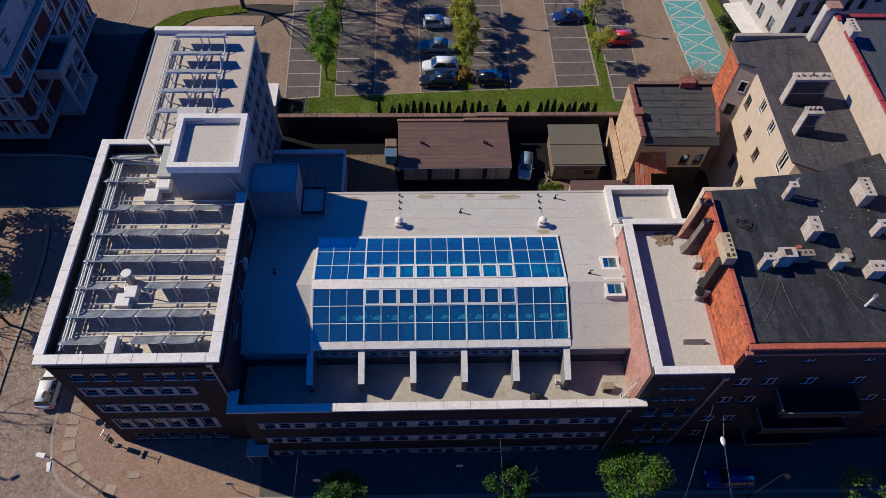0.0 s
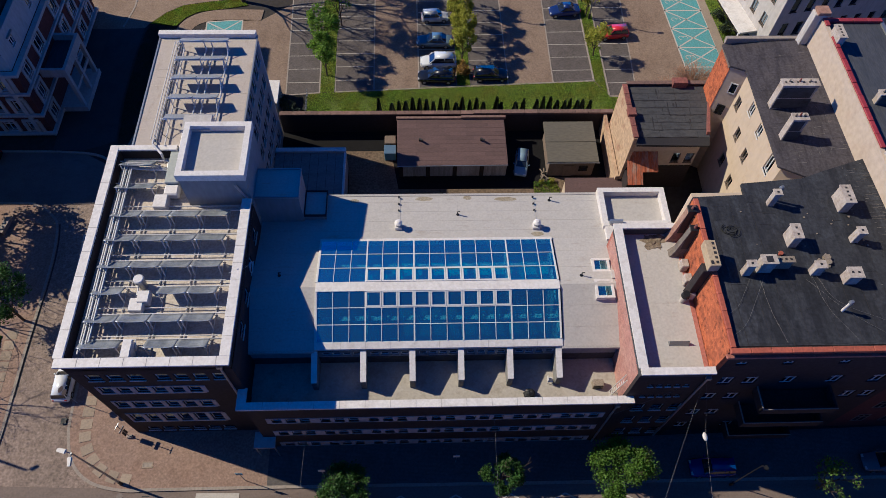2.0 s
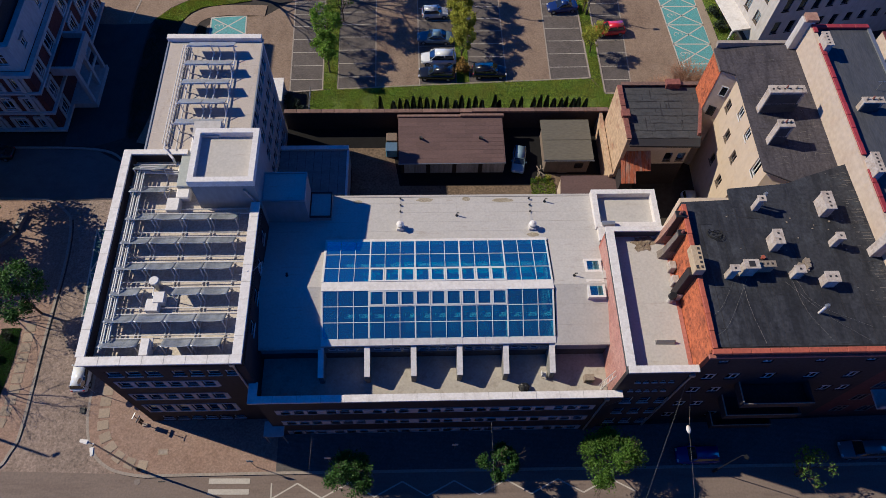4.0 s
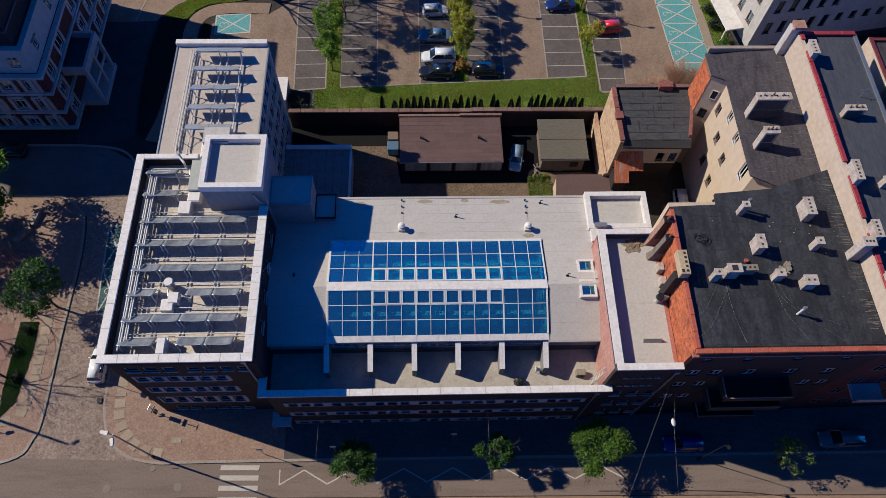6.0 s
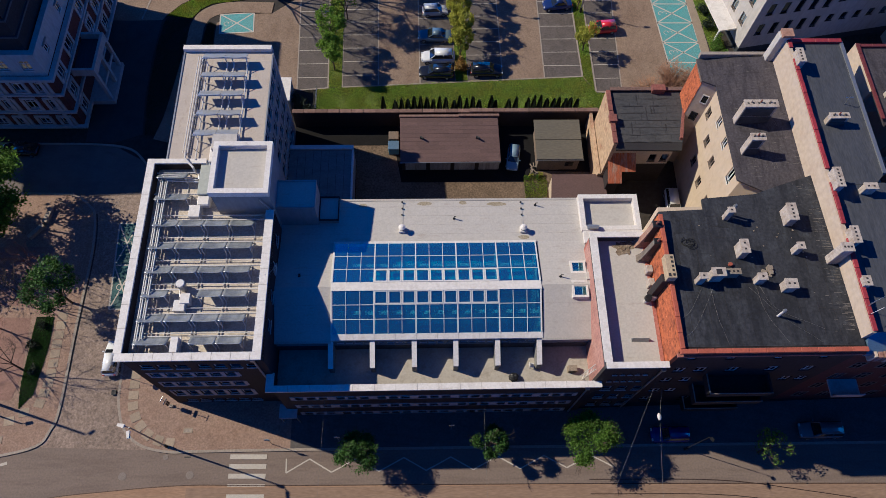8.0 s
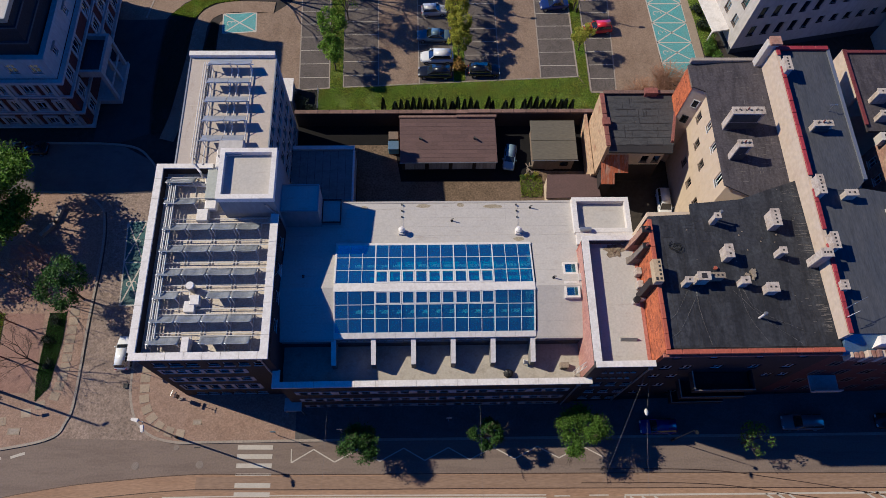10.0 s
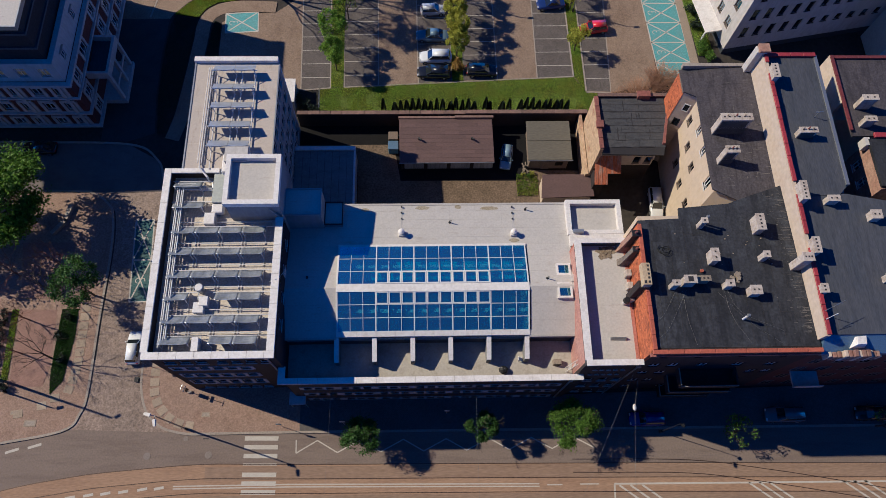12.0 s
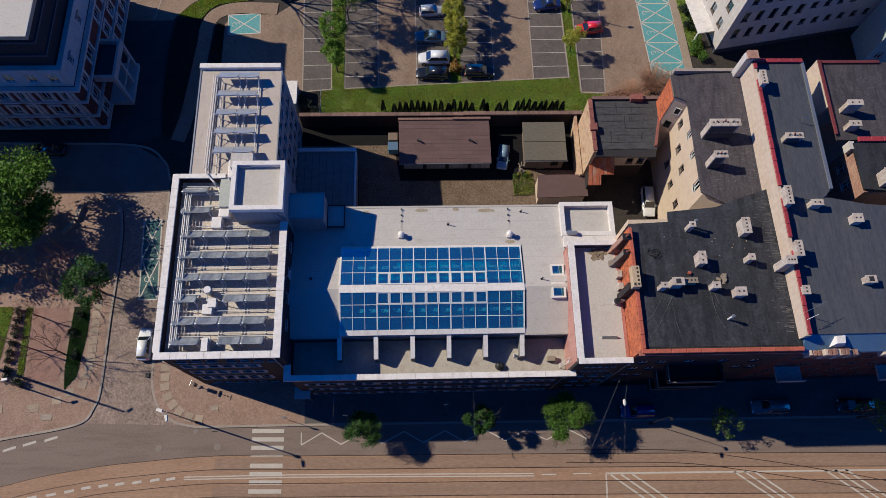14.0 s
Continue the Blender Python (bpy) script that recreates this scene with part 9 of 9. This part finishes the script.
FACE = Vector((math.cos(SUN_AZ), math.sin(SUN_AZ), 0))
post = thing("sign_post", (-26.6, 21.0, 0.36), "grey post with an information board and small plates", "sign post")
part("post", path_tube([(-26.6, 21.0, 0.36), (-26.6, 21.0, 3.75)], 0.04, 6), M["zinc"], post)
part("crossbar", path_tube([(-26.6 - 0.1, 21.0 - 0.3, 3.75), (-26.6 + 0.1, 21.0 + 0.3, 3.75)], 0.04, 5), M["zinc"], post)
bm = new_box(-0.02, 0.02, -0.22, 0.22, 0.9, 1.9, bevel=0.01)
bmesh.ops.rotate(bm, verts=bm.verts, matrix=Matrix.Rotation(SUN_AZ, 3, 'Z'))
bmesh.ops.translate(bm, verts=bm.verts, vec=(-26.6, 21.0, 0.36))
part("board", bm, M["dark_metal"], post, "dark information board")
bm = new_box(-0.02, 0.02, -0.36, 0.36, 2.1, 2.4, bevel=0.01)
bmesh.ops.rotate(bm, verts=bm.verts, matrix=Matrix.Rotation(SUN_AZ, 3, 'Z'))
bmesh.ops.translate(bm, verts=bm.verts, vec=(-26.6, 21.0, 0.36))
part("plate", bm, M["zinc"], post)
part("foot", new_box(-26.85, -26.35, 20.85, 21.15, 0.36, 0.62, bevel=0.03), M["kerb"], post, "pale concrete foot")
post = thing("traffic_sign", (-32.3, 24.4, 0.5), "tall grey post with two round traffic signs", "traffic sign")
part("post", path_tube([(-32.3, 24.4, 0.4), (-32.3, 24.4, 4.6)], 0.03, 6), M["zinc"], post)
for z in (3.5, 4.25):
    bm = bmesh.new()
    disc(bm, (-32.3 + 0.05, 24.4, z), FACE, 0.32)
    part("plate", bm, M["zinc"], post)
solid("road_drain", new_box(-33.4, -32.9, 22.35, 22.9, 0.35, 0.5), M["dark_metal"], "iron drain grate at the kerb", "drain")
porch = thing("entrance_canopy", (-13.0, 20.3, 3), "small grey glass canopy over the corner entrance", "canopy")
part("roof", new_box(-14.1, -12.2, 18.8, 20.3, 3.4, 3.52), M["white_render"], porch)
part("post", new_box(-14.05, -13.95, 18.9, 19.0, 0.2, 3.4), M["zinc"], porch)
part("post", new_box(-12.35, -12.25, 18.9, 19.0, 0.2, 3.4), M["zinc"], porch)
for side, x, y0, z0 in (("pipe", -14.1, 21.25, 17.0), ("pipe", 17.3, 19.7, 10.8), ("pipe", 23.3, 20.1, 15.8)):
    ob = thing("downpipe", (x, y0, 0.2), "grey rainwater downpipe on the facade", "downpipe", "downpipes on the facades")
    part("pipe", path_tube([(x, y0, z0), (x, y0, 0.3)], 0.09, 7), M["zinc"], ob)
    part("hopper", new_box(x - 0.2, x + 0.2, y0 - 0.15, y0 + 0.08, z0 - 0.1, z0 + 0.3), M["zinc"], ob)
